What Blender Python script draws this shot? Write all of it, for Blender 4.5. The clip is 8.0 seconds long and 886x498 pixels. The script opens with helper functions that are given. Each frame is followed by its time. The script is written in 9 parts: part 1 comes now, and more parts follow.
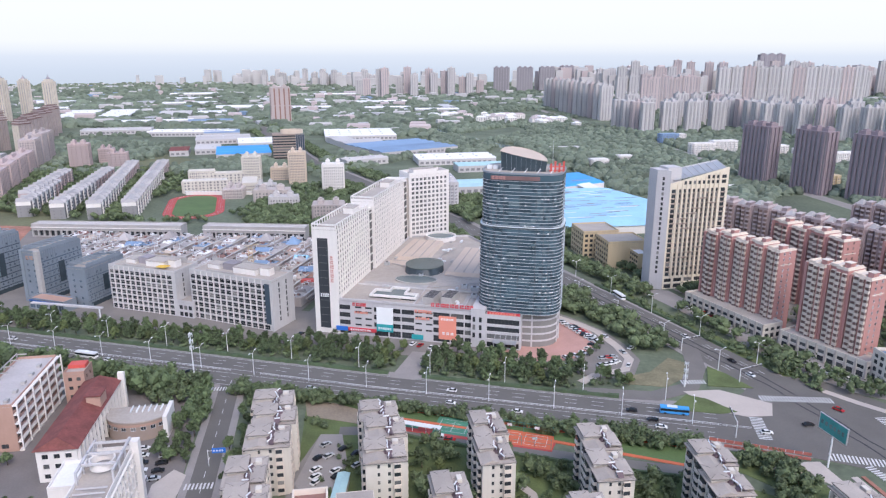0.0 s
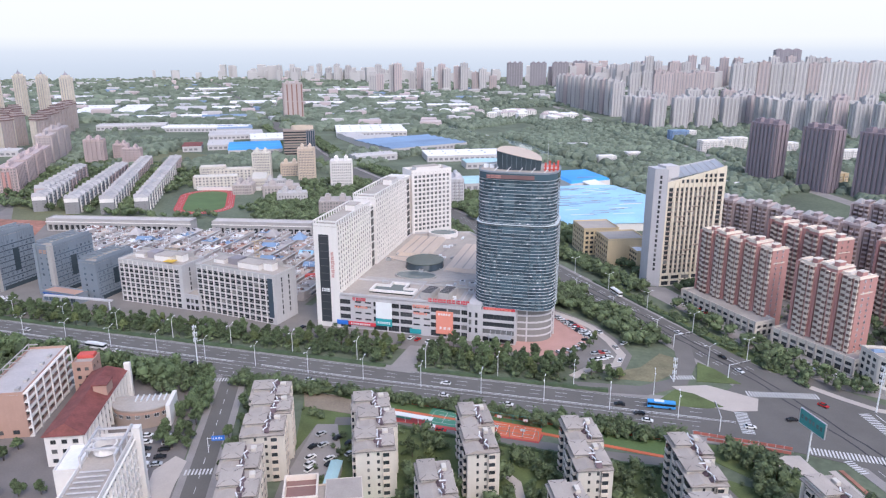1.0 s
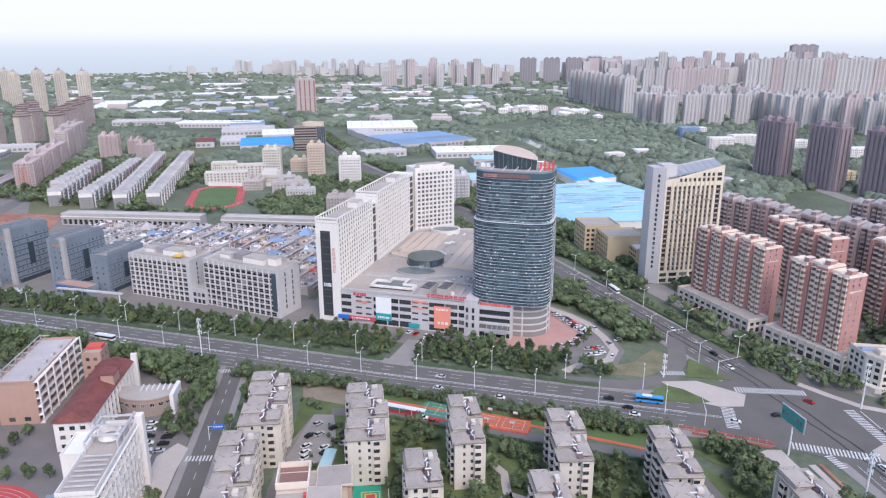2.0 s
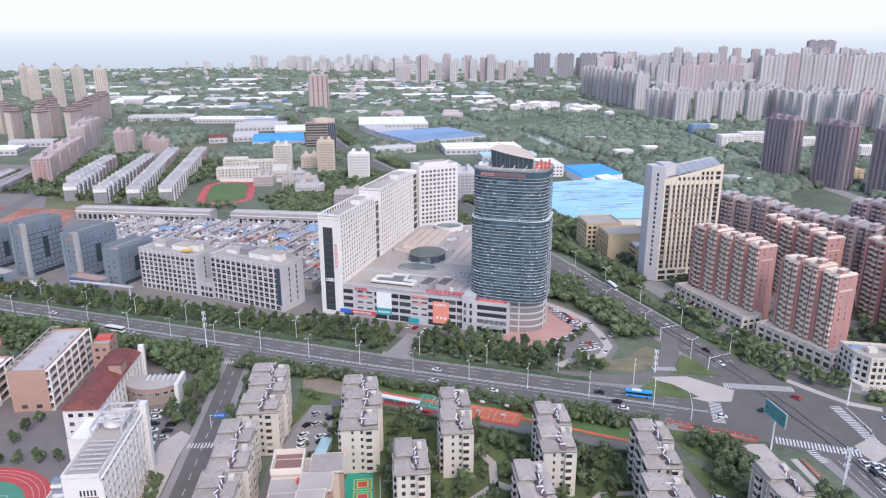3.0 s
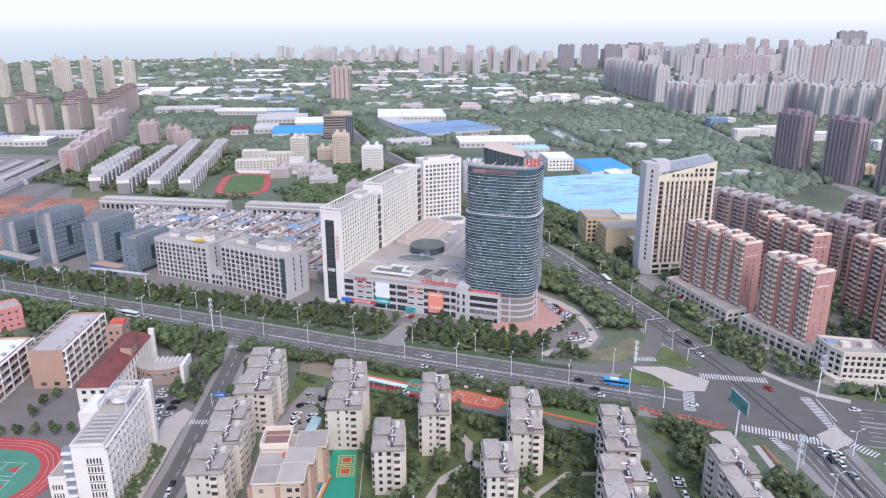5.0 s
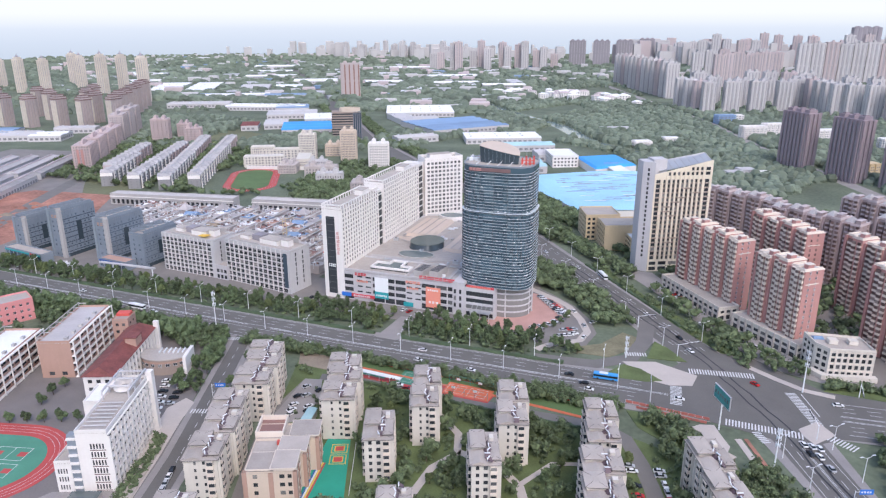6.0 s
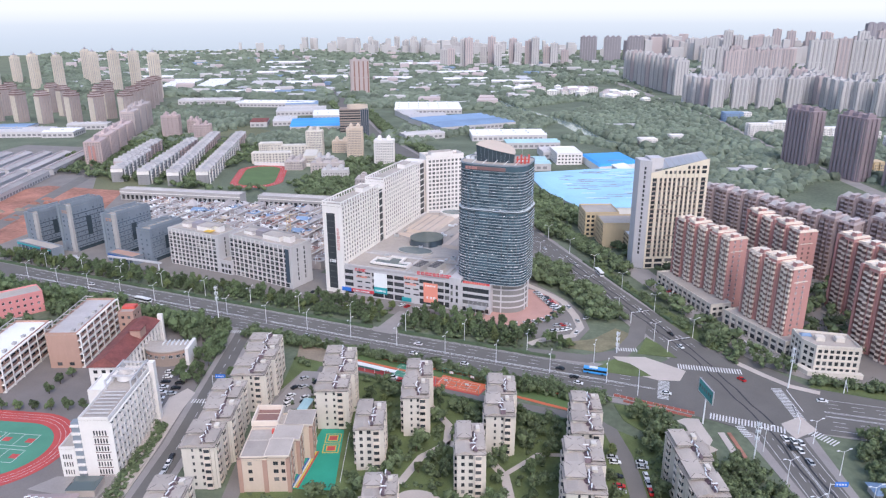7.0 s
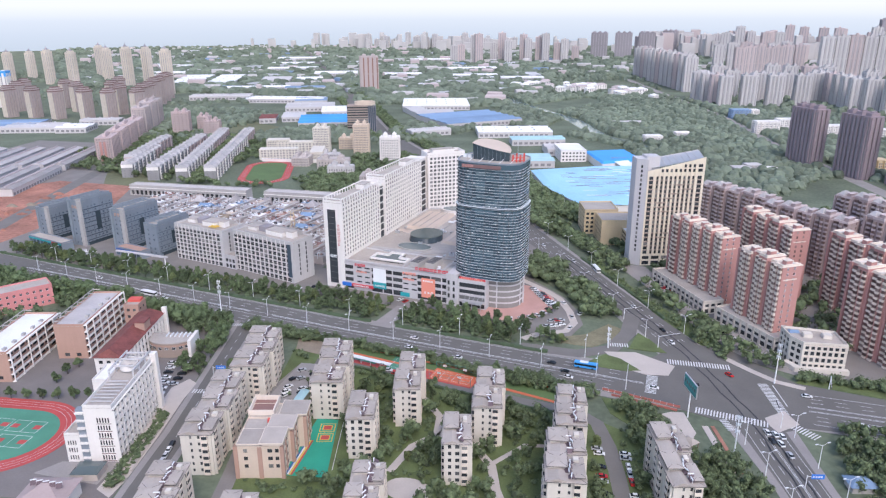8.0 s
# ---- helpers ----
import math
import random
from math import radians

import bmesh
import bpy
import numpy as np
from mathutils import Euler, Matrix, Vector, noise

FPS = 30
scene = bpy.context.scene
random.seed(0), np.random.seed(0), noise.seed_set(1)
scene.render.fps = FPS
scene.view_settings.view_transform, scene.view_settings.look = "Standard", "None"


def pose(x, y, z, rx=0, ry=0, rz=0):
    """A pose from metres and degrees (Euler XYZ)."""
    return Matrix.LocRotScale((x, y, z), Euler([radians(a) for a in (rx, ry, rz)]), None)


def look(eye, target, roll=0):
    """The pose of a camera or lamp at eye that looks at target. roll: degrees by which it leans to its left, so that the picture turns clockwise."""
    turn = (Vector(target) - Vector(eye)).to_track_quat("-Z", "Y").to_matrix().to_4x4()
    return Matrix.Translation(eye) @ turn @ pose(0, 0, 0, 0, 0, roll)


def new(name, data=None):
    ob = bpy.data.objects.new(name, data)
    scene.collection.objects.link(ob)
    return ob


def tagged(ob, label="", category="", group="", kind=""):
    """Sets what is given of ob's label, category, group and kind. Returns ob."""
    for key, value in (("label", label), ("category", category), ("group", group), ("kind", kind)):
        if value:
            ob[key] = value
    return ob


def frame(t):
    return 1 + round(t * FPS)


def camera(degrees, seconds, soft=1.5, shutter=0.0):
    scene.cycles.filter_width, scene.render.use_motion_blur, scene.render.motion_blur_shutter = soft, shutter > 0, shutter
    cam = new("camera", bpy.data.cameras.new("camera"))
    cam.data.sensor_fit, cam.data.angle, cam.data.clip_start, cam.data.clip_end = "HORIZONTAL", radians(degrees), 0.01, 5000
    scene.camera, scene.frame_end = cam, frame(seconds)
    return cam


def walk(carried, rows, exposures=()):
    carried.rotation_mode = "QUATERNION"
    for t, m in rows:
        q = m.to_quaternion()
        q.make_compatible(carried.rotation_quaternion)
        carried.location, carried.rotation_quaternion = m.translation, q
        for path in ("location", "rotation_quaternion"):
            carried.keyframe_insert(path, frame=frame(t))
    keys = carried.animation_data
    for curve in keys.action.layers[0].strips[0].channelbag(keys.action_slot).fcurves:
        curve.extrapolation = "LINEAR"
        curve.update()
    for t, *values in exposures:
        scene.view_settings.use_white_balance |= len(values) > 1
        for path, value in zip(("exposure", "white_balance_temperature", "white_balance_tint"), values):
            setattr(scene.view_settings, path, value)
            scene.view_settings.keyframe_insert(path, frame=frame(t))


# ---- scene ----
cam = camera(64.6, 8.0, soft=1.25)
METRES, EYE, TILT, LEAN, TURN = 97.36, 140.0, -0.8, 0.0, 13.4
ROWS = [
    (0.0, 0.0, 0.0, 0.0, -0.0, -14.69, 0.01),
    (0.5, 0.044, -0.042, 0.0161, 0.61, -14.9, -0.01),
    (1.0, 0.0884, -0.0834, 0.0322, 1.22, -15.11, -0.0),
    (1.5, 0.133, -0.1244, 0.0483, 1.84, -15.31, -0.0),
    (3.0, 0.2682, -0.2452, 0.0974, 3.71, -15.92, -0.02),
    (3.5, 0.3147, -0.2841, 0.113, 4.36, -16.11, 0.0),
    (4.0, 0.3615, -0.3228, 0.1287, 4.86, -16.31, 0.01),
    (4.5, 0.4082, -0.361, 0.1447, 5.38, -16.51, 0.01),
    (6.0, 0.5518, -0.4725, 0.1932, 6.98, -17.11, 0.0),
    (6.5, 0.5997, -0.5087, 0.2087, 7.49, -17.29, 0.01),
    (7.0, 0.6479, -0.5445, 0.2242, 7.98, -17.46, 0.02),
    (7.5, 0.6964, -0.5796, 0.2398, 8.48, -17.64, 0.01),
    (8.0, 0.7452, -0.6143, 0.2554, 8.98, -17.83, 0.02),
]
walk(cam, [(t, pose(0, 0, EYE, TILT, LEAN, TURN) @ pose(METRES * x, METRES * y, METRES * z, 90 + pitch, roll, yaw)) for t, x, y, z, yaw, pitch, roll in ROWS],
     exposures=[(0.0, 1.10, 6700, 14), (8.0, 1.14, 6700, 14)])

# ---- world, sun, exposure ----
world = bpy.data.worlds.new("sky")
scene.world = world
world.use_nodes = True
wn = world.node_tree
sky = wn.nodes.new("ShaderNodeTexSky")
sky.sky_type = "NISHITA"
sky.sun_disc = False
SUN_AZ, SUN_EL = 142.0, 48.0          # degrees: compass bearing from +y, and height
sky.sun_elevation, sky.sun_rotation = radians(SUN_EL), radians(SUN_AZ)
sky.air_density, sky.dust_density, sky.ozone_density = 1.0, 1.5, 1.5
wn.links.new(sky.outputs[0], wn.nodes["Background"].inputs[0])
wn.nodes["Background"].inputs[1].default_value = 0.14
sun_data = bpy.data.lights.new("sun", "SUN")
sun_data.energy, sun_data.angle, sun_data.color = 0.65, radians(24), (1.0, 0.97, 0.94)
sun = new("sun", sun_data)
az, el = radians(SUN_AZ), radians(SUN_EL)
sun.matrix_world = look((0, 0, 0), (-math.sin(az) * math.cos(el), -math.cos(az) * math.cos(el), -math.sin(el)))

# ---- materials ----
MATS = {}


def mat(name, col, rough=0.85, var=0.12, scale=0.15, fine=3.0, rnd=0.0, bump=0.0, metal=0.0, streak=0.0, island=0.0):
    """A node material: base colour with coarse and fine variation, rain streaks and a shift from piece to piece."""
    m = bpy.data.materials.new(name)
    m.use_nodes = True
    nt = m.node_tree
    bsdf = nt.nodes["Principled BSDF"]
    bsdf.inputs["Roughness"].default_value = rough
    bsdf.inputs["Metallic"].default_value = metal
    geo = nt.nodes.new("ShaderNodeNewGeometry")

    def noise_value(sc, detail, stretch=None):
        tex = nt.nodes.new("ShaderNodeTexNoise")
        tex.inputs["Scale"].default_value = sc
        tex.inputs["Detail"].default_value = detail
        src = geo.outputs["Position"]
        if stretch:
            mp = nt.nodes.new("ShaderNodeMapping")
            mp.inputs["Scale"].default_value = stretch
            nt.links.new(src, mp.inputs[0])
            src = mp.outputs[0]
        nt.links.new(src, tex.inputs["Vector"])
        return tex.outputs[0]

    def math_node(op, a, b):
        n = nt.nodes.new("ShaderNodeMath")
        n.operation = op
        for k, v in enumerate((a, b)):
            if isinstance(v, (int, float)):
                n.inputs[k].default_value = v
            else:
                nt.links.new(v, n.inputs[k])
        return n.outputs[0]

    def swing(v, amount):
        return math_node("MULTIPLY", math_node("SUBTRACT", v, 0.5), 2 * amount)

    total = math_node("ADD", swing(noise_value(scale, 4), var * 1.6), 1.0)
    fine_value = noise_value(fine, 3)
    total = math_node("ADD", total, swing(fine_value, var))
    if streak:
        total = math_node("ADD", total, swing(noise_value(1.0, 3, (0.9, 0.9, 0.06)), streak))
    if rnd:
        info = nt.nodes.new("ShaderNodeObjectInfo")
        total = math_node("ADD", total, swing(info.outputs["Random"], rnd))
    if island:
        total = math_node("ADD", total, swing(geo.outputs["Random Per Island"], island))
    mul = nt.nodes.new("ShaderNodeVectorMath")
    mul.operation = "SCALE"
    mul.inputs[0].default_value = col
    nt.links.new(total, mul.inputs["Scale"])
    nt.links.new(mul.outputs[0], bsdf.inputs["Base Color"])
    if bump:
        bn = nt.nodes.new("ShaderNodeBump")
        bn.inputs["Strength"].default_value = bump
        bn.inputs["Distance"].default_value = 0.05
        nt.links.new(fine_value, bn.inputs["Height"])
        nt.links.new(bn.outputs[0], bsdf.inputs["Normal"])
    MATS[name] = m
    return m


def glass_mat(name, dark, light, rough=0.08, share=0.75, island=False):
    """Window glass seen from outside: dark rooms with, here and there, a pale curtain; on tower_glass the pale panes
    imitate reflections.
    """
    m = mat(name, dark, rough, 0.1)
    nt = m.node_tree
    bsdf = nt.nodes["Principled BSDF"]
    if island:
        src = nt.nodes.new("ShaderNodeNewGeometry").outputs["Random Per Island"]
    else:
        src = nt.nodes.new("ShaderNodeObjectInfo").outputs["Random"]
    ramp = nt.nodes.new("ShaderNodeValToRGB")
    ramp.color_ramp.interpolation = "LINEAR"
    e = ramp.color_ramp.elements
    e[0].position, e[0].color = 0.0, (*[c * 0.6 for c in dark], 1)
    e[1].position, e[1].color = 1.0, (*light, 1)
    mid = e.new(share)
    mid.color = (*[c * 1.3 for c in dark], 1)
    nt.links.new(src, ramp.inputs[0])
    nt.links.new(ramp.outputs[0], bsdf.inputs["Base Color"])
    bsdf.inputs["IOR"].default_value = 1.5
    return m


mat("lawn", (0.112, 0.145, 0.055), 0.95, 0.38, 0.09, 1.6, bump=0.3)
mat("grass", (0.125, 0.15, 0.10), 0.95, 0.42, 0.02, 0.35, bump=0.3)
mat("far_land", (0.10, 0.125, 0.095), 0.95, 0.35, 0.006, 0.1)
mat("asphalt", (0.143, 0.133, 0.124), 0.9, 0.14, 0.06, 2.0, bump=0.1)
mat("old_asphalt", (0.176, 0.163, 0.152), 0.9, 0.14, 0.08, 2.0)
mat("tar", (0.03, 0.03, 0.035), 0.7, 0.2, 0.3, 3.0)
mat("paving", (0.30, 0.275, 0.265), 0.9, 0.14, 0.1, 1.5)
mat("school_paving", (0.19, 0.17, 0.163), 0.9, 0.16, 0.08, 1.5)
mat("yard", (0.22, 0.20, 0.188), 0.9, 0.14, 0.08, 1.5)
mat("pink_paving", (0.50, 0.29, 0.25), 0.9, 0.12, 0.1, 1.5)
mat("pale_paving", (0.50, 0.44, 0.40), 0.9, 0.1, 0.1, 1.5)
mat("paint_white", (0.62, 0.62, 0.62), 0.7, 0.2, 0.5, 4.0)
mat("soil_red", (0.36, 0.165, 0.12), 0.95, 0.5, 0.04, 0.3)
mat("soil_green", (0.205, 0.185, 0.115), 0.95, 0.35, 0.12, 0.8)
mat("soil", (0.26, 0.21, 0.16), 0.95, 0.25, 0.08, 1.0)
mat("court_green", (0.075, 0.25, 0.17), 0.8, 0.14, 0.1, 2.0)
mat("court_teal", (0.02, 0.31, 0.21), 0.8, 0.10, 0.1, 2.0)
mat("fence_red", (0.46, 0.15, 0.12), 0.7, 0.15)
mat("court_red", (0.47, 0.075, 0.07), 0.8, 0.15, 0.1, 2.0)
mat("court_orange", (0.60, 0.15, 0.075), 0.8, 0.14, 0.15, 1.5)
mat("court_blue", (0.05, 0.13, 0.36), 0.8, 0.1)
mat("court_yellow", (0.7, 0.45, 0.08), 0.8, 0.1)
mat("field_green", (0.10, 0.16, 0.06), 0.9, 0.2, 0.05, 1.0)
mat("white_wall", (0.765, 0.725, 0.70), 0.8, 0.05, 0.08, 1.0, streak=0.06)
mat("grey_wall", (0.53, 0.51, 0.525), 0.85, 0.08, 0.08, 1.0, streak=0.08)
mat("pale_concrete", (0.52, 0.505, 0.51), 0.88, 0.09, 0.1, 1.2, streak=0.08)
mat("concrete", (0.42, 0.40, 0.39), 0.9, 0.14, 0.12, 1.5, streak=0.06)
mat("roof_deck", (0.42, 0.372, 0.335), 0.9, 0.16, 0.08, 1.0, bump=0.15)
mat("roof_sand", (0.56, 0.46, 0.39), 0.9, 0.08, 0.06, 1.0)
mat("mauve_roof", (0.405, 0.352, 0.315), 0.85, 0.14, 0.15, 2.0, rnd=0.1)
mat("dark_trim", (0.09, 0.085, 0.09), 0.7, 0.15)
mat("cream_wall", (0.64, 0.59, 0.53), 0.85, 0.06, 0.1, 1.0, streak=0.08)
mat("beige_wall", (0.70, 0.62, 0.50), 0.85, 0.05, 0.1, 1.0, streak=0.06)
mat("slate_clad", (0.205, 0.24, 0.285), 0.4, 0.1, 0.1, 1.0, streak=0.05)
mat("slate_wall", (0.23, 0.265, 0.305), 0.45, 0.07, 0.1, 1.0)
mat("brick_red", (0.49, 0.258, 0.236), 0.9, 0.08, 0.06, 1.5, streak=0.06)
mat("faded_coral", (0.60, 0.33, 0.30), 0.7, 0.1)
mat("faded_red", (0.20, 0.115, 0.115), 0.6, 0.12, 0.2, 1.5)
mat("brick_dark", (0.27, 0.15, 0.13), 0.9, 0.08, 0.06, 1.5, streak=0.06)
mat("mauve_wall", (0.38, 0.30, 0.295), 0.9, 0.08, 0.06, 1.5, streak=0.06)
mat("cream_trim", (0.70, 0.61, 0.53), 0.85, 0.06, 0.2, 2.0, rnd=0.06)
mat("orange_wall", (0.45, 0.285, 0.23), 0.85, 0.07, 0.1, 1.5, streak=0.06)
mat("pink_wall", (0.66, 0.27, 0.27), 0.85, 0.07, 0.1, 1.5)
mat("ochre_wall", (0.62, 0.49, 0.32), 0.85, 0.07, 0.1, 1.5, streak=0.06)
mat("red_roof", (0.20, 0.060, 0.052), 0.75, 0.34, 0.25, 1.5, streak=0.15)
mat("white_roof", (0.80, 0.79, 0.80), 0.7, 0.08, 0.05, 1.0)
mat("blue_roof", (0.33, 0.60, 0.80), 0.6, 0.14, 0.03, 0.6, island=0.08)
mat("vivid_blue", (0.04, 0.30, 0.68), 0.6, 0.12, 0.05, 1.0, rnd=0.2)
mat("dull_blue", (0.20, 0.30, 0.45), 0.6, 0.14, 0.03, 0.6, rnd=0.15)
mat("steel", (0.55, 0.56, 0.58), 0.45, 0.08, metal=0.6)
mat("white_metal", (0.75, 0.76, 0.78), 0.5, 0.05)
mat("fin_metal", (0.60, 0.65, 0.69), 0.5, 0.06)
mat("red_sign", (0.62, 0.06, 0.08), 0.6, 0.08)
mat("red_frame", (0.62, 0.10, 0.08), 0.6, 0.15)
mat("teal_sign", (0.02, 0.35, 0.38), 0.6, 0.05)
mat("green_board", (0.05, 0.28, 0.27), 0.5, 0.15, 0.3, 2.0)
mat("coral_banner", (0.82, 0.30, 0.22), 0.7, 0.05)
mat("white_banner", (0.82, 0.83, 0.84), 0.7, 0.05)
mat("blue_sign", (0.03, 0.18, 0.62), 0.5, 0.05)
mat("bark", (0.10, 0.075, 0.055), 0.95, 0.2, 0.5, 6.0)
mat("leaf_a", (0.094, 0.132, 0.062), 0.8, 0.25, 0.15, 1.2, rnd=0.35, island=0.4)
mat("leaf_b", (0.115, 0.145, 0.056), 0.8, 0.25, 0.15, 1.2, rnd=0.3, island=0.35)
mat("leaf_woods", (0.107, 0.142, 0.07), 0.85, 0.35, 0.05, 0.6, island=0.45)
# leaf colour of the far woods, paled by aerial haze put into it
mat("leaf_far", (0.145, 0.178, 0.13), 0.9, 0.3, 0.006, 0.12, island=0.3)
mat("hedge", (0.07, 0.105, 0.055), 0.9, 0.35, 0.2, 2.5)
mat("tyre", (0.03, 0.03, 0.03), 0.8, 0.1)
mat("shed_roof", (0.50, 0.50, 0.53), 0.8, 0.1, 0.02, 0.3, island=0.25)
mat("shop_roof", (0.40, 0.37, 0.37), 0.85, 0.15, 0.1, 1.0, rnd=0.25)
mat("shop_wall", (0.50, 0.44, 0.42), 0.85, 0.12, 0.1, 1.0, rnd=0.15)
# far_pale is greyed a little: distance haze put into the base colour
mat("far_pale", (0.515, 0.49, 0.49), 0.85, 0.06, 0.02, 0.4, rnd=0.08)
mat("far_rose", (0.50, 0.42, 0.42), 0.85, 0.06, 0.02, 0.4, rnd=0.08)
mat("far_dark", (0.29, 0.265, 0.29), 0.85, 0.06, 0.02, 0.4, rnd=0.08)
mat("terrace_grey", (0.27, 0.262, 0.27), 0.85, 0.08, 0.05, 0.6, streak=0.06)
mat("far_cream", (0.60, 0.53, 0.46), 0.85, 0.06, 0.02, 0.4, rnd=0.06)
mat("far_mauve", (0.46, 0.39, 0.38), 0.85, 0.06, 0.02, 0.4, rnd=0.08)
mat("far_umber", (0.40, 0.335, 0.325), 0.85, 0.06, 0.02, 0.4, rnd=0.06)
mat("far_brown", (0.20, 0.115, 0.105), 0.85, 0.1, 0.05, 0.6, rnd=0.1)
mat("far_dusk", (0.27, 0.215, 0.235), 0.85, 0.06, 0.02, 0.4, rnd=0.05)
mat("rose_wall", (0.50, 0.395, 0.385), 0.85, 0.06, 0.03, 0.5, rnd=0.06)
mat("terrace_rose", (0.40, 0.29, 0.28), 0.85, 0.08, 0.05, 0.6, streak=0.06)
mat("terrace_roof", (0.40, 0.38, 0.38), 0.85, 0.12, 0.05, 0.8, rnd=0.08)
mat("tan_dark", (0.33, 0.26, 0.225), 0.85, 0.08, 0.05, 0.8)
mat("field_olive", (0.15, 0.155, 0.085), 0.95, 0.3, 0.02, 0.3)
# window strips of tall far towers, lightened by haze put into the colour
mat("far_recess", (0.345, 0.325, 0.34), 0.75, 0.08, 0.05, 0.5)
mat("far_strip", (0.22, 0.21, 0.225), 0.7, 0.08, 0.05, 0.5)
mat("tan_wall", (0.62, 0.51, 0.42), 0.85, 0.07, 0.1, 1.5, streak=0.06)
mat("wood_brown", (0.22, 0.12, 0.08), 0.8, 0.15)
mat("solar", (0.13, 0.085, 0.095), 0.5, 0.2, 0.5, 3.0)
glass_mat("glass", (0.042, 0.048, 0.055), (0.28, 0.27, 0.26), 0.12, 0.85)
mat("teal_metal", (0.40, 0.60, 0.63), 0.5, 0.12, 0.1, 1.0)
glass_mat("bay_glass", (0.15, 0.092, 0.082), (0.34, 0.27, 0.24), 0.45, 0.7, island=True)
# tower panes differ in base colour to imitate mottled reflections
glass_mat("tower_glass", (0.064, 0.108, 0.138), (0.14, 0.19, 0.215), 0.10, 0.80, island=True)
glass_mat("slab_glass", (0.10, 0.105, 0.11), (0.38, 0.37, 0.36), 0.15, 0.72)
glass_mat("slab_pane", (0.10, 0.105, 0.11), (0.38, 0.37, 0.36), 0.15, 0.72, island=True)
mat("crown_glass", (0.05, 0.07, 0.085), 0.25, 0.15, 0.3, 1.0)
mat("pool_glass", (0.085, 0.115, 0.105), 0.2, 0.15, 0.1, 0.8)
glass_mat("blue_glass", (0.09, 0.125, 0.165), (0.2, 0.24, 0.28), 0.08, 0.8)
glass_mat("skylight_glass", (0.16, 0.20, 0.20), (0.2, 0.25, 0.25), 0.12)
for car_name, car_col in (("car_white", (0.8, 0.8, 0.8)), ("car_black", (0.02, 0.02, 0.025)), ("car_silver", (0.5, 0.51, 0.53)),
                          ("car_red", (0.5, 0.03, 0.03)), ("car_blue", (0.03, 0.12, 0.4))):
    mat(car_name, car_col, 0.25, 0.03)
mat("car_glass", (0.02, 0.025, 0.03), 0.1, 0.05)

# ---- mesh tools ----
class MB:
    """Collects boxes, prisms and quads for one mesh."""

    def __init__(self):
        self.v, self.f, self.m = [], [], []

    def quad(self, pts, m=0):
        b = len(self.v)
        self.v += [tuple(p) for p in pts]
        self.f.append(tuple(range(b, b + len(pts))))
        self.m.append(m)
        return self

    def box(self, x0, y0, z0, x1, y1, z1, m=0):
        return self.prism([(x0, y0), (x1, y0), (x1, y1), (x0, y1)], z0, z1, m)

    def prism(self, poly, z0, z1, m=0, top=None):
        b, n = len(self.v), len(poly)
        up = top or poly
        self.v += [(p[0], p[1], z0) for p in poly] + [(p[0], p[1], z1) for p in up]
        self.f.append(tuple(range(b + n - 1, b - 1, -1)))
        self.f.append(tuple(range(b + n, b + 2 * n)))
        for i in range(n):
            j = (i + 1) % n
            self.f.append((b + i, b + j, b + n + j, b + n + i))
        self.m += [m] * (n + 2)
        return self

    def tube(self, a, c, r0, r1, n=6, m=0):
        a, c = Vector(a), Vector(c)
        d = (c - a).normalized()
        s = d.orthogonal().normalized()
        w = d.cross(s)
        b = len(self.v)
        for p, r in ((a, r0), (c, r1)):
            for i in range(n):
                t = 2 * math.pi * i / n
                self.v.append(tuple(p + r * (math.cos(t) * s + math.sin(t) * w)))
        for i in range(n):
            j = (i + 1) % n
            self.f.append((b + i, b + j, b + n + j, b + n + i))
        self.f.append(tuple(range(b + n - 1, b - 1, -1)))
        self.f.append(tuple(range(b + n, b + 2 * n)))
        self.m += [m] * (n + 2)
        return self

    def weld(self):
        """Joins corners that lie on one another."""
        at, remap = {}, []
        for p in self.v:
            remap.append(at.setdefault(tuple(round(c, 4) for c in p), len(at)))
        self.v = list(at)
        self.f = [tuple(remap[i] for i in f) for f in self.f]
        return self

    def mesh(self, name, mats, smooth=False):
        me = bpy.data.meshes.new(name)
        me.from_pydata(self.v, [], self.f)
        for k in (mats if isinstance(mats, (list, tuple)) else [mats]):
            me.materials.append(MATS[k])
        me.polygons.foreach_set("material_index", self.m)
        if smooth:
            me.polygons.foreach_set("use_smooth", [True] * len(self.f))
        me.update()
        return me


def part(name, mb, mats, parent, label="", smooth=False, m=None):
    """One mesh object under a thing or a part."""
    me = mb.mesh(name, mats, smooth) if isinstance(mb, MB) else mb
    ob = new(name, me)
    ob.parent = parent
    if m is not None:
        ob.matrix_basis = m
    if label:
        tagged(ob, label)
    return ob


def thing(name, label, category, x=0, y=0, rot=0, group="", kind="", z=0):
    ob = new(name)
    ob.matrix_world = pose(x, y, z, 0, 0, rot)
    ob.empty_display_size = 1.0
    return tagged(ob, label, category, group, kind)


def sheet(name, polys, z, material, label, category, kind="structure", thick=0.25):
    mb = MB()
    for p in polys:
        area = sum(p[i][0] * p[(i + 1) % len(p)][1] - p[(i + 1) % len(p)][0] * p[i][1] for i in range(len(p)))
        mb.prism(p if area > 0 else p[::-1], z - thick, z)
    return tagged(new(name, mb.mesh(name, material)), label, category, kind=kind)


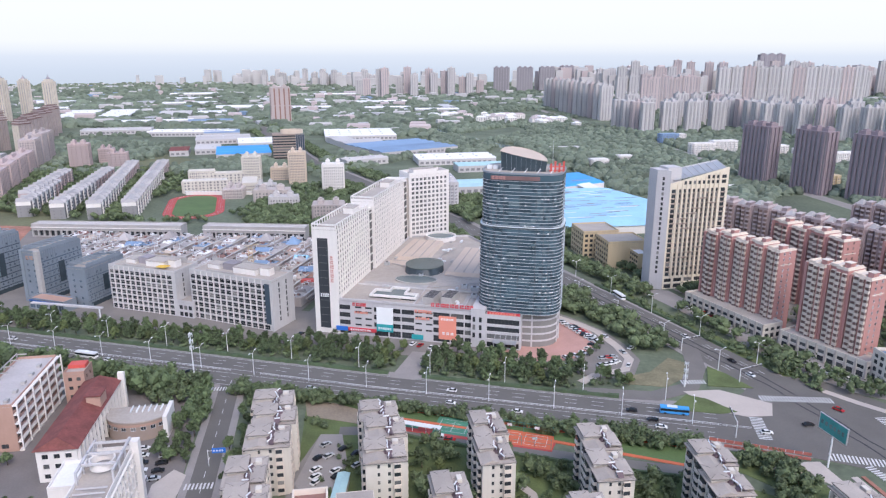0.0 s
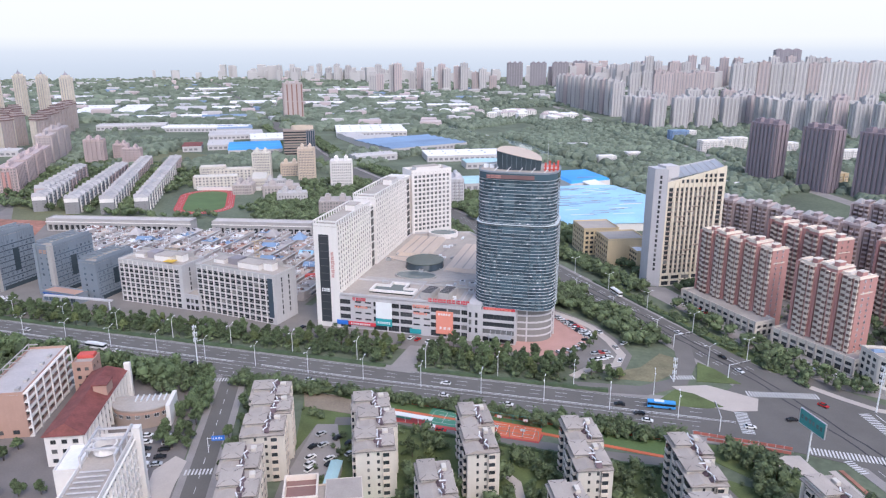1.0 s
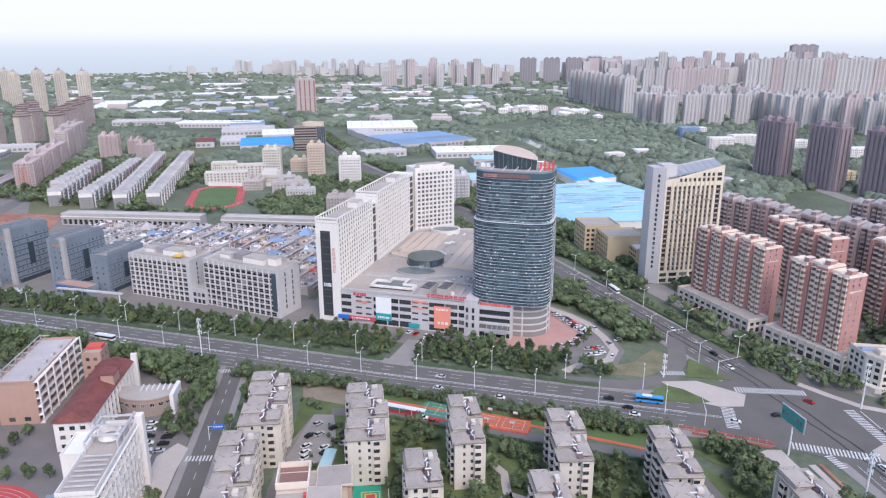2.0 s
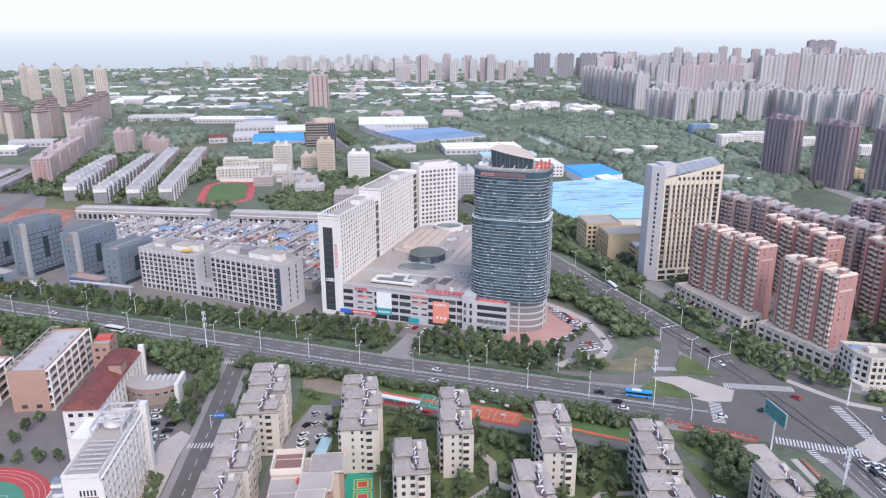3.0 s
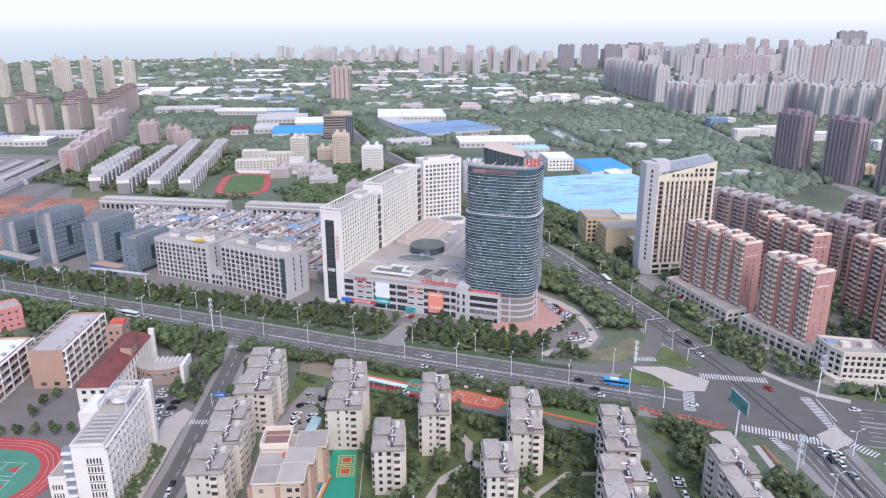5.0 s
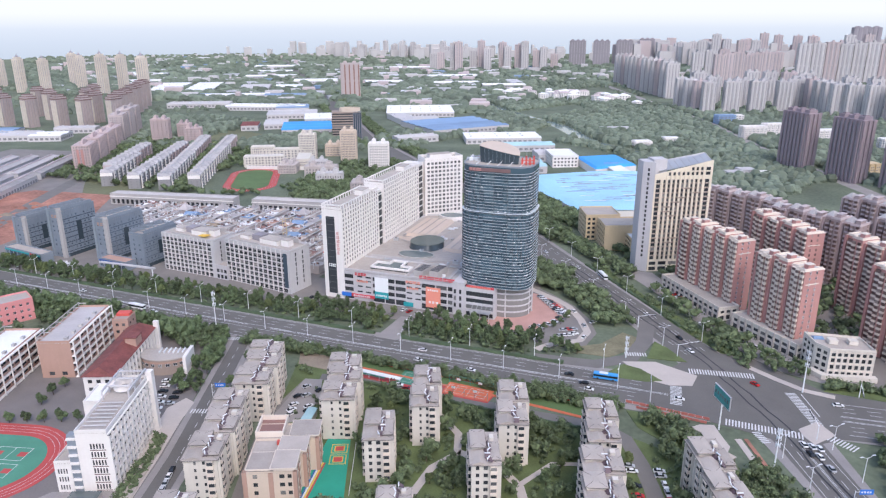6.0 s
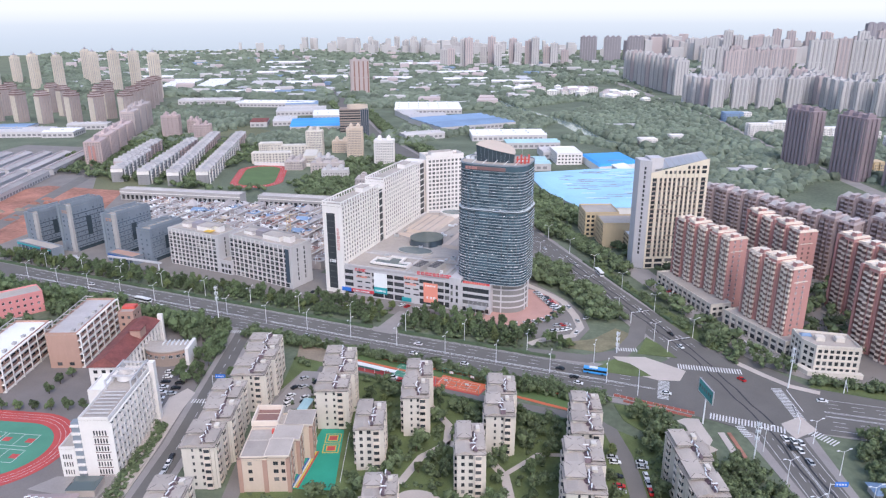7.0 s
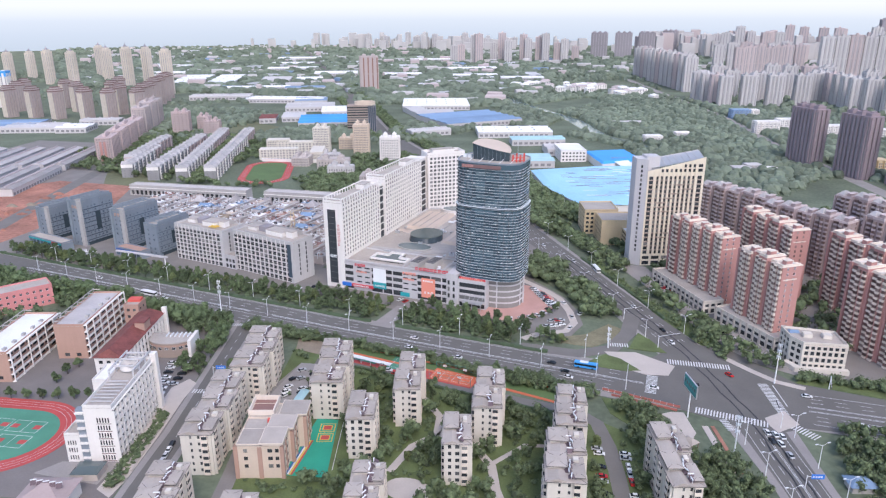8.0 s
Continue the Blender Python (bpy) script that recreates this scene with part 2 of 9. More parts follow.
def strip(line, w):
    """Quads along a centre line with the given width, mitred."""
    pts = [Vector(p) for p in line]
    off = []
    for i, p in enumerate(pts):
        d = Vector((0, 0))
        if i:
            d += (p - pts[i - 1]).normalized()
        if i < len(pts) - 1:
            d += (pts[i + 1] - p).normalized()
        d.normalize()
        off.append(Vector((-d.y, d.x)))
    ww = w if isinstance(w, (list, tuple)) else [w] * len(pts)
    a = [p + o * k / 2 for p, o, k in zip(pts, off, ww)]
    b = [p - o * k / 2 for p, o, k in zip(pts, off, ww)]
    return [tuple(tuple(q) for q in b) + tuple(tuple(q) for q in a[::-1])]


def oval(cx, cy, a, b, n=40, power=2.0, rot=0.0, t0=0.0, t1=360.0):
    """Points of an oval; power above 2 squares its corners."""
    out = []
    closed = abs(t1 - t0 - 360) < 1e-6
    for i in range(n if closed else n + 1):
        t = radians(t0 + (t1 - t0) * i / n)
        c, s = math.cos(t), math.sin(t)
        x = a * math.copysign(abs(c) ** (2 / power), c)
        y = b * math.copysign(abs(s) ** (2 / power), s)
        r = radians(rot)
        out.append((cx + x * math.cos(r) - y * math.sin(r), cy + x * math.sin(r) + y * math.cos(r)))
    return out


def even(length, n, w, m0=None, m1=None):
    """n openings of width w, evenly spread over a length."""
    m0 = (length - n * w) / (n + 1) if m0 is None else m0
    m1 = m0 if m1 is None else m1
    step = (length - m0 - m1 - w) / (n - 1) if n > 1 else 0
    return [(m0 + i * step, m0 + i * step + w) for i in range(n)]


def floors(n, z0, step, sill, h):
    return [(z0 + i * step + sill, z0 + i * step + sill + h) for i in range(n)]


WINDOWS = {}


def window_quads(mb, w, h, nv, nh, place=None):
    """Frame bars in front, panes set back, joined edge to edge."""
    t = 0.07 if w < 3 else 0.10
    xs, zs = [-w / 2], [0.0]
    for i in range(nv):
        xs += [-w / 2 + w * i / nv + t, -w / 2 + w * (i + 1) / nv - (t if i == nv - 1 else 0)]
    for i in range(nh):
        zs += [h * i / nh + t, h * (i + 1) / nh - (t if i == nh - 1 else 0)]
    xs, zs = xs + [w / 2], zs + [h]
    put = place or (lambda x, y, z: (x, y, z))
    for i in range(len(xs) - 1):
        for j in range(len(zs) - 1):
            x0, x1, c, d = xs[i], xs[i + 1], zs[j], zs[j + 1]
            if x1 - x0 < 1e-4 or d - c < 1e-4:
                continue
            if i % 2 and j % 2:
                y, f = 0.0, -0.06
                mb.quad([put(x0, y, c), put(x1, y, c), put(x1, y, d), put(x0, y, d)], 1)
                if place is None:
                    mb.quad([put(x0, f, c), put(x1, f, c), put(x1, y, c), put(x0, y, c)])
                    mb.quad([put(x0, y, d), put(x1, y, d), put(x1, f, d), put(x0, f, d)])
                    mb.quad([put(x0, f, d), put(x0, f, c), put(x0, y, c), put(x0, y, d)])
                    mb.quad([put(x1, f, c), put(x1, f, d), put(x1, y, d), put(x1, y, c)])
            else:
                mb.quad([put(x0, -0.06, c), put(x1, -0.06, c), put(x1, -0.06, d), put(x0, -0.06, d)])


def window_mesh(w, h, style):
    key = (round(w, 2), round(h, 2), style)
    if key not in WINDOWS:
        frame_mat, glass_name, nv, nh = style
        mb = MB()
        window_quads(mb, w, h, nv, nh)
        mb.weld()
        WINDOWS[key] = mb.mesh("window", [frame_mat, glass_name])
    return WINDOWS[key]


STYLE = {
    "plain": ("white_metal", "glass", 2, 1),
    "dark": ("dark_trim", "glass", 2, 1),
    "slab": ("grey_wall", "slab_glass", 2, 1),
    "slab_joined": ("grey_wall", "slab_pane", 2, 1),
    "bare": ("concrete", "glass", 1, 1),
    "wide": ("white_metal", "glass", 4, 1),
    "curtain": ("dark_trim", "tower_glass", 3, 2),
    "blue": ("slate_wall", "blue_glass", 2, 1),
    "school": ("white_metal", "glass", 3, 1),
    "shop": ("dark_trim", "glass", 4, 2),
}


def side(mb, a, b, z0, z1, cols, rows, parent, style="plain", depth=0.35, wall=0, skip=None, name="window", joined=False):
    """A wall from a to b (outside on the right of the way) with openings that go in; a window stands in each."""
    a, b = Vector(a), Vector(b)
    u = (b - a).normalized()
    n = Vector((u.y, -u.x))
    length = (b - a).length
    xs = [0.0] + [k for c in cols for k in c] + [length]
    zs = [z0] + [k for r in rows for k in r] + [z1]
    rz = math.degrees(math.atan2(u.y, u.x))

    def at(s, z, d=0.0):
        p = a + u * s - n * d
        return (p.x, p.y, z)

    rest = MB()
    if not cols or not rows:
        mb.quad([at(0, z0), at(length, z0), at(length, z1), at(0, z1)], wall)
        return
    for j in range(len(zs) - 1):
        if j % 2 == 0:
            if zs[j + 1] - zs[j] > 1e-4:
                mb.quad([at(0, zs[j]), at(length, zs[j]), at(length, zs[j + 1]), at(0, zs[j + 1])], wall)
            continue
        for i in range(len(xs) - 1):
            x0, x1, c, d = xs[i], xs[i + 1], zs[j], zs[j + 1]
            if x1 - x0 < 1e-4:
                continue
            if i % 2 == 0 or (skip and skip(i // 2, j // 2)):
                mb.quad([at(x0, c), at(x1, c), at(x1, d), at(x0, d)], wall)
                continue
            mb.quad([at(x0, c), at(x1, c), at(x1, c, depth), at(x0, c, depth)], wall)
            mb.quad([at(x0, d, depth), at(x1, d, depth), at(x1, d), at(x0, d)], wall)
            mb.quad([at(x0, c, depth), at(x0, d, depth), at(x0, d), at(x0, c)], wall)
            mb.quad([at(x1, c), at(x1, d), at(x1, d, depth), at(x1, c, depth)], wall)
            mid = at((x0 + x1) / 2, c, depth)
            st = STYLE[style] if isinstance(style, str) else style(i // 2, j // 2)
            if joined:
                base = Vector(mid)
                window_quads(rest, x1 - x0, d - c, st[2], st[3], lambda x, y, z: (base.x + u.x * x - n.x * y, base.y + u.y * x - n.y * y, base.z + z))
            else:
                part(name, window_mesh(x1 - x0, d - c, st), None, parent, m=pose(*mid, 0, 0, rz))
    if joined:
        tagged(part("window_rest", rest, [st[0], st[1]], parent), kind="stuff")


def ring_wall(poly, z0, z1, t, mb, m=0):
    """A parapet along the inside of a closed outline."""
    n = len(poly)
    c = Vector((sum(p[0] for p in poly) / n, sum(p[1] for p in poly) / n))
    inner = []
    for i in range(n):
        p, q, r = Vector(poly[i - 1]), Vector(poly[i]), Vector(poly[(i + 1) % n])
        d0, d1 = (q - p).normalized(), (r - q).normalized()
        n0, n1 = Vector((-d0.y, d0.x)), Vector((-d1.y, d1.x))
        k = n0 + n1
        k = k / max(0.3, k.dot(n0)) if k.length > 1e-6 else n0
        inner.append(q + k * t)
    for i in range(n):
        j = (i + 1) % n
        a, b, e, d = poly[i], poly[j], inner[j], inner[i]
        mb.quad([(a[0], a[1], z0), (b[0], b[1], z0), (b[0], b[1], z1), (a[0], a[1], z1)], m)
        mb.quad([(e[0], e[1], z0), (d[0], d[1], z0), (d[0], d[1], z1), (e[0], e[1], z1)], m)
        mb.quad([(a[0], a[1], z1), (b[0], b[1], z1), (e[0], e[1], z1), (d[0], d[1], z1)], m)


def rect(x0, y0, x1, y1):
    return [(x0, y0), (x1, y0), (x1, y1), (x0, y1)]


def body(parent, poly, z0, z1, wall, openings=(), parapet=0.9, roof="roof_deck", style="plain", depth=0.35, deck=True):
    """Walls round a counter-clockwise outline. openings: per edge (cols, rows) or None."""
    mb = MB()
    n = len(poly)
    for i in range(n):
        o = openings[i] if i < len(openings) else None
        st = style
        if o and len(o) > 2:
            st = o[2]
        sk = o[3] if o and len(o) > 3 else None
        jn = bool(o and len(o) > 4 and o[4])
        side(mb, poly[i], poly[(i + 1) % n], z0, z1, o[0] if o else (), o[1] if o else (), parent, st, depth, skip=sk, joined=jn)
    part("wall", mb, wall, parent)
    if deck:
        rb = MB()
        rb.prism(poly, z1 - 0.25, z1 + 0.003)
        r = part("roof", rb, roof, parent)
        if parapet:
            pb = MB()
            ring_wall(poly, z1, z1 + parapet, 0.3, pb)
            part("parapet", pb, wall, r)


def roof_box(parent, x0, y0, x1, y1, z, h, wall, roof="roof_deck", name="stair_house"):
    mb = MB()
    mb.box(x0, y0, z, x1, y1, z + h)
    mb.box(x0 - 0.2, y0 - 0.2, z + h, x1 + 0.2, y1 + 0.2, z + h + 0.25, 1)
    return part(name, mb, [wall, roof], parent)

# ---- ground, roads, paving ----
ground_mb = MB()
ground_mb.prism(oval(40, 0, 4800, 4800, 96), -3.0, 0.0)
tagged(new("ground", ground_mb.mesh("ground", "grass")), "dull green city ground with grass and bare earth", "ground", kind="structure")

# glowing ring: haze painted by height over the plain's far rim, white sky above
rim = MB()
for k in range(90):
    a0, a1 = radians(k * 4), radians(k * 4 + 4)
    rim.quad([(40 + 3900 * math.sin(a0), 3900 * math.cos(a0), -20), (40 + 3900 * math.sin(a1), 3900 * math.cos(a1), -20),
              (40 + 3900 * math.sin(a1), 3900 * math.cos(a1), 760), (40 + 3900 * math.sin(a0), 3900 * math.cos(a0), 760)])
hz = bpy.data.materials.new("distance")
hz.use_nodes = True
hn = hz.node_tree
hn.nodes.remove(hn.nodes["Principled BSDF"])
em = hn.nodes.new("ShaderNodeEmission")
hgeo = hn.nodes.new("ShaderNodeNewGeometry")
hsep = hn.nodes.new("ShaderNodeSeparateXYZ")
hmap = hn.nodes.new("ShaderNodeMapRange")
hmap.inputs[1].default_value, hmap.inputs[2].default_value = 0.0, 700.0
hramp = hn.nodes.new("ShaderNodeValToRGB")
# the haze gradient, bluish low down and whiter higher up, emitted by the ring
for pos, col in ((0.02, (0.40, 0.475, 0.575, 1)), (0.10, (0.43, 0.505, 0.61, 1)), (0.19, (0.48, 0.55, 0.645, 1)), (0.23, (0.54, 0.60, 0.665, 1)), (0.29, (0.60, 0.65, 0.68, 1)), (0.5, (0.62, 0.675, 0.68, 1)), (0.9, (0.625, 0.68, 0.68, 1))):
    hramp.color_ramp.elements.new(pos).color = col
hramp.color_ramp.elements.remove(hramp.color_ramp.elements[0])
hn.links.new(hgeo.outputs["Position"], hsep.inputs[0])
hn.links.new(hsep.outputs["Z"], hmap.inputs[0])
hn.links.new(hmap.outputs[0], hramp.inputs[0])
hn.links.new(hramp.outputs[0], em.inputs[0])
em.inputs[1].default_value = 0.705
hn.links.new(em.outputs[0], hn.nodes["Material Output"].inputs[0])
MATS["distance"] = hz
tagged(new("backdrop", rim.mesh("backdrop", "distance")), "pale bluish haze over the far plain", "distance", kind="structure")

MAIN = [(-1500, 302), (-900, 286), (-352, 268), (-100, 263), (60, 264), (140, 270), (400, 292), (1200, 380)]
EAST = [(-1804, 2854), (-819, 1484), (-400, 885), (-130, 580), (-60, 482), (-17, 428), (28, 370), (75, 308), (110, 246), (125, 207), (153, 130), (215, -50)]
SIDE = [(-158, 256), (-114, 151), (-102, 117), (-70, 35), (-30, -70)]
LANE = [(-98, 221), (-97.5, 203), (-95, 188), (-91, 172), (-84, 154), (-77, 138), (-58, 92)]
DRIVE = [(-34, 376), (-20, 367), (-11, 361), (-1, 352), (9, 335), (15, 320), (13, 308), (6, 303), (0, 299), (-6, 290)]
ESTATE = [(-95, 226), (-70, 233), (-30, 229), (10, 228), (36, 229), (46, 223), (53.5, 208), (59, 193), (63, 180), (76, 140), (93, 90)]
sheet("pavement_main", strip(MAIN, 35), 0.14, "paving", "grey paved footway with a kerb along the main road", "pavement")
sheet("pavement_east", strip(EAST, [36, 36, 36, 34, 28, 24, 24, 30, 28, 22, 22, 22]), 0.15, "paving", "grey paved footway with a kerb along the avenue", "pavement")
sheet("pavement_side", strip(SIDE, 14), 0.13, "paving", "worn paved footway of the side street", "pavement")
sheet("road_main", strip(MAIN, 26.5), 0.18, "asphalt", "wide grey asphalt main road with lane lines", "road")
sheet("road_east", strip(EAST, [25, 25, 25, 24, 21, 18.5, 18.5, 22, 19, 15.5, 15, 15]), 0.20, "asphalt", "wide grey asphalt avenue crossing the main road", "road")
sheet("road_side", strip(SIDE, 8.5), 0.19, "asphalt", "narrow asphalt side street beside the school", "road")
sheet("lane", strip(LANE, 6), 0.12, "yard", "pale concrete lane between the flats", "road")
sheet("junction", [[(45, 254), (88, 246), (112, 240), (128, 252), (165, 258), (168, 290), (126, 292), (98, 316), (72, 318), (62, 296), (50, 280)]], 0.23, "asphalt",
      "open asphalt of the large road junction", "road")
sheet("slip_road", strip([(-5, 281), (25, 284), (40, 296), (45, 318), (44, 345)], 8.5), 0.235, "old_asphalt", "asphalt slip lane rounding the corner", "road")
sheet("traffic_island", [[(37, 291), (52, 296), (72, 288), (70, 277), (60, 274), (50, 276)]], 0.38, "pale_paving", "pale paved traffic island at the junction", "pavement")
sheet("island_lawn", [[(29, 273), (38, 288), (46, 286), (57, 277), (50, 274)]], 0.42, "lawn", "triangular grass island beside the slip lane", "lawn")
sheet("island_lawn", [[(48, 299), (50, 320), (57, 314), (67, 301)]], 0.42, "lawn", "triangular grass island beside the avenue", "lawn")
sheet("apartment_road", strip(ESTATE, 6.2), 0.11, "old_asphalt", "grey concrete road through the housing estate", "road")
sheet("plaza", [oval(-28, 337, 27, 29, 40)], 0.22, "pink_paving", "round pink stone plaza in front of the tower", "plaza")
sheet("mall_forecourt", [[(-160, 300), (-20, 300), (-20, 330), (-30, 460), (-140, 478), (-160, 430)]], 0.16, "yard", "grey paved forecourt round the mall", "pavement")
sheet("mall_entrance", [[(-90, 275), (-78, 275), (-80, 305), (-88, 305)]], 0.2, "paving", "paved entrance between the trees", "pavement")
sheet("parking_lot", [[(-8, 298), (6, 297), (17, 303), (20, 320), (13, 338), (2, 354), (-14, 368), (-30, 380), (-40, 372), (-20, 340)]], 0.205, "yard", "paved car park with bays beside the tower", "pavement")
sheet("parking_road", strip(DRIVE, 4.4), 0.24, "pale_paving", "curving pale drive of the car park", "road")
sheet("corner_soil", [[(12, 293), (30, 294), (38, 304), (41, 322), (33, 326), (24, 308), (14, 301)]], 0.19, "soil_green", "bare earth and thin grass at the road corner", "soil")
sheet("grey_forecourt", [[(-290, 300), (-160, 300), (-160, 345), (-290, 350)]], 0.15, "yard", "paved yard before the unfinished blocks", "pavement")
sheet("glass_forecourt", [[(-420, 287), (-290, 287), (-290, 345), (-430, 345)]], 0.15, "yard", "paved yard before the glass blocks", "pavement")
sheet("building_site", [[(-640, 300), (-404, 284), (-402, 330), (-420, 400), (-470, 480), (-560, 470), (-600, 380)]], 0.12, "soil_red", "bare red earth of a building site", "soil")
sheet("school_yard", [[(-240, 240), (-165, 250), (-120, 148), (-106, 105), (-260, 60), (-330, 150)]], 0.1, "school_paving", "grey paved school yard", "pavement")
sheet("market_floor", [[(-440, 380), (-300, 350), (-165, 345), (-165, 480), (-230, 500), (-470, 465)]], 0.1, "yard", "grey paved ground of the market", "pavement")
sheet("shop_apron", [[(28, 430), (40, 430), (84, 357), (125, 318), (150, 306), (140, 296), (105, 308), (75, 345), (60, 372), (22, 425)]], 0.17, "paving", "paved apron with parked cars before the shops", "pavement")
sheet("estate_floor", [[(40, 440), (70, 470), (200, 470), (260, 300), (160, 300), (100, 330)]], 0.08, "yard", "paved courtyard between red housing blocks", "pavement")
sheet("estate_garden", [[(-115, 240), (45, 226), (100, 205), (125, 120), (60, 60), (-60, 90)]], 0.06, "lawn", "gardens with lawns between cream housing blocks", "lawn")
sheet("garden_path", strip([(-34, 217), (-18, 203), (-14, 190), (-20, 178), (-21, 160)], 3.2) + strip([(-14, 191), (4, 187), (14, 178), (20, 165), (30, 150)], 3.5)
      + strip([(14, 180), (22, 196), (34, 200)], 2.2), 0.14, "pale_paving", "winding pale garden path", "path")
sheet("garden_plaza", [oval(-10, 153, 9, 6.5, 20)], 0.16, "pale_paving", "small round pale garden plaza", "plaza")
sheet("corner_plaza", [[(70.5, 240.5), (74, 244), (79.5, 245.5), (82, 239), (85.5, 231), (84, 224), (79, 225), (80, 231), (76, 234), (74.5, 238)]], 0.3, "pale_paving", "pale curving paved corner of the garden", "plaza")
sheet("corner_lawn", [[(60, 246), (70, 239), (74, 233), (79, 230), (78, 220), (66, 222), (50, 233), (44, 245)]], 0.2, "lawn", "small lawn in the corner garden", "lawn")
sheet("school_forecourt", [[(-143.5, 178), (-141.5, 188), (-135.5, 186), (-131, 172), (-120, 145), (-110, 118), (-108, 108), (-116, 110), (-121, 128), (-132, 152)]], 0.17, "pale_paving", "pale paved forecourt of the school", "pavement")
sheet("school_walk", [[(-121, 126), (-142, 117.5), (-146, 108), (-118, 112)]], 0.165, "paving", "grey paved walk before the school", "pavement")
sheet("lane_parking", [[(-101, 222), (-93, 224), (-84, 206), (-82.5, 190), (-91, 184), (-97, 190)]], 0.13, "paving", "small concrete car park between flats", "pavement")

sheet("corner_island", [[(112, 254), (120, 263), (125.5, 254), (117, 244), (114, 248)]], 0.4, "pale_paving", "pale paved corner island at the junction", "pavement")
sheet("avenue_verge", [[(0, 430), (18, 403), (31, 385), (45, 366), (60, 344), (82, 318), (97, 302), (94, 314), (82, 332), (68, 351), (50, 370), (33, 394), (20, 412), (8, 432)]], 0.19, "lawn", "green verge between the avenue and the shops", "lawn")
sheet("east_verge", [[(126, 292.5), (130, 299), (160, 300.5), (230, 306), (300, 313), (300, 306), (170, 291.5)]], 0.26, "lawn", "green verge along the eastern road", "lawn")
sheet("curved_path", strip([(95, 306), (107, 297), (118, 290), (130, 288)], 3.5), 0.33, "pale_paving", "pale curving footpath at the junction", "path")
sheet("avenue_path", strip([(88.5, 238), (94, 224), (100, 208)], 2.6), 0.22, "pale_paving", "pale straight footpath beside the avenue", "path")
sheet("flower_strip", strip([(91.5, 239), (97, 225), (103, 209)], 1.6), 0.3, "soil_red", "bed of red flowers beside the avenue", "flower bed")
# the sports strip south of the road
COURT_ROT = -2.0
sheet("red_path", strip([(-110, 249.2), (-60, 247.6), (-14, 245.4), (36, 245)], 1.8) + strip([(-86, 241.2), (-50, 239.4), (-13, 237.4), (34, 232.2)], 1.6), 0.245, "court_orange", "narrow red running path beside the planted strip", "path")
sheet("court_edge", [[(-118, 246), (-112, 234), (-88, 232.7), (-88, 246.4)]], 0.2, "soil", "bare brown strip beside the sports ground", "soil")
sheet("court_strip", [[(-88, 246.4), (-88, 232.7), (-74, 232), (-14, 230), (-12, 243), (-70, 247)]], 0.2, "court_red", "long red sports ground by the road", "sports court")
sheet("tennis_court", [[(-84, 240.5), (-66, 239.5), (-66, 234.5), (-84, 235.5)]], 0.215, "court_green", "green tennis court", "sports court")
sheet("ball_court", [[(-36, 242.5), (-14, 241), (-14, 231), (-36, 232)]], 0.232, "court_orange", "orange-red ball court with worn lines", "sports court")
sheet("tennis_court", [[(-60, 246), (-46, 245.4), (-46, 233), (-60, 233.4)]], 0.23, "court_green", "green tennis court", "sports court")
sheet("planted_strip", [[(-110, 248.2), (-14, 244.6), (34, 244.2), (34, 232), (-13, 237.5), (-86, 241.5)]], 0.225, "field_green", "thin lawn between courts", "lawn")
sheet("kindergarten_court", [[(-66, 181.2), (-57.2, 183.8), (-41.3, 147.7), (-58.1, 142.7)]], 0.22, "court_teal", "bright green playground court", "sports court")
kc = thing("court_marking", "yellow and red painted court markings", "court marking", -58.3, 176.8, 22.5, kind="structure")
for dy in (0.0, -7.2):
    part("line", MB().box(-3.2, dy - 3.1, 0.22, 3.2, dy + 3.1, 0.235), "court_yellow", kc)
    part("line", MB().box(-2.85, dy - 2.75, 0.236, 2.85, dy + 2.75, 0.245), "court_teal", kc)
    part("line", MB().box(-2.0, dy - 1.9, 0.246, 2.0, dy + 1.9, 0.252), "court_yellow", kc)
    part("line", MB().box(-1.6, dy - 1.5, 0.253, 1.6, dy + 1.5, 0.26), "court_red", kc)
part("line", MB().box(6.0, -29, 0.22, 6.2, 4, 0.235), "paint_white", kc)
rb_ = thing("rainbow_marking", "blue, yellow and red painted stripes on the playground", "court marking", -61.0, 166.2, 11.6, kind="structure")
for k, c in enumerate(("court_blue", "paint_white", "court_yellow", "court_red")):
    part("line", MB().box(-0.6 + k * 0.75, -23.0, 0.22, 0.05 + k * 0.75, 0, 0.24), c, rb_)

def court_lines(x, y, rot, w, d, label):
    t = thing("court_marking", label, "court marking", x, y, rot, kind="structure")
    lm = MB()
    for a, b, c, e in ((-w, -d, w, -d + 0.15), (-w, d - 0.15, w, d), (-w, -d + 0.15, -w + 0.15, d - 0.15), (w - 0.15, -d + 0.15, w, d - 0.15), (-0.08, -d + 0.15, 0.08, d - 0.15), (-w * 0.6, -d * 0.4, w * 0.6, -d * 0.4 + 0.12), (-w * 0.6, d * 0.4, w * 0.6, d * 0.4 + 0.12)):
        lm.box(a, b, 0.236, c, e, 0.252)
    part("line", lm, "paint_white", t)


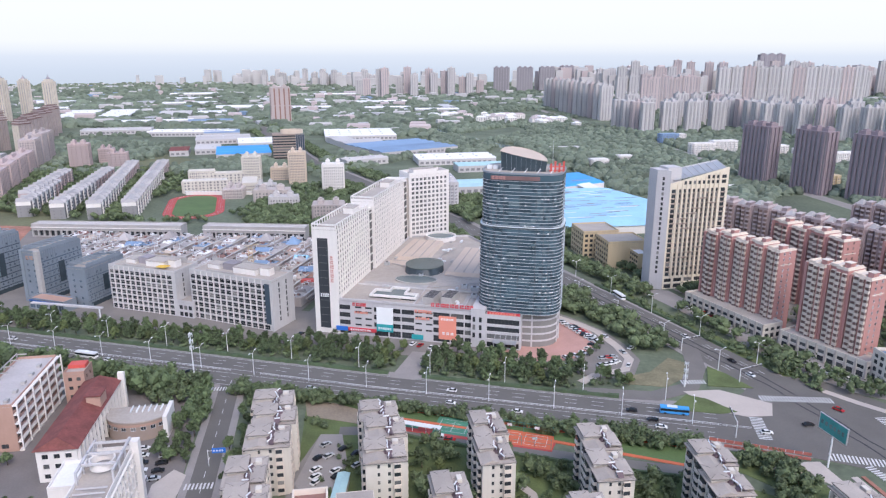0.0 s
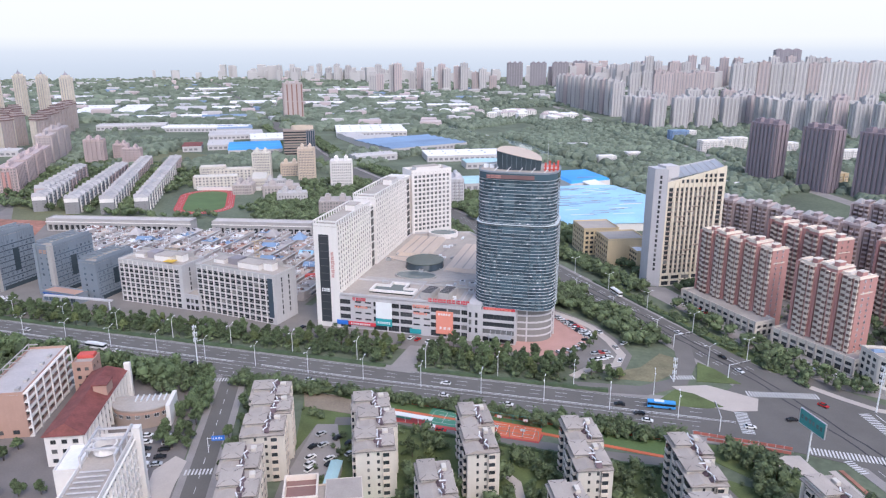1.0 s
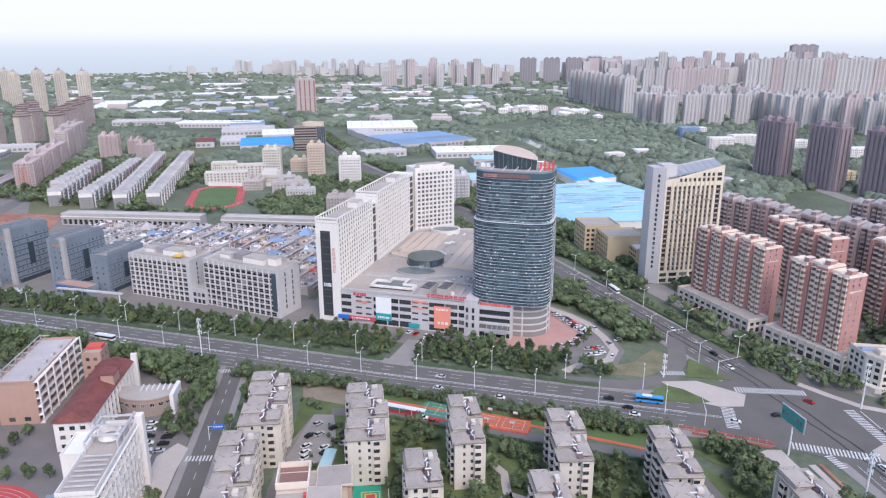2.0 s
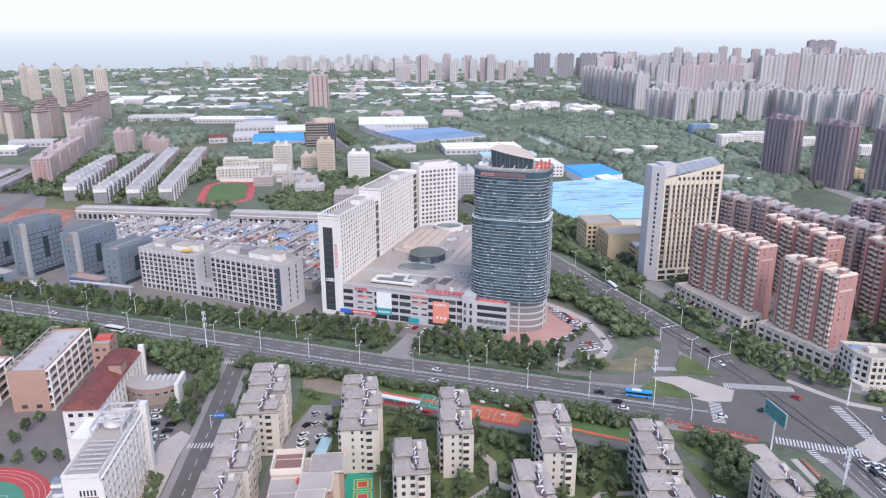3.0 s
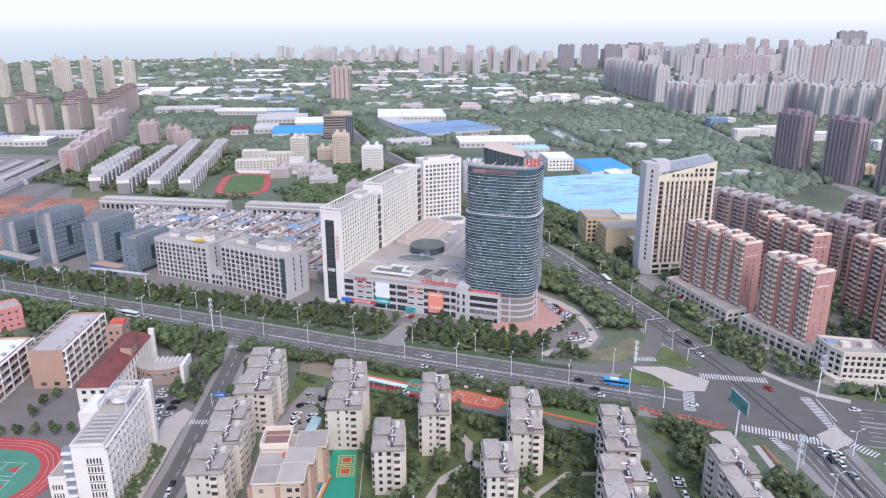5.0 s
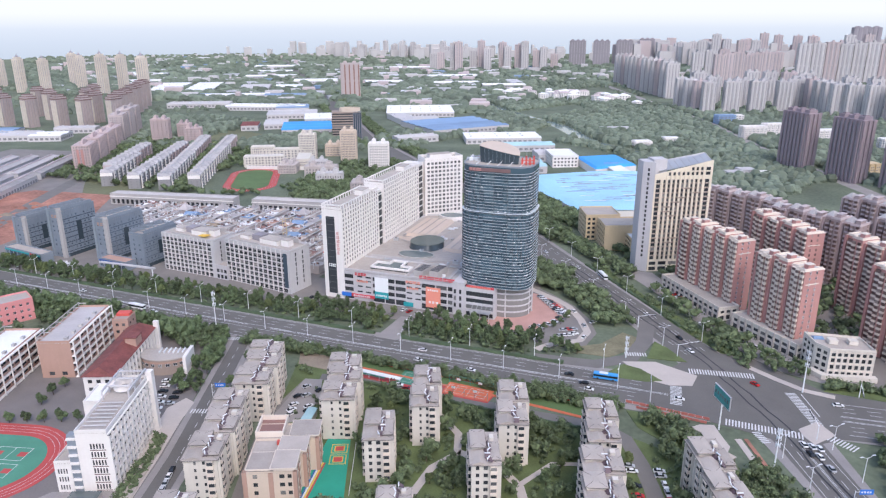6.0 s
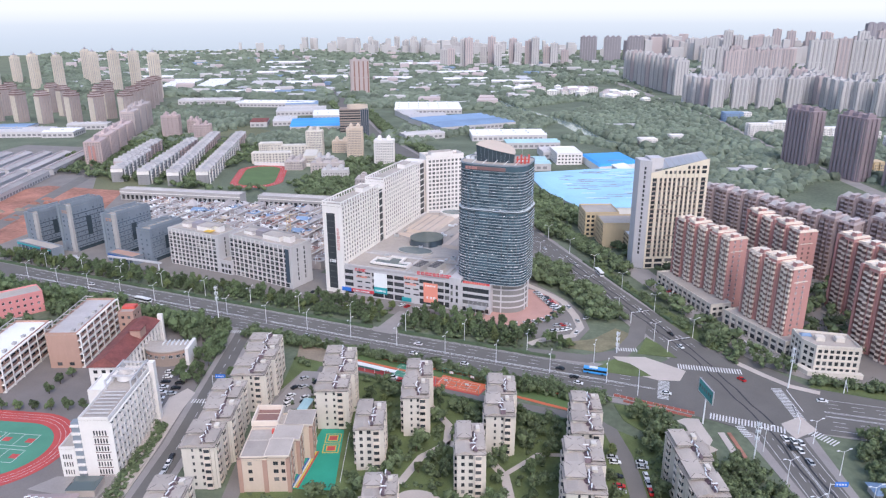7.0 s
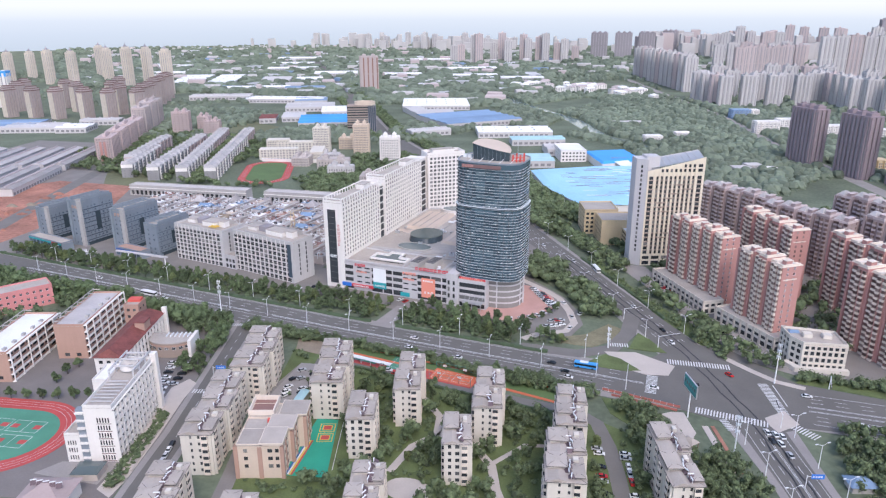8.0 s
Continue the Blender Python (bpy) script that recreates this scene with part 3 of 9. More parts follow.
for x, y, w, d in ((-31, 236.8, 4.2, 3.6), (-20.5, 236.4, 4.2, 3.6), (-78, 237.4, 4.5, 2.0), (-53, 239.5, 5.5, 4.5)):
    court_lines(x, y, COURT_ROT, w, d, "white painted lines of a small ball court")
for x, y in ((-36, 242), (-25.7, 241.5), (-14.4, 241), (-35.8, 232.4), (-25.4, 231.9), (-14.4, 231.4), (-60, 246), (-46, 245.2)):
    fp = thing("court_post", "thin green fence post of the ball courts", "fence post", x, y, group="court posts")
    part("post", MB().tube((0, 0, 0.2), (0, 0, 4.2), 0.09, 0.09, 6), "green_board", fp)
for y0, y1, zz in ((242, 241, 4.1), (232.4, 231.4, 4.1), (232.4, 231.4, 2.2), (242, 241, 2.2)):
    fr_ = thing("court_fence_rail", "thin green rail of the ball court fence", "fence rail")
    part("rail", MB().tube((-36, y0, zz), (-14.4, y1, zz), 0.06, 0.06, 5), "green_board", fr_)
for x, y, r in ((-31, 240.6, 0), (-20.5, 240.2, 0), (-31, 233.0, 180), (-20.5, 232.6, 180)):
    hp = thing("basketball_stand", "dark basketball stand with a white backboard", "basketball stand", x, y, r, group="basketball stands")
    part("post", MB().tube((0, 0.9, 0.2), (0, 0.2, 3.2), 0.1, 0.08, 6), "dark_trim", hp)
    part("backboard", MB().box(-0.9, -0.06, 2.7, 0.9, 0.02, 3.8), "white_metal", hp)
    part("hoop", MB().tube((0, -0.1, 2.95), (0, -0.5, 2.95), 0.16, 0.16, 8), "red_frame", hp)

# running tracks
def track(name, cx, cy, half, r, rot, label, inner, z=0.2):
    def stadium(rr):
        pts = oval(half, 0, rr, rr, 24, t0=-90, t1=90) + oval(-half, 0, rr, rr, 24, t0=90, t1=270)
        c, s = math.cos(radians(rot)), math.sin(radians(rot))
        return [(cx + x * c - y * s, cy + x * s + y * c) for x, y in pts]
    sheet(name, [stadium(r)], z, "court_red", label, "running track")
    sheet("sports_field", [stadium(r - 8)], z + 0.03, inner, "sports field inside the running track", "sports field")
    for k in (1.8, 3.6, 5.4):
        mb = MB()
        ring_wall(stadium(r - k), z, z + 0.012, 0.11, mb)
        tagged(new("track_line", mb.mesh("track_line", "paint_white")), "white lane line of the running track", "lane line", kind="structure")


track("running_track", -215, 113, 38, 27, 14, "red rubber running track of the school", "court_green")
for bx, by in ((-177, 129.5), (-173.5, 119.5), (-192, 126), (-188, 115), (-206, 122), (-202, 110)):
    bc = thing("ball_court", "white-lined basketball court with a red key", "sports court", bx, by, 14, kind="structure", group="ball courts")
    for x0, y0, x1, y1 in ((-7, -4.2, 7, -4.0), (-7, 4.0, 7, 4.2), (-7, -4.0, -6.8, 4.0), (6.8, -4.0, 7, 4.0), (-0.1, -4.0, 0.1, 4.0)):
        part("line", MB().box(x0, y0, 0.23, x1, y1, 0.245), "paint_white", bc)
    for x0, x1 in ((-6.75, -3.4), (3.4, 6.75)):
        part("key", MB().box(x0, -1.4, 0.23, x1, 1.4, 0.243), "court_red", bc)
track("running_track", -385, 588, 30, 27, 119, "red rubber running track", "field_green")
tw_ = thing("stadium_wall", "long white wall behind the running track", "wall", -392, 642, 14)
part("wall", MB().box(-34, -0.4, 0, 34, 0.4, 3.4), "white_wall", tw_)
part("coping", MB().box(-34.3, -0.7, 3.4, 34.3, 0.7, 3.8), "white_metal", tw_)

# road paint
def dashes(name, line, off, w, dash, gap, z, s0=0, s1=1e9):
    pts = [Vector(p) for p in line]
    run, mb = 0.0, MB()
    for p, q in zip(pts, pts[1:]):
        d = (q - p).normalized()
        nrm = Vector((-d.y, d.x))
        length = (q - p).length
        s = 0.0
        while s < length:
            e = min(s + dash, length)
            if s0 <= run + s <= s1:
                a, b = p + d * s + nrm * off, p + d * e + nrm * off
                h = nrm * w / 2
                mb.quad([(*(a - h), z), (*(b - h), z), (*(b + h), z), (*(a + h), z)])
            s += dash + gap
        run += length
    return tagged(new(name, mb.mesh(name, "paint_white")), "white painted lane lines", "lane line", kind="stuff")


for o in (-9.2, -5.8, 5.8, 9.2):
    dashes("lane_line", MAIN[2:5] , o, 0.22, 5, 6, 0.196)
    dashes("lane_line", MAIN[5:7], o, 0.22, 5, 6, 0.196)
for o in (-12.6, -2.0, 2.0, 12.6):
    dashes("lane_line", MAIN[2:5], o, 0.2, 20, 0.01, 0.196)
for o in (-8.6, -5.2, 5.2, 8.6):
    dashes("lane_line", EAST[3:8], o * 0.66, 0.22, 5, 6, 0.216)
    dashes("lane_line", EAST[8:11], o * 0.42, 0.22, 5, 4, 0.216)
for o in (-6.9, -0.25, 0.35, 6.9):
    dashes("lane_line", EAST[8:11], o, 0.2, 20, 0.01, 0.216)
dashes("lane_line", [(116, 286), (121.5, 268)], 0, 0.4, 30, 0.01, 0.248)
for o in (-9.4, -6.0, 6.0, 9.4):
    dashes("lane_line", [(132, 269.3), (230, 277.6)], o, 0.22, 5, 5, 0.248)
for o in (-12.8, -2.2, -1.5, 1.5, 2.2, 12.8):
    dashes("lane_line", [(130, 269.2), (230, 277.6)], o, 0.24, 20, 0.01, 0.248)
dashes("lane_line", SIDE, 0, 0.2, 4, 5, 0.205)
for o in (-2.2, 2.2):
    mb = MB()
    line = []
    for p, q in zip(EAST[5:10], EAST[6:11]):
        n = max(2, int((Vector(q) - Vector(p)).length / 7))
        for k in range(n):
            u = k / n
            wob = 0.5 * math.sin(len(line) * 1.9 + o)
            line.append((p[0] + (q[0] - p[0]) * u + (o + wob) * 0.85, p[1] + (q[1] - p[1]) * u + (o + wob) * 0.5))
    for a, b in zip(line, line[1:]):
        for seg in strip([a, b], 0.75):
            mb.prism(seg, 0.2, 0.245)
    tagged(new("tar_seam", mb.mesh("tar_seam", "tar")), "dark uneven tar seam along the middle of the avenue", "tar seam", kind="structure")


def crosswalk(x0, y0, x1, y1, depth, z=0.25, step=1.25):
    a, b = Vector((x0, y0)), Vector((x1, y1))
    d = (b - a).normalized()
    rot = math.degrees(math.atan2(d.y, d.x))
    cw = thing("crosswalk", "white striped pedestrian crossing", "crosswalk", x0, y0, rot, kind="structure")
    me = MB().box(0, -depth / 2, z, 0.6, depth / 2, z + 0.012).mesh("stripe", "paint_white")
    for k in range(int((b - a).length / step)):
        part("stripe", me, None, cw, m=pose(k * step, 0, 0))


crosswalk(84, 250, 114, 249, 5)
crosswalk(63, 274, 64, 256, 5)
crosswalk(68, 292, 98, 297, 5)
crosswalk(120, 260, 111, 287, 4.5)
crosswalk(-162, 246, -152, 249, 3.5)
crosswalk(-132, 179.5, -122, 183, 3.5)
crosswalk(37, 300, 48, 303, 4)
crosswalk(121, 253, 133, 245, 5)
crosswalk(95.5, 246, 99.5, 238, 3.5)

# ---- mall, tower, slabs ----
mall = thing("shopping_mall", "pale grey shopping mall with banners and flat roof", "shopping mall", 0, 0)
MALL = [(-133, 318.5), (-37, 318.5), (-37, 345), (-35, 385), (-66, 430), (-92, 462), (-131, 450)]
bays = []
for k, (x0, x1) in enumerate(((2, 8.5), (22, 30), (30.6, 37), (37.6, 44.5), (55, 64), (64.6, 71.5), (72.1, 76.5))):
    bays.append((x0 * 0.945, x1 * 0.945))


def mall_style(i, j):
    return STYLE["shop"]


mall_rows = [(0.6, 4.0)] + [(5.4 + 4.1 * k, 8.0 + 4.1 * k) for k in range(3)]
mb = MB()
side(mb, (-133, 318.5), (-61, 318.5), 0, 18.5, bays, mall_rows, mall, mall_style, 0.6)
for i in range(1, len(MALL)):
    side(mb, MALL[i], MALL[(i + 1) % len(MALL)], 0, 18.5, even((Vector(MALL[(i + 1) % len(MALL)]) - Vector(MALL[i])).length, 5, 4.5) if i < 5 else (), mall_rows[1:] if i < 5 else (), mall, "shop", 0.5, joined=True)
part("wall", mb, "grey_wall", mall)
mb = MB()
mb.prism([(-133, 318.5), (-61, 318.5), (-61, 345), (-35, 345)] + MALL[3:], 18.2, 18.5)
part("roof", mb, "roof_deck", mall)
mb = MB()
ring_wall([(-133, 318.5), (-61, 318.5), (-61, 345), (-38, 345)] + MALL[3:], 18.5, 19.8, 0.4, mb)
part("parapet", mb, "grey_wall", mall)
# small slit windows in the two solid piers
for px in (-120.5, -115.0, -88.5, -83.0):
    for z in (5.6, 9.0, 12.6, 15.0):
        part("window", window_mesh(3.4, 0.9, STYLE["dark"]), None, mall, m=pose(px, 318.42, z))
# narrow pier with six upright windows
mb = MB().box(-61.5, 317.4, 0, -54.5, 318.46, 20.2).box(-61.5, 318.46, 18.6, -54.5, 340, 20.2)
pier = part("corner_pier", mb, "grey_wall", mall)
for px in (-60, -56.8):
    for z in (5.2, 9.4, 13.4):
        part("window", window_mesh(1.3, 2.6, STYLE["dark"]), None, pier, m=pose(px, 317.36, z))
# east section with long dark ribbon windows
mb = MB()
ribbon = [(0.8, 16.8)]
side(mb, (-54.5, 318.0), (-36.9, 318.0), 0, 17.4, ribbon, [(0.6, 3.4), (5.0, 7.6), (8.9, 11.4), (12.7, 15.6)], mall, lambda i, j: ("dark_trim", "glass", 9, 1), 0.7)
side(mb, (-36.9, 318.0), (-36.9, 330), 0, 17.4, (), (), mall)
side(mb, (-54.5, 330), (-54.5, 318.0), 0, 17.4, (), (), mall)
mb.box(-54.5, 318.0, 17.4, -36.9, 345, 17.7)
part("east_wing", mb, "grey_wall", mall)
mb = MB()
mb.box(-50, 313.5, 4.6, -38.5, 318, 4.9)
for k in range(5):
    mb.box(-49.5 + k * 2.7, 313.6, 4.9, -49.2 + k * 2.7, 317.95, 5.15)
    mb.tube((-49.35 + k * 2.7, 313.8, 5.1), (-49.35 + k * 2.7, 317.9, 8.0), 0.09, 0.09, 5)
for x in (-49.6, -44.2, -38.9):
    mb.tube((x, 314, 0.1), (x, 314, 4.6), 0.2, 0.2, 8)
part("entrance_canopy", mb, "steel", mall, "grey steel and glass entrance canopy")
# red band under the tower
part("sign_band", MB().box(-53.5, 318.3, 17.75, -37.5, 318.7, 19.0), "red_sign", mall, "red lettered band under the tower")
# rounded glass base under the tower
mb = MB()
base_oval = oval(-38.5, 337.5, 18.0, 14.0, 36, 2.6)
for k in range(5):
    z = 0.3 + k * 3.6
    mb.prism(oval(-38.5, 337.5, 18.25, 14.25, 36, 2.6), z + 2.75, z + 3.6)
part("round_base_band", mb, "grey_wall", mall)
part("round_base_glass", MB().prism(base_oval, 0.2, 18.3), "glass", mall)
for t in range(-70, 60, 18):
    x, y = -38.5 + 18.3 * math.cos(radians(t)), 337.5 + 14.3 * math.sin(radians(t))
    part("round_base_column", MB().tube((x, y, 0.2), (x, y, 18), 0.45, 0.45, 8), "grey_wall", mall)
# banners and signs on the front
part("banner", MB().box(-110.6, 317.9, 6.2, -101.8, 318.1, 16.6), "white_banner", mall, "tall white advertising banner")
part("banner_foot", MB().box(-110.6, 317.8, 3.6, -101.8, 318.12, 7.6), "teal_sign", mall, "teal lower part of the banner")
part("banner", MB().box(-78.0, 317.9, 2.4, -69.0, 318.1, 14.8), "coral_banner", mall, "tall coral red advertising banner")
part("sign_band", MB().box(-126, 317.6, 2.6, -110.8, 318.2, 4.4), "red_sign", mall, "red shop sign band")
part("sign_band", MB().box(-132.6, 317.5, 2.4, -126.4, 318.2, 4.6), "blue_sign", mall, "dark blue shop sign")
part("sign_band", MB().box(-92, 317.6, 1.2, -86, 318.2, 3.6), "teal_sign", mall, "teal shop sign")


def bars(parent, x, y, z, n, w, h, gap, material, label="", rx=0, upright=False):
    """Unreadable lettering as plain bars of its size."""
    for k in range(n):
        ww = w * (0.8 + 0.35 * ((k * 7) % 5) / 5)
        mb = MB()
        mb.box(0, -0.06, 0, ww * 0.3, 0.06, h).box(ww * 0.42, -0.06, h * 0.55, ww, 0.06, h).box(ww * 0.42, -0.06, 0, ww, 0.06, h * 0.36)
        part("sign_letter", mb, material, parent, label, m=pose(x, y, z - k * (h + gap)) if upright else pose(x + k * (w + gap), y, z))


bars(mall, -82.0, 318.3, 19.2, 9, 2.0, 2.0, 0.45, "red_sign")
bars(mall, -123.5, 318.2, 16.2, 4, 1.6, 1.7, 0.35, "red_sign")
bars(mall, -122.5, 318.1, 12.2, 5, 1.2, 1.1, 0.3, "coral_banner")
bars(mall, -90.5, 318.2, 15.4, 5, 1.5, 1.5, 0.3, "coral_banner")
bars(mall, -90.0, 318.1, 11.8, 5, 1.2, 1.2, 0.3, "coral_banner")
bars(mall, -76.8, 317.82, 12.6, 5, 1.0, 1.0, 0.35, "white_banner")
bars(mall, -76.0, 317.82, 5.0, 3, 1.3, 1.3, 0.8, "white_banner")
bars(mall, -109.6, 317.72, 4.8, 6, 0.9, 1.1, 0.3, "white_banner")
bars(mall, -124.6, 317.5, 3.0, 9, 0.9, 0.9, 0.35, "white_banner")
bars(mall, -52.5, 318.2, 17.9, 10, 1.0, 0.9, 0.35, "coral_banner")
# roof of the mall: skylights, plant, sand-coloured vaults
sk = thing("roof_skylight", "pale green T-shaped glass skylight with a white rim", "skylight", 0, 0, z=0)
T = [(-117, 326), (-92, 326), (-92, 333), (-99, 333), (-99, 341), (-109, 341), (-109, 336), (-117, 336)]
mb = MB()
ring_wall(T, 18.5, 20.4, 1.0, mb)
part("rim", mb, "white_wall", sk)
part("pane", MB().prism(T, 18.55, 19.2), "skylight_glass", sk)
atrium = thing("oval_atrium", "dark oval glass atrium on the mall roof", "skylight")
part("lower_glass", MB().prism(oval(-101, 359, 11.5, 7, 32), 18.5, 19.1), "skylight_glass", atrium)
mb = MB()
lo, hi = oval(-101.5, 379, 11.4, 12.4, 36), oval(-101.5, 380, 10.8, 11.6, 36)
mb.prism(lo, 18.5, 22.0, 0, [(x, y) for x, y in hi])
part("drum", mb, "crown_glass", atrium, "black glass side of the drum")
part("lid", MB().prism(oval(-101.5, 380, 11.2, 12.0, 36), 22.0, 22.35), "pool_glass", atrium, "dark green glass lid")
mb = MB()
ring_wall(oval(-101, 359, 12.1, 7.6, 32), 18.5, 19.5, 0.5, mb)
part("basin_rim", mb, "concrete", atrium)
ringt = thing("round_tank", "round white-rimmed rooftop pool of glass", "skylight")
mb = MB()
ring_wall(oval(-109, 451, 10.5, 9.5, 36), 18.5, 21.5, 0.9, mb)
part("rim", mb, "white_wall", ringt)
part("pane", MB().prism(oval(-109, 451, 9.8, 8.8, 36), 18.5, 20.3), "skylight_glass", ringt)
vault = thing("roof_vault", "sand-coloured low hall roof with ridges", "roof")
for x0, x1, y0, y1 in ((-126, -104, 396, 440), (-88, -66, 372, 428)):
    mb = MB()
    mb.prism(rect(x0, y0, x1, y1), 18.5, 20.6, 0, rect(x0 + 1, y0 + 1, x1 - 1, y1 - 1))
    vv = part("hall_roof", mb, "roof_sand", vault)
    for k in range(1, 4):
        x = x0 + (x1 - x0) * k / 4
        part("ridge", MB().box(x - 0.3, y0 + 1.5, 20.6, x + 0.3, y1 - 1.5, 20.95), "roof_deck", vv)
for k, (x, y) in enumerate(((-84, 329), (-75, 331))):
    hs = thing("cooling_housing", "grey louvred plant housing on the mall roof", "plant housing", x, y, -8)
    part("casing", MB().box(-3, -6, 18.5, 3, 6, 22), "concrete", hs)
    for j in range(5):
        part("louvre", MB().box(-2.6, -5.6 + j * 2.3, 21.9, 2.6, -4.2 + j * 2.3, 22.25), "dark_trim", hs)
for x, y, w in ((-66, 350, 4), (-72, 352, 3), (-100, 366, 2.5), (-64, 338, 3), (-126, 384, 3)):
    ac = thing("air_handler", "small grey rooftop air handling unit", "roof unit", x, y, 5, group="roof units")
    part("casing", MB().box(-w / 2, -w / 3, 18.5, w / 2, w / 3, 20.4), "steel", ac)
    part("fan", MB().prism(oval(0, 0, w / 4, w / 4, 12), 20.4, 20.7), "dark_trim", ac)
for x0, y0, x1, y1 in ((-128, 344, -92, 352), (-90, 320.5, -86, 341), (-68, 322, -63.5, 340), (-128, 386, -108, 394), (-60, 350, -45, 372)):
    wp = thing("roof_patch", "paler worn patch of roof paving on the mall", "roof paving")
    part("paving", MB().box(x0, y0, 18.503, x1, y1, 18.56), "roof_sand" if y0 > 345 else "concrete", wp)
for x0, y0, x1, y1 in ((-130, 345, -62, 345.4), (-92, 319.6, -91.6, 344), (-66, 319.6, -65.6, 350)):
    up_ = thing("roof_upstand", "low concrete upstand across the mall roof", "parapet")
    part("upstand", MB().box(x0, y0, 18.5, x1, y1, 19.2), "grey_wall", up_)
random.seed(91)
for k in range(26):
    x, y = random.uniform(-128, -64), random.uniform(322, 350) if k % 2 else random.uniform(380, 446)
    if 30 < y - 318 < 72 and x < -90 or -118 < x < -72 and y < 344 or y > 440 and x < -95:
        continue
    bx = thing("roof_box", "small grey metal box on the mall roof", "roof unit", x, y, random.choice([0, 5, 90]), group="roof boxes", z=18.5 if y < 370 else 20.6)
    w_ = random.uniform(0.8, 2.2)
    part("casing", MB().box(-w_, -0.6, 0, w_, 0.6, random.uniform(0.6, 1.4)), random.choice(["steel", "concrete", "white_metal"]), bx)
for x0, y0, x1, y1 in ((-130, 346, -96, 346), (-90, 348, -64, 362), (-128, 388, -70, 366), (-100, 372, -97, 440)):
    dc = thing("roof_pipe", "long grey service pipe across the mall roof", "pipe")
    part("pipe", MB().tube((x0, y0, 19.0), (x1, y1, 19.0), 0.22, 0.22, 6), "concrete", dc)
part("walkway", MB().box(-63, 345, 18.6, -61.2, 372, 20.2).box(-88, 343.5, 18.6, -63, 345, 19.6), "concrete", mall)

# glass tower
tower = thing("glass_tower", "tall dark glass office tower with rounded corners", "office tower", -39.5, 336.5, 0)
Z0, Z1, ZM = 18.4, 86.5, 61.5
lowp = lambda r: oval(0, 0, 20.2 + r, 16.2 + r, 72, 3.8)
upp = lambda r: oval(0, 0, 19.3 + r, 15.4 + r, 72, 3.8)
storeys = 21
step = (Z1 - Z0) / storeys
random.seed(7)
for k in range(storeys):
    z = Z0 + k * step
    prof = lowp if z < ZM - 1 else upp
    fb = MB().prism(prof(0.20), z - 0.075, z + 0.075)
    part("floor_fin", fb, "fin_metal", tower)
    mb = MB().prism(prof(0.17), z + step * 0.5 - 0.065, z + step * 0.5 + 0.065)
    part("glazing_bar", mb, "fin_metal", tower)
glass_rest = MB()
for k in range(storeys):
    z = Z0 + k * step
    prof = (lowp if z < ZM - 1 else upp)(0)
    n = len(prof)
    for i in range(0, n):
        a, b = Vector(prof[i]), Vector(prof[(i + 1) % n])
        for h0, h1 in ((z, z + step * 0.5), (z + step * 0.5, z + step)):
            o = Vector((b.y - a.y, a.x - b.x)).normalized()
            lean = [o * random.uniform(-0.035, 0.035) for _ in range(4)]
            glass_rest.quad([(*(a + lean[0]), h0), (*(b + lean[1]), h0), (*(b + lean[2]), h1), (*(a + lean[3]), h1)])
glass_rest.prism(upp(-0.2), Z1 - 0.3, Z1)
skin = part("curtain_wall", glass_rest, "tower_glass", tower, "dark blue-green glass skin")
mull = MB()
for prof, za, zb in ((lowp(0.12), Z0, ZM), (upp(0.12), ZM, Z1)):
    for i in range(0, len(prof), 2):
        x, y = prof[i]
        mull.tube((x, y, za), (x, y, zb), 0.10, 0.10, 4)
tagged(part("mullions", mull, "dark_trim", tower), kind="stuff")
part("ring_band", MB().prism(lowp(0.22), ZM - 0.12, ZM + 0.14), "fin_metal", tower, "thin metal ring at two thirds height")
part("top_band", MB().prism(upp(0.22), Z1 - 2.9, Z1 - 0.2), "tower_glass", tower)
mb = MB()
ring_wall(upp(0.3), Z1, Z1 + 0.8, 0.5, mb)
part("parapet", mb, "slate_wall", tower)
part("roof", MB().prism(upp(-0.2), Z1, Z1 + 0.3), "roof_deck", tower)
part("sign_band", MB().box(-14, -15.95, Z1 - 2.6, 9, -15.6, Z1 - 0.7), "faded_red", tower, "faded red lettering band under the roof")
bars(tower, -13.4, -16.0, Z1 - 2.4, 4, 1.4, 1.5, 0.3, "brick_red")
lit = MB().box(-0.36, -0.12, 0, 0.36, 0.02, 0.55).mesh("vent_pane", "white_banner")
for k in range(124):
    j = random.choice([1, 2, 2, 3, 3, 4, 4, 5, 5, 6, 7, 8, 10, 12, 13, 14, 16, 17, 18, 19]) if k < 106 else k - 105
    z = Z0 + j * step + 1.5
    prof = (lowp if z < ZM else upp)(0.25)
    i = random.randrange(38, 71) if k < 106 else 68
    a, b = Vector(prof[i]), Vector(prof[(i + 1) % 72])
    if (b - a).length < 0.5:
        continue
    mid = (a + b) / 2
    part("vent_pane", lit, None, tower, m=pose(mid.x, mid.y, z, 0, 0, math.degrees(math.atan2(b.y - a.y, b.x - a.x))))
crown = MB()
front = lambda x: -6.0 - 1.3 * (1 - (x / 11) ** 2)
cp = [(-11 + 2.2 * k, front(-11 + 2.2 * k)) for k in range(11)]
cp += [(11 * math.cos(radians(t)) - 1.5 * math.sin(radians(t)), -6 + 14.5 * math.sin(radians(t)) ** 0.85) for t in range(15, 180, 15)]
slope = lambda x, y: Z1 + 9.4 - 0.19 * (x + 11) + 0.10 * (y + 7)
nn = len(cp)
for x, y in cp:
    crown.v.append((x * 0.96, y * 0.96, Z1 + 0.3))
for x, y in cp:
    crown.v.append((x, y, slope(x, y)))
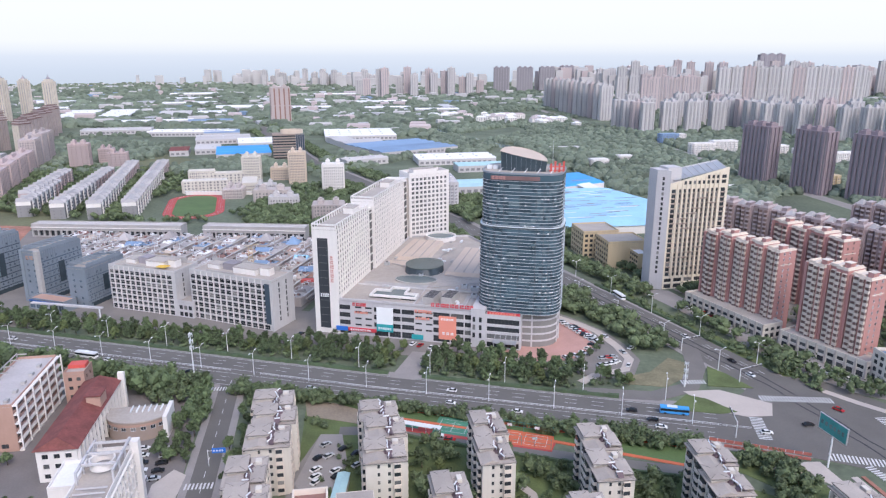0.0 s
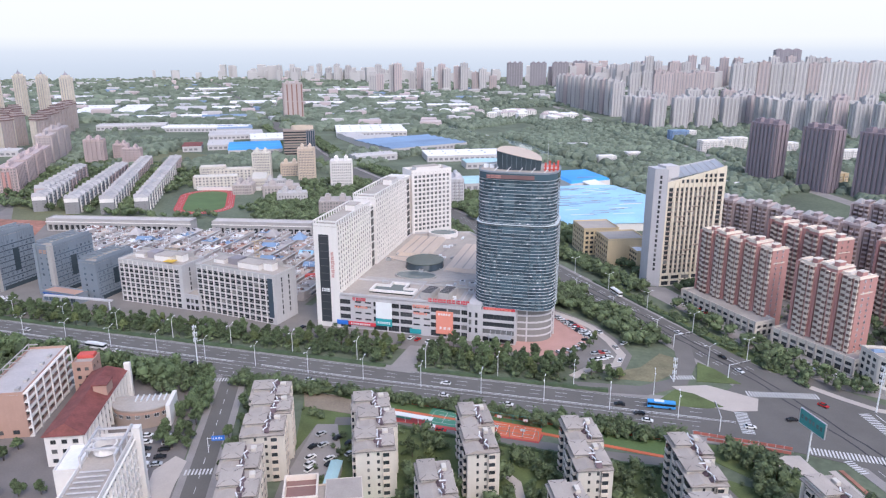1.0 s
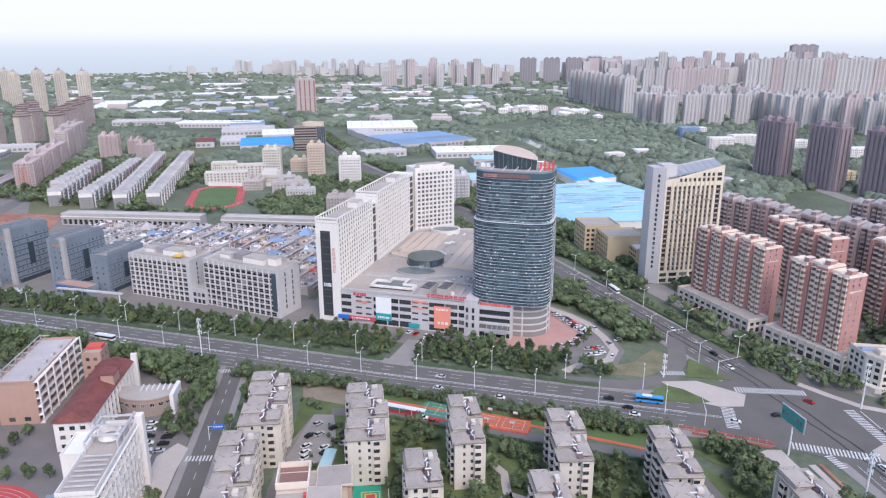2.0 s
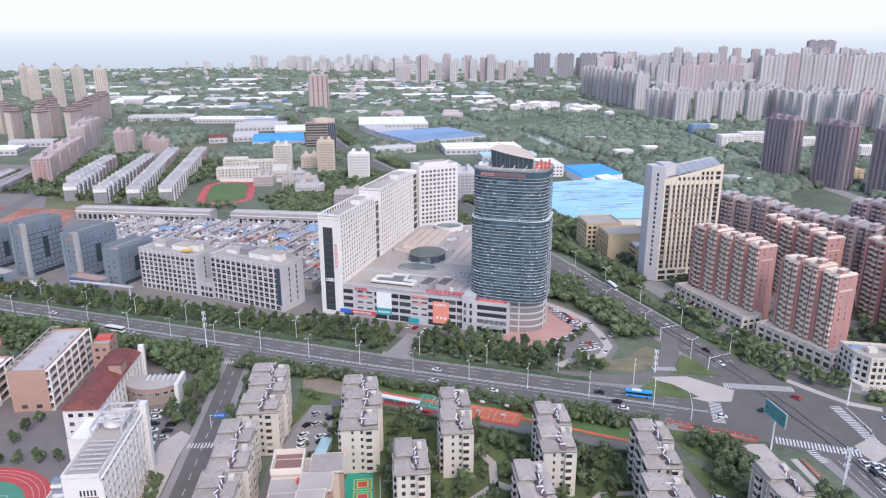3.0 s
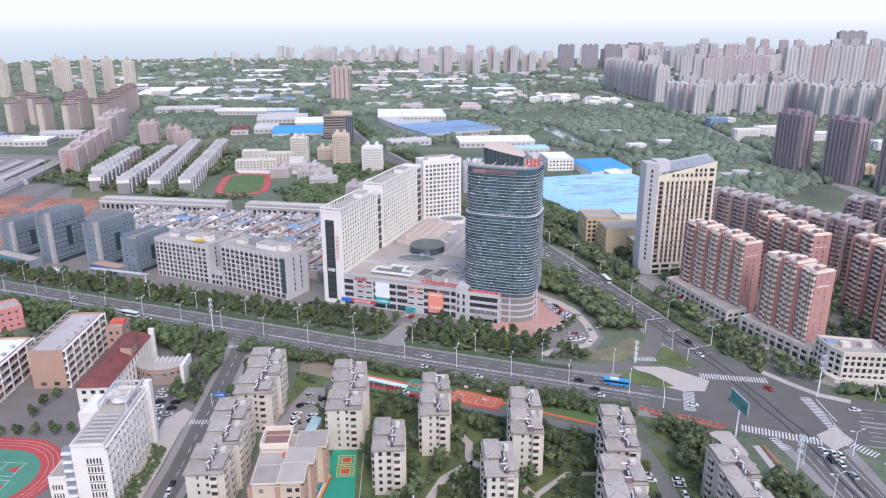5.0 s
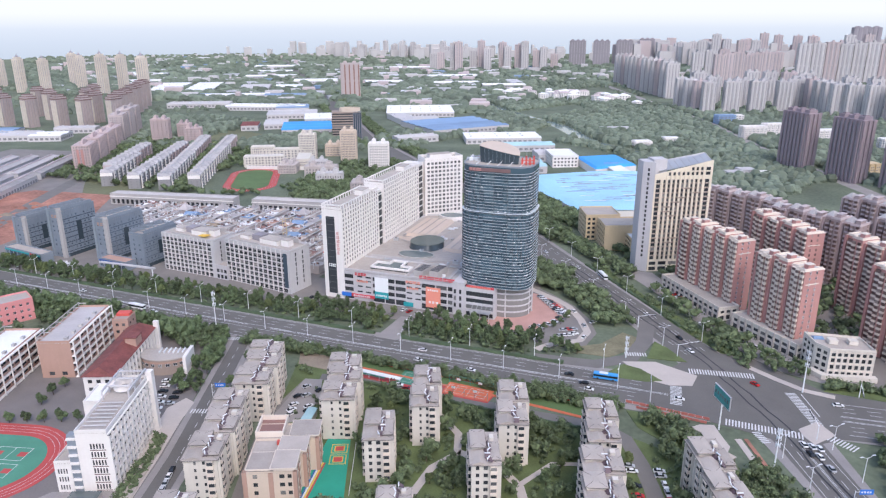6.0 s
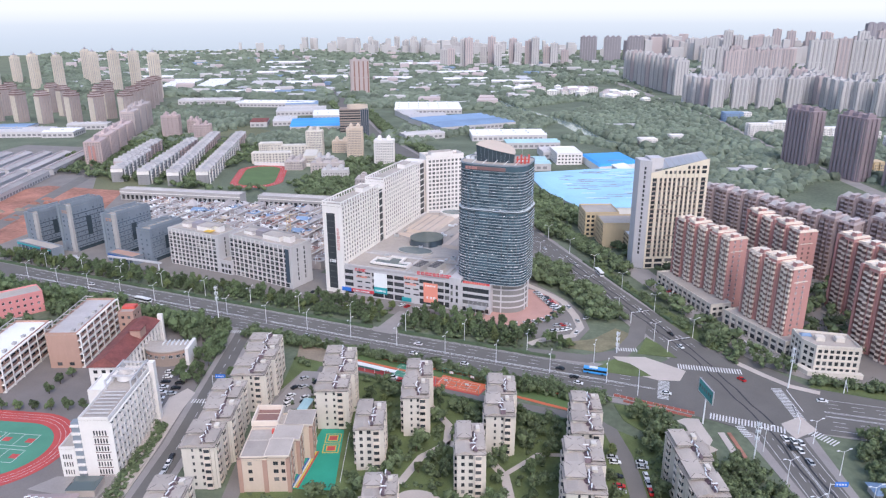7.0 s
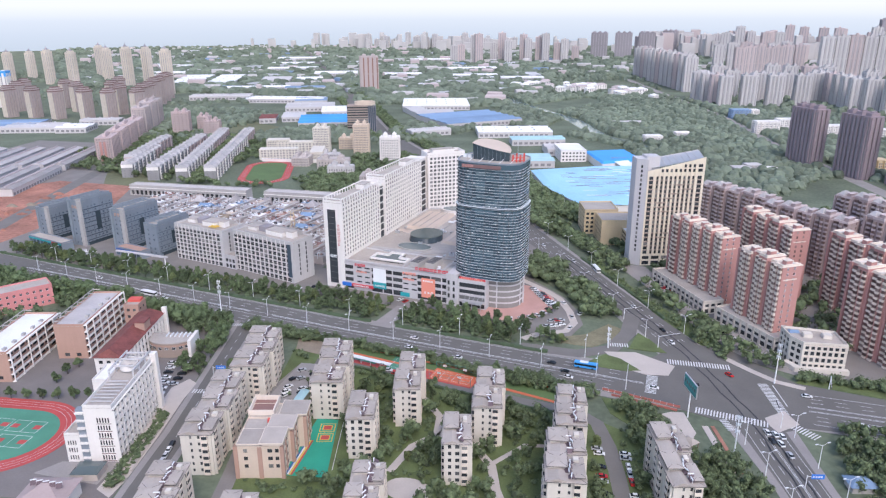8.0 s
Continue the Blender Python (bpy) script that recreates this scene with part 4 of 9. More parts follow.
for i in range(nn):
    crown.f.append((i, (i + 1) % nn, nn + (i + 1) % nn, nn + i)), crown.m.append(0)
crown.f.append(tuple(range(nn, 2 * nn))), crown.m.append(1)
cr = part("crown", crown, ["crown_glass", "roof_sand"], tower, "slanted three-cornered glass crown")
mb = MB()
for i in range(nn):
    (x, y), (x2, y2) = cp[i], cp[(i + 1) % nn]
    mb.tube((x * 1.01, y * 1.01, slope(x, y)), (x2 * 1.01, y2 * 1.01, slope(x2, y2)), 0.2, 0.2, 5)
part("crown_rim", mb, "roof_sand", cr)
for k in range(1, 9):
    x = -10.5 + k * 21.3 / 9
    part("crown_bar", MB().tube((x * 0.96, front(x) * 0.965, Z1 + 0.3), (x, front(x) - 0.05, slope(x, -7)), 0.07, 0.07, 4), "slate_clad", cr)
for k in range(5):
    part("roof_strut", MB().tube((-11 + k * 6.0, -13.2, Z1 + 0.3), (-9.6 + k * 6.0, -9, Z1 + 2.0), 0.16, 0.16, 5), "white_metal", tower)
for k in range(4):
    part("red_sign_post", MB().box(12.6 + k * 1.9, -7 + 0.8 * k, Z1 + 0.3, 13.5 + k * 1.9, -6.5 + 0.8 * k, Z1 + 4.4 + 1.0 * (k % 2)), "red_frame", tower, "red steel roof sign")
for z in (1.2, 2.8):
    part("red_sign_rail", MB().tube((12.2, -6.9, Z1 + z), (19.2, -4.0, Z1 + z), 0.28, 0.28, 5), "red_frame", tower)
for dx in (-17, -14, 13):
    part("roof_unit", MB().box(dx - 1, -3, Z1 + 0.3, dx + 1.2, 0, Z1 + 1.9), "white_metal", tower)
part("mast", MB().tube((13.0, 3, Z1), (13.0, 3, Z1 + 14), 0.12, 0.05, 5), "steel", tower)

# three white slabs on the west side
def slab_block(x, y, rot, w, length, h, z0, label, ncol, nrow, ground=True):
    t = thing("white_office_slab", label, "office building", x, y, rot, group="white slabs")
    fl = (h - 20.5) / nrow
    rows = [(20 + k * fl + 0.75, 20 + k * fl + 0.75 + fl * 0.64) for k in range(nrow)]
    poly = rect(-w, 0, 0, length)
    mbx = MB()
    side(mbx, poly[0], poly[1], 0, h, (), (), t)
    side(mbx, poly[1], poly[2], 0, h, even(length, ncol, 2.1), rows, t, "slab", 0.22)
    side(mbx, poly[2], poly[3], 0, h, (), (), t)
    side(mbx, poly[3], poly[0], 0, h, even(length, ncol, 1.9), rows, t, "plain", 0.4, joined=True)
    part("wall", mbx, "white_wall", t)
    gap = (length - ncol * 2.1) / (ncol + 1)
    for k in range(ncol + 1):
        yy = gap / 2 + k * (2.1 + gap)
        part("pier", MB().box(0.004, yy - gap * 0.3, 18.6, 0.4, yy + gap * 0.3, h + 0.2), "white_wall", t)
    r = part("roof", MB().prism(poly, h - 0.3, h + 0.003), "roof_deck", t)
    # open screen of posts and beams along the roof edge
    scr = MB()
    for x0 in (-w, -0.45):
        scr.box(x0, 0, h + 2.2, x0 + 0.45, length, h + 2.9)
        for k in range(ncol + 1):
            yy = min(length - 0.6, k * length / ncol)
            scr.box(x0, yy, h, x0 + 0.45, yy + 0.6, h + 2.2)
    for yy in (0, length - 0.45):
        scr.box(-w + 0.45, yy, h + 2.2, -0.45, yy + 0.45, h + 2.9)
        scr.box(-w + 0.45, yy, h, -0.45, yy + 0.4, h + 1.2)
    part("roof_screen", scr, "white_wall", r)
    roof_box(t, -w * 0.75, length * 0.72, -w * 0.3, length * 0.9, h, 3.2, "white_wall")
    return t


s1 = slab_block(-131, 318.2, 0.5, 13, 51, 55.5, 0, "white office slab with a dark glazed end wall", 15, 13)
part("dark_glazing", MB().box(-10.2, -0.25, 3, -4.6, 0.05, 51), "glass", s1, "tall dark glazed strip of the end wall")
for k in range(12):
    part("spandrel", MB().box(-10.2, -0.32, 6 + k * 4, -4.6, -0.25, 6.25 + k * 4), "dark_trim", s1)
bars(s1, -3.6, -0.2, 40, 6, 1.7, 1.9, 0.5, "faded_coral", upright=True)
bars(s1, -9.4, -0.34, 20, 4, 0.9, 1.8, 0.3, "white_banner")
s2 = slab_block(-130.5, 375.5, 0.5, 14, 62, 58.5, 0, "long white office slab with square windows", 18, 13)
link1 = thing("glazed_link", "dark glazed stair link between white slabs", "stair tower", -131, 369.5, 0.5)
part("wall", MB().box(-13, 0, 0, -1.2, 6, 55.5), "white_wall", link1)
part("glass", MB().box(-1.2, 0.4, 18.5, -0.7, 5.6, 54), "glass", link1)
for k in range(7):
    part("spandrel", MB().box(-0.7, 0.3, 23 + k * 4.9, -0.5, 5.7, 23.7 + k * 4.9), "white_wall", link1)
link2 = thing("glazed_link", "dark glazed stair link between white slabs", "stair tower", -130.5, 438, 0)
part("wall", MB().box(-16, 0, 0, -2.2, 14, 60), "white_wall", link2)
part("glass", MB().box(-2.2, 0.8, 18.5, -1.5, 9.5, 58), "glass", link2)
for k in range(8):
    part("spandrel", MB().box(-1.5, 0.6, 23 + k * 4.5, -1.2, 9.8, 23.7 + k * 4.5), "white_wall", link2)
end = thing("white_office_slab", "white office slab with square windows, set at an angle", "office building", -130.5, 449, 43, group="white slabs")
mb = MB()
fl = 40 / 13
rows = [(20 + k * fl + 0.7, 20 + k * fl + 2.6) for k in range(13)]
P3 = rect(0, 0, 31, 15)
side(mb, P3[0], P3[1], 0, 61.5, even(31, 9, 2.1, 2.0), rows, end, "slab_joined", 0.25, joined=True)
for i in (1, 2, 3):
    side(mb, P3[i], P3[(i + 1) % 4], 0, 61.5, (), (), end)
part("wall", mb, "white_wall", end)
for k in range(10):
    xx = 1.15 + k * (31 - 2.3) / 9
    part("pier", MB().box(xx - 0.45, -0.4, 18.6, xx + 0.45, -0.004, 61.6), "white_wall", end)
r = part("roof", MB().prism(P3, 61.2, 61.503), "roof_deck", end)
mb = MB()
ring_wall(P3, 61.5, 63.4, 0.4, mb)
part("parapet", mb, "white_wall", r)
roof_box(end, 6, 5, 24, 12, 61.5, 3.0, "white_wall")

# beige tower with a sloping roofline
bt = thing("beige_tower", "cream tower with dark vertical windows and a sloping roofline", "office tower", 36.2, 431.5, 26)
W, D = 38.5, 14.0
cols = [(1.2, 4.0)] + [(6.0 + k * 3.05, 7.5 + k * 3.05) for k in range(9)] + [(W - 4.6, W - 1.6)]
rows = [(8.4 + k * 3.05, 10.7 + k * 3.05) for k in range(18)]
mb = MB()
side(mb, (0, 0), (W, 0), 7.4, 64.5, cols, rows, bt, "dark", 0.35)
side(mb, (0, 0), (W, 0), 0, 7.4, [(1.2, 6), (7.5, 13), (14.5, 20), (21.5, 27), (28.5, 36.5)], [(0.5, 3.2), (4.4, 6.8)], bt, "shop", 0.6)
side(mb, (W, 0), (W, D), 0, 64.5, even(D, 3, 1.4), rows[::2], bt, "dark", 0.4, joined=True)
side(mb, (W, D), (0, D), 0, 64.5, even(W, 10, 1.4), rows[::2], bt, "dark", 0.4, joined=True)
b0 = len(mb.v)
for y in (0.0, 0.7):
    mb.v += [(0, y, 64.5), (W, y, 64.5), (W, y, 75.0), (0, y, 66.0)]
mb.f += [(b0, b0 + 1, b0 + 2, b0 + 3), (b0 + 7, b0 + 6, b0 + 5, b0 + 4), (b0 + 3, b0 + 2, b0 + 6, b0 + 7), (b0 + 1, b0 + 5, b0 + 6, b0 + 2)]
mb.m += [0] * 4
part("wall", mb, "beige_wall", bt)
for k in range(10):
    x = 5.0 + k * 3.05
    part("rib", MB().box(x - 0.42, -0.45, 7.4, x + 0.3, -0.01, 64.4 + 9 * x / W), "beige_wall", bt)
for c0, c1 in cols:
    sp = MB()
    for (za, zb), (zc, zd) in zip(rows, rows[1:]):
        sp.box(c0 - 0.25, -0.06, zb + 0.05, c1 + 0.25, -0.004, zc - 0.05)
    tagged(part("spandrel_rest", sp, "tan_dark", bt), kind="stuff")
for i, (c0, c1) in enumerate(cols):
    for k in range(4):
        z = 65.3 + k * 3.05
        if z + 2.1 < 66 + 9 * c0 / W - 0.7:
            part("window", window_mesh(c1 - c0, 2.1, STYLE["dark"]), None, bt, m=pose((c0 + c1) / 2, -0.05, z))
mb = MB()
side(mb, (-6.6, 4.5), (-0.3, -0.4), 0, 74.0, [(3.2, 4.5)], [(10 + k * 3.05, 12 + k * 3.05) for k in range(20)], bt, "dark", 0.3)
mb.quad([(-6.6, D, 0), (-6.6, 4.5, 0), (-6.6, 4.5, 74), (-6.6, D, 74)])
mb.quad([(-0.3, -0.4, 64), (-0.3, D, 64), (-0.3, D, 74), (-0.3, -0.4, 74)])
mb.quad([(-6.6, 4.5, 74), (-0.3, -0.4, 74), (-0.3, D, 74), (-6.6, D, 74)])
mb.quad([(-0.3, D, 0), (-6.6, D, 0), (-6.6, D, 74), (-0.3, D, 74)])
part("grey_flank", mb, "grey_wall", bt, "flat grey flank wall with one row of small windows")
part("roof", MB().prism(rect(0, 0.7, W, D), 64.2, 64.48), "roof_deck", bt)
part("roof_wall", MB().box(0, 4, 64.5, 9, D, 75.2), "grey_wall", bt)
rl = MB()
b0 = [(4.0, 3.0, 67.5), (W - 0.4, 3.0, 74.2), (W - 0.4, D - 0.4, 77.2), (4.0, D - 0.4, 71.5)]
rl.quad(b0).quad([(x, y, z - 0.35) for x, y, z in b0[::-1]])
sl_roof = part("sloping_roof", rl, "steel", bt, "sloping grey metal roof behind the raked wall")
for k in range(9):
    u = k / 8
    p0 = Vector(b0[0]).lerp(Vector(b0[1]), u)
    p1 = Vector(b0[3]).lerp(Vector(b0[2]), u)
    part("roof_rib", MB().tube(p0 + Vector((0, 0, 0.2)), p1 + Vector((0, 0, 0.2)), 0.22, 0.22, 4), "grey_wall", sl_roof)
    part("roof_post", MB().box(p1.x - 0.2, D - 0.8, 64.5, p1.x + 0.2, D - 0.45, p1.z - 0.2), "grey_wall", bt)
part("roof_rim", MB().tube(b0[3], b0[2], 0.4, 0.4, 5), "grey_wall", sl_roof)
for i, j in ((2, 11), (3, 9), (4, 12), (5, 13), (6, 15), (3, 3), (4, 4), (6, 5), (2, 10), (8, 14)):
    c = cols[i]
    part("grey_panel", MB().box(c[0] - 1.2, -0.6, rows[j][1] - 0.2, c[1] + 1.0, -0.46, rows[j][1] + 0.75), "tan_dark", bt, "dark offset bracket")

# ---- unfinished grey twins ----
def grey_twin(x, y, rot, w, d, h, ncol, label, dark_strip):
    t = thing("grey_office_block", label, "office building", x, y, rot, group="grey twin blocks")
    rows = [(0.5, 3.1)] + [(4.1 + k * (h - 5) / 7, 4.1 + k * (h - 5) / 7 + (h - 5) / 7 - 0.75) for k in range(7)]
    sc = even(w - 2, ncol, (w - 2) / ncol - 0.6, 0.5)
    body(t, rect(0, 0, w, d), 0, h, "pale_concrete",
         [(sc, rows, "bare"), (even(d, 2, 1.3, d * 0.3), rows[1:], "dark"), None, (even(d, 2, 1.3, d * 0.3), rows[1:], "dark", None, True)], 1.2, "roof_deck", depth=0.3)
    for k in range(8):
        z = 3.4 + k * (h - 5) / 7
        part("ledge", MB().box(-0.05, -0.22, z, w - 2, -0.003, z + 0.26), "pale_concrete", t)
    posts = MB()
    for (a0, a1), (b0, b1) in zip(sc, sc[1:]):
        posts.box((a1 + b0) / 2 - 0.16, -0.42, 0, (a1 + b0) / 2 + 0.16, -0.225, h + 0.6)
    for k in range(15):
        z = 1.8 + k * (h - 4) / 14
        posts.box(0, -0.30, z, w - 2, -0.225, z + 0.07)
    tagged(part("post_rest", posts, "white_wall", t), kind="stuff")
    if dark_strip:
        part("dark_glazing", MB().box(w - 4.2, -0.5, 4, w - 1.4, 0.1, h - 1), "blue_glass", t, "tall dark glass strip")
    part("roof_screen", MB().box(0.5, d - 1.2, h, w * 0.86, d - 0.8, h + 3.2).box(w * 0.2, 0.9, h, w * 0.55, 1.2, h + 1.9), "concrete", t)
    part("roof_screen", MB().box(w * 0.28, d * 0.5, h, w * 0.42, d * 0.85, h + 3.6), "far_dark", t, "dark grey plant screen")
    roof_box(t, w * 0.10, d * 0.45, w * 0.24, d * 0.8, h, 2.2, "white_wall")
    roof_box(t, w * 0.45, d * 0.35, w * 0.72, d * 0.8, h, 3.0, "white_wall")
    roof_box(t, w * 0.75, d * 0.45, w * 0.86, d * 0.7, h, 4.0, "white_wall")
    return t


g1 = grey_twin(-272, 325, -5, 45, 20, 25, 12, "raw grey concrete office block with open window bays", False)
part("tarpaulin", MB().box(30, 3, 26.2, 36, 8, 26.5), "court_yellow", g1, "yellow tarpaulin on the roof")
g2 = grey_twin(-218.5, 322, -10, 54, 19, 27, 13, "raw grey concrete office block with a pale end wall", True)
low = thing("grey_office_link", "low grey concrete link between two blocks", "office building", -227, 321, -7)
body(low, rect(0, 0, 10, 16), 0, 9, "grey_wall", [(even(10, 3, 2.4), [(0.6, 3.2), (4.6, 7.0)], "dark")], 0.8)

# ---- blue glass blocks on the west ----
def glass_block(x, y, rot, w, d, h, label, ncs, nce, pier=True):
    """Flush bluish cladding with scattered small windows and one tall glass strip."""
    t = thing("glass_office_block", label, "office building", x, y, rot, group="blue glass blocks")
    nf = int((h - 2) / 3.4)
    rows = [(1.6 + k * 3.4, 3.1 + k * 3.4) for k in range(nf)]
    rng = random.Random(int(h * 10))
    holes = {(i, j) for i in range(20) for j in range(12) if rng.random() < 0.13}
    body(t, rect(0, 0, w, d), 0, h, "slate_clad", [(even(w, ncs, 1.5), rows, "blue", lambda i, j: (i, j) in holes), (even(d, nce, 1.3), rows, "blue", lambda i, j: (i, j) in holes), None, (even(d, 5, 1.5), rows, "blue", None, True)], 1.4, "roof_deck", depth=0.12)
    part("glass_strip", MB().box(w, d * 0.42, h * 0.30, w + 0.12, d * 0.56, h * 0.72), "crown_glass", t, "dark upright glass strip")
    part("glass_strip", MB().box(w, d * 0.1, 0, w + 0.1, d * 0.95, 2.6), "crown_glass", t)
    ribs_mb, seams = MB(), MB()
    for k in range(int(d / 1.6)):
        yy = 0.8 + k * (d - 1.6) / (int(d / 1.6) - 1)
        if not d * 0.40 < yy < d * 0.58:
            ribs_mb.box(w + 0.004, yy - 0.09, 3.0, w + 0.22, yy + 0.09, h + 1.2)
    for k in range(1, nf):
        seams.box(w + 0.004, 0.5, k * 3.4 + 0.3, w + 0.1, d - 0.5, k * 3.4 + 0.9)
    tagged(part("rib_rest", ribs_mb, "slate_clad", t), kind="stuff")
    tagged(part("glazing_rest", seams, "blue_glass", t), kind="stuff")
    if pier:
        part("pale_pier", MB().box(w - 2.6, -0.8, 0, w + 0.5, 1.2, h + 1.4), "concrete", t, "pale upright corner pier")
        part("pale_pier", MB().box(-0.5, -0.8, 0, 1.6, 1.8, h + 1.4), "slate_wall", t)
    for k in range(8):
        part("roof_beam", MB().box(0.2, 2 + k * (d - 4) / 7, h + 2.4, w - 0.2, 2.3 + k * (d - 4) / 7, h + 2.8), "slate_wall", t)
    for xx in (0.2, w - 0.6):
        part("roof_screen", MB().box(xx, 1.8, h, xx + 0.4, d - 1.6, h + 3.1), "slate_wall", t)
    return t


glass_block(-401.5, 320, -3, 12, 29, 24.5, "blue-grey clad office slab with a pale roof edge", 2, 8)
gb = glass_block(-366, 319.5, -3, 12, 29, 34, "tall blue-grey clad office slab with ribbed walls", 2, 8)
bars(gb, 3.5, -0.1, 29, 2, 2.4, 2.2, 0.4, "orange_wall")
gb = glass_block(-328.5, 323, -3, 12.5, 32, 30, "blue-grey clad office slab with a pale corner pier", 2, 9)
bars(gb, 3.5, -0.1, 26, 2, 2.4, 2.2, 0.4, "orange_wall")
glass_block(-297, 321.5, -3, 12.5, 31, 23, "low blue-grey clad office slab beside a raw concrete block", 2, 9, False)
pod = thing("glass_podium", "low teal glass shop podium with red signs", "shop building", -400, 308, -8)
body(pod, rect(0, 0, 42, 9), 0, 6.5, "slate_wall", [(even(42, 9, 3.8), [(0.6, 5.4)], "blue")], 0.8)
part("sign_band", MB().box(1, -0.4, 5.2, 41, -0.1, 6.2), "teal_sign", pod)
part("sign_band", MB().box(30, -0.6, 5.0, 35, -0.42, 6.6), "red_sign", pod)
pod = thing("glass_podium", "low blue glass shop podium with an orange roof", "shop building", -318, 313, -6)
body(pod, rect(0, 0, 26, 9), 0, 6.0, "slate_wall", [(even(26, 6, 3.6), [(0.6, 5.0)], "blue")], 0.8, "orange_wall")
part("sign_band", MB().box(1, -0.4, 4.8, 25, -0.1, 5.8), "court_blue", pod)
gate = thing("portal_frame", "white slanted portal frame carrying a long entrance beam", "gate", -304, 303, 2)
for x in (5, 9, 12):
    part("leg", MB().tube((x - 2.5, 0, 0.15), (x, 0, 7.6), 0.55, 0.45, 4), "white_metal", gate)
part("leg", MB().tube((40, 0, 0.15), (40, 0, 7.6), 0.4, 0.4, 6), "white_metal", gate)
part("beam", MB().box(-2, -1, 7.6, 42, 1, 8.4), "grey_wall", gate)
random.seed(44)
for k in range(9):
    st_ = thing("panel_stack", "stack of pale building panels lying on the forecourt", "building material", -340 + random.uniform(-8, 8), 306 + random.uniform(-5, 6), random.uniform(-30, 60), group="panel stacks", z=0.17)
    w_ = random.uniform(1.5, 4)
    for q in range(3):
        part("panel", MB().box(-w_, -1.2 + 0.1 * q, 0.45 * q, w_ - 0.3 * q, 1.2, 0.45 * q + 0.4), "white_roof" if (k + q) % 3 else "concrete", st_)
for x, y, c, w_ in ((-303, 249, "white_roof", 4), (-296, 252, "white_roof", 3), (-310, 246, "teal_sign", 6), (-290, 246, "white_roof", 3.5)):
    tn = thing("tent", "small pointed tent roof among trees", "tent", x, y, 20, group="tents")
    part("canopy", MB().prism(rect(-w_, -w_ * 0.7, w_, w_ * 0.7), 2.8, 4.6, 0, rect(-0.3, -0.2, 0.3, 0.2)), c, tn)
    for px, py in ((-w_ + 0.2, -w_ * 0.6), (w_ - 0.2, -w_ * 0.6), (-w_ + 0.2, w_ * 0.6), (w_ - 0.2, w_ * 0.6)):
        part("pole", MB().tube((px, py, 0), (px, py, 2.8), 0.06, 0.06, 5), "steel", tn)
heaps = MB()
for k in range(70):
    x, y, r = random.uniform(-520, -415), random.uniform(300, 440), random.uniform(2, 7)
    if x > -440 + (y - 300) * -0.2 - 4:
        continue
    heaps.prism(oval(x, y, r, r * 0.7, 9), 0.05, random.uniform(0.8, 2.6), k % 3, oval(x, y, r * 0.35, r * 0.2, 9))
tagged(new("soil_heaps", heaps.mesh("soil_heaps", ["soil_red", "soil", "soil_red"])), "heaps of red and brown earth on the building site", "soil heaps", kind="stuff")

# ---- long arcaded halls and the market behind ----
def arcade(x, y, rot, length, label, n):
    t = thing("arcade_hall", label, "long hall", x, y, rot)
    body(t, rect(0, 0, length, 12), 0, 9.5, "concrete", [(even(length, n, length / n - 1.2), [(0.6, 5.2)], "dark")], 1.0, "roof_deck", depth=1.5)
    rb = MB()
    for k in range(2):
        rb.box(0.5, 2.5 + 5 * k, 9.5, length - 0.5, 4.2 + 5 * k, 10.3)
    part("roof_strip", rb, "grey_wall", t)
    part("eave", MB().box(-0.3, -0.6, 7.4, length + 0.3, -0.003, 8.0), "white_wall", t)


arcade(-445, 452, 10, 122, "long pale two-storey hall with an arcade", 26)
arcade(-308, 477, 9, 82, "long pale two-storey hall with an arcade", 17)
def roof_frames(x0, ya, ye):
    """Light frames, ducts and pipes standing on the roofs of one row."""
    mb = MB()
    for q in range(int((ye - ya) / 5)):
        y, x = ya + q * 5 + random.uniform(0, 3), x0 + random.uniform(0.5, 6)
        z = random.uniform(7.3, 8.6)
        mb.box(x, y, z, x + random.uniform(1, 3.5), y + 0.35, z + 0.3)
        mb.box(x + 0.1, y + 0.05, 3.5, x + 0.35, y + 0.3, z)
    return mb


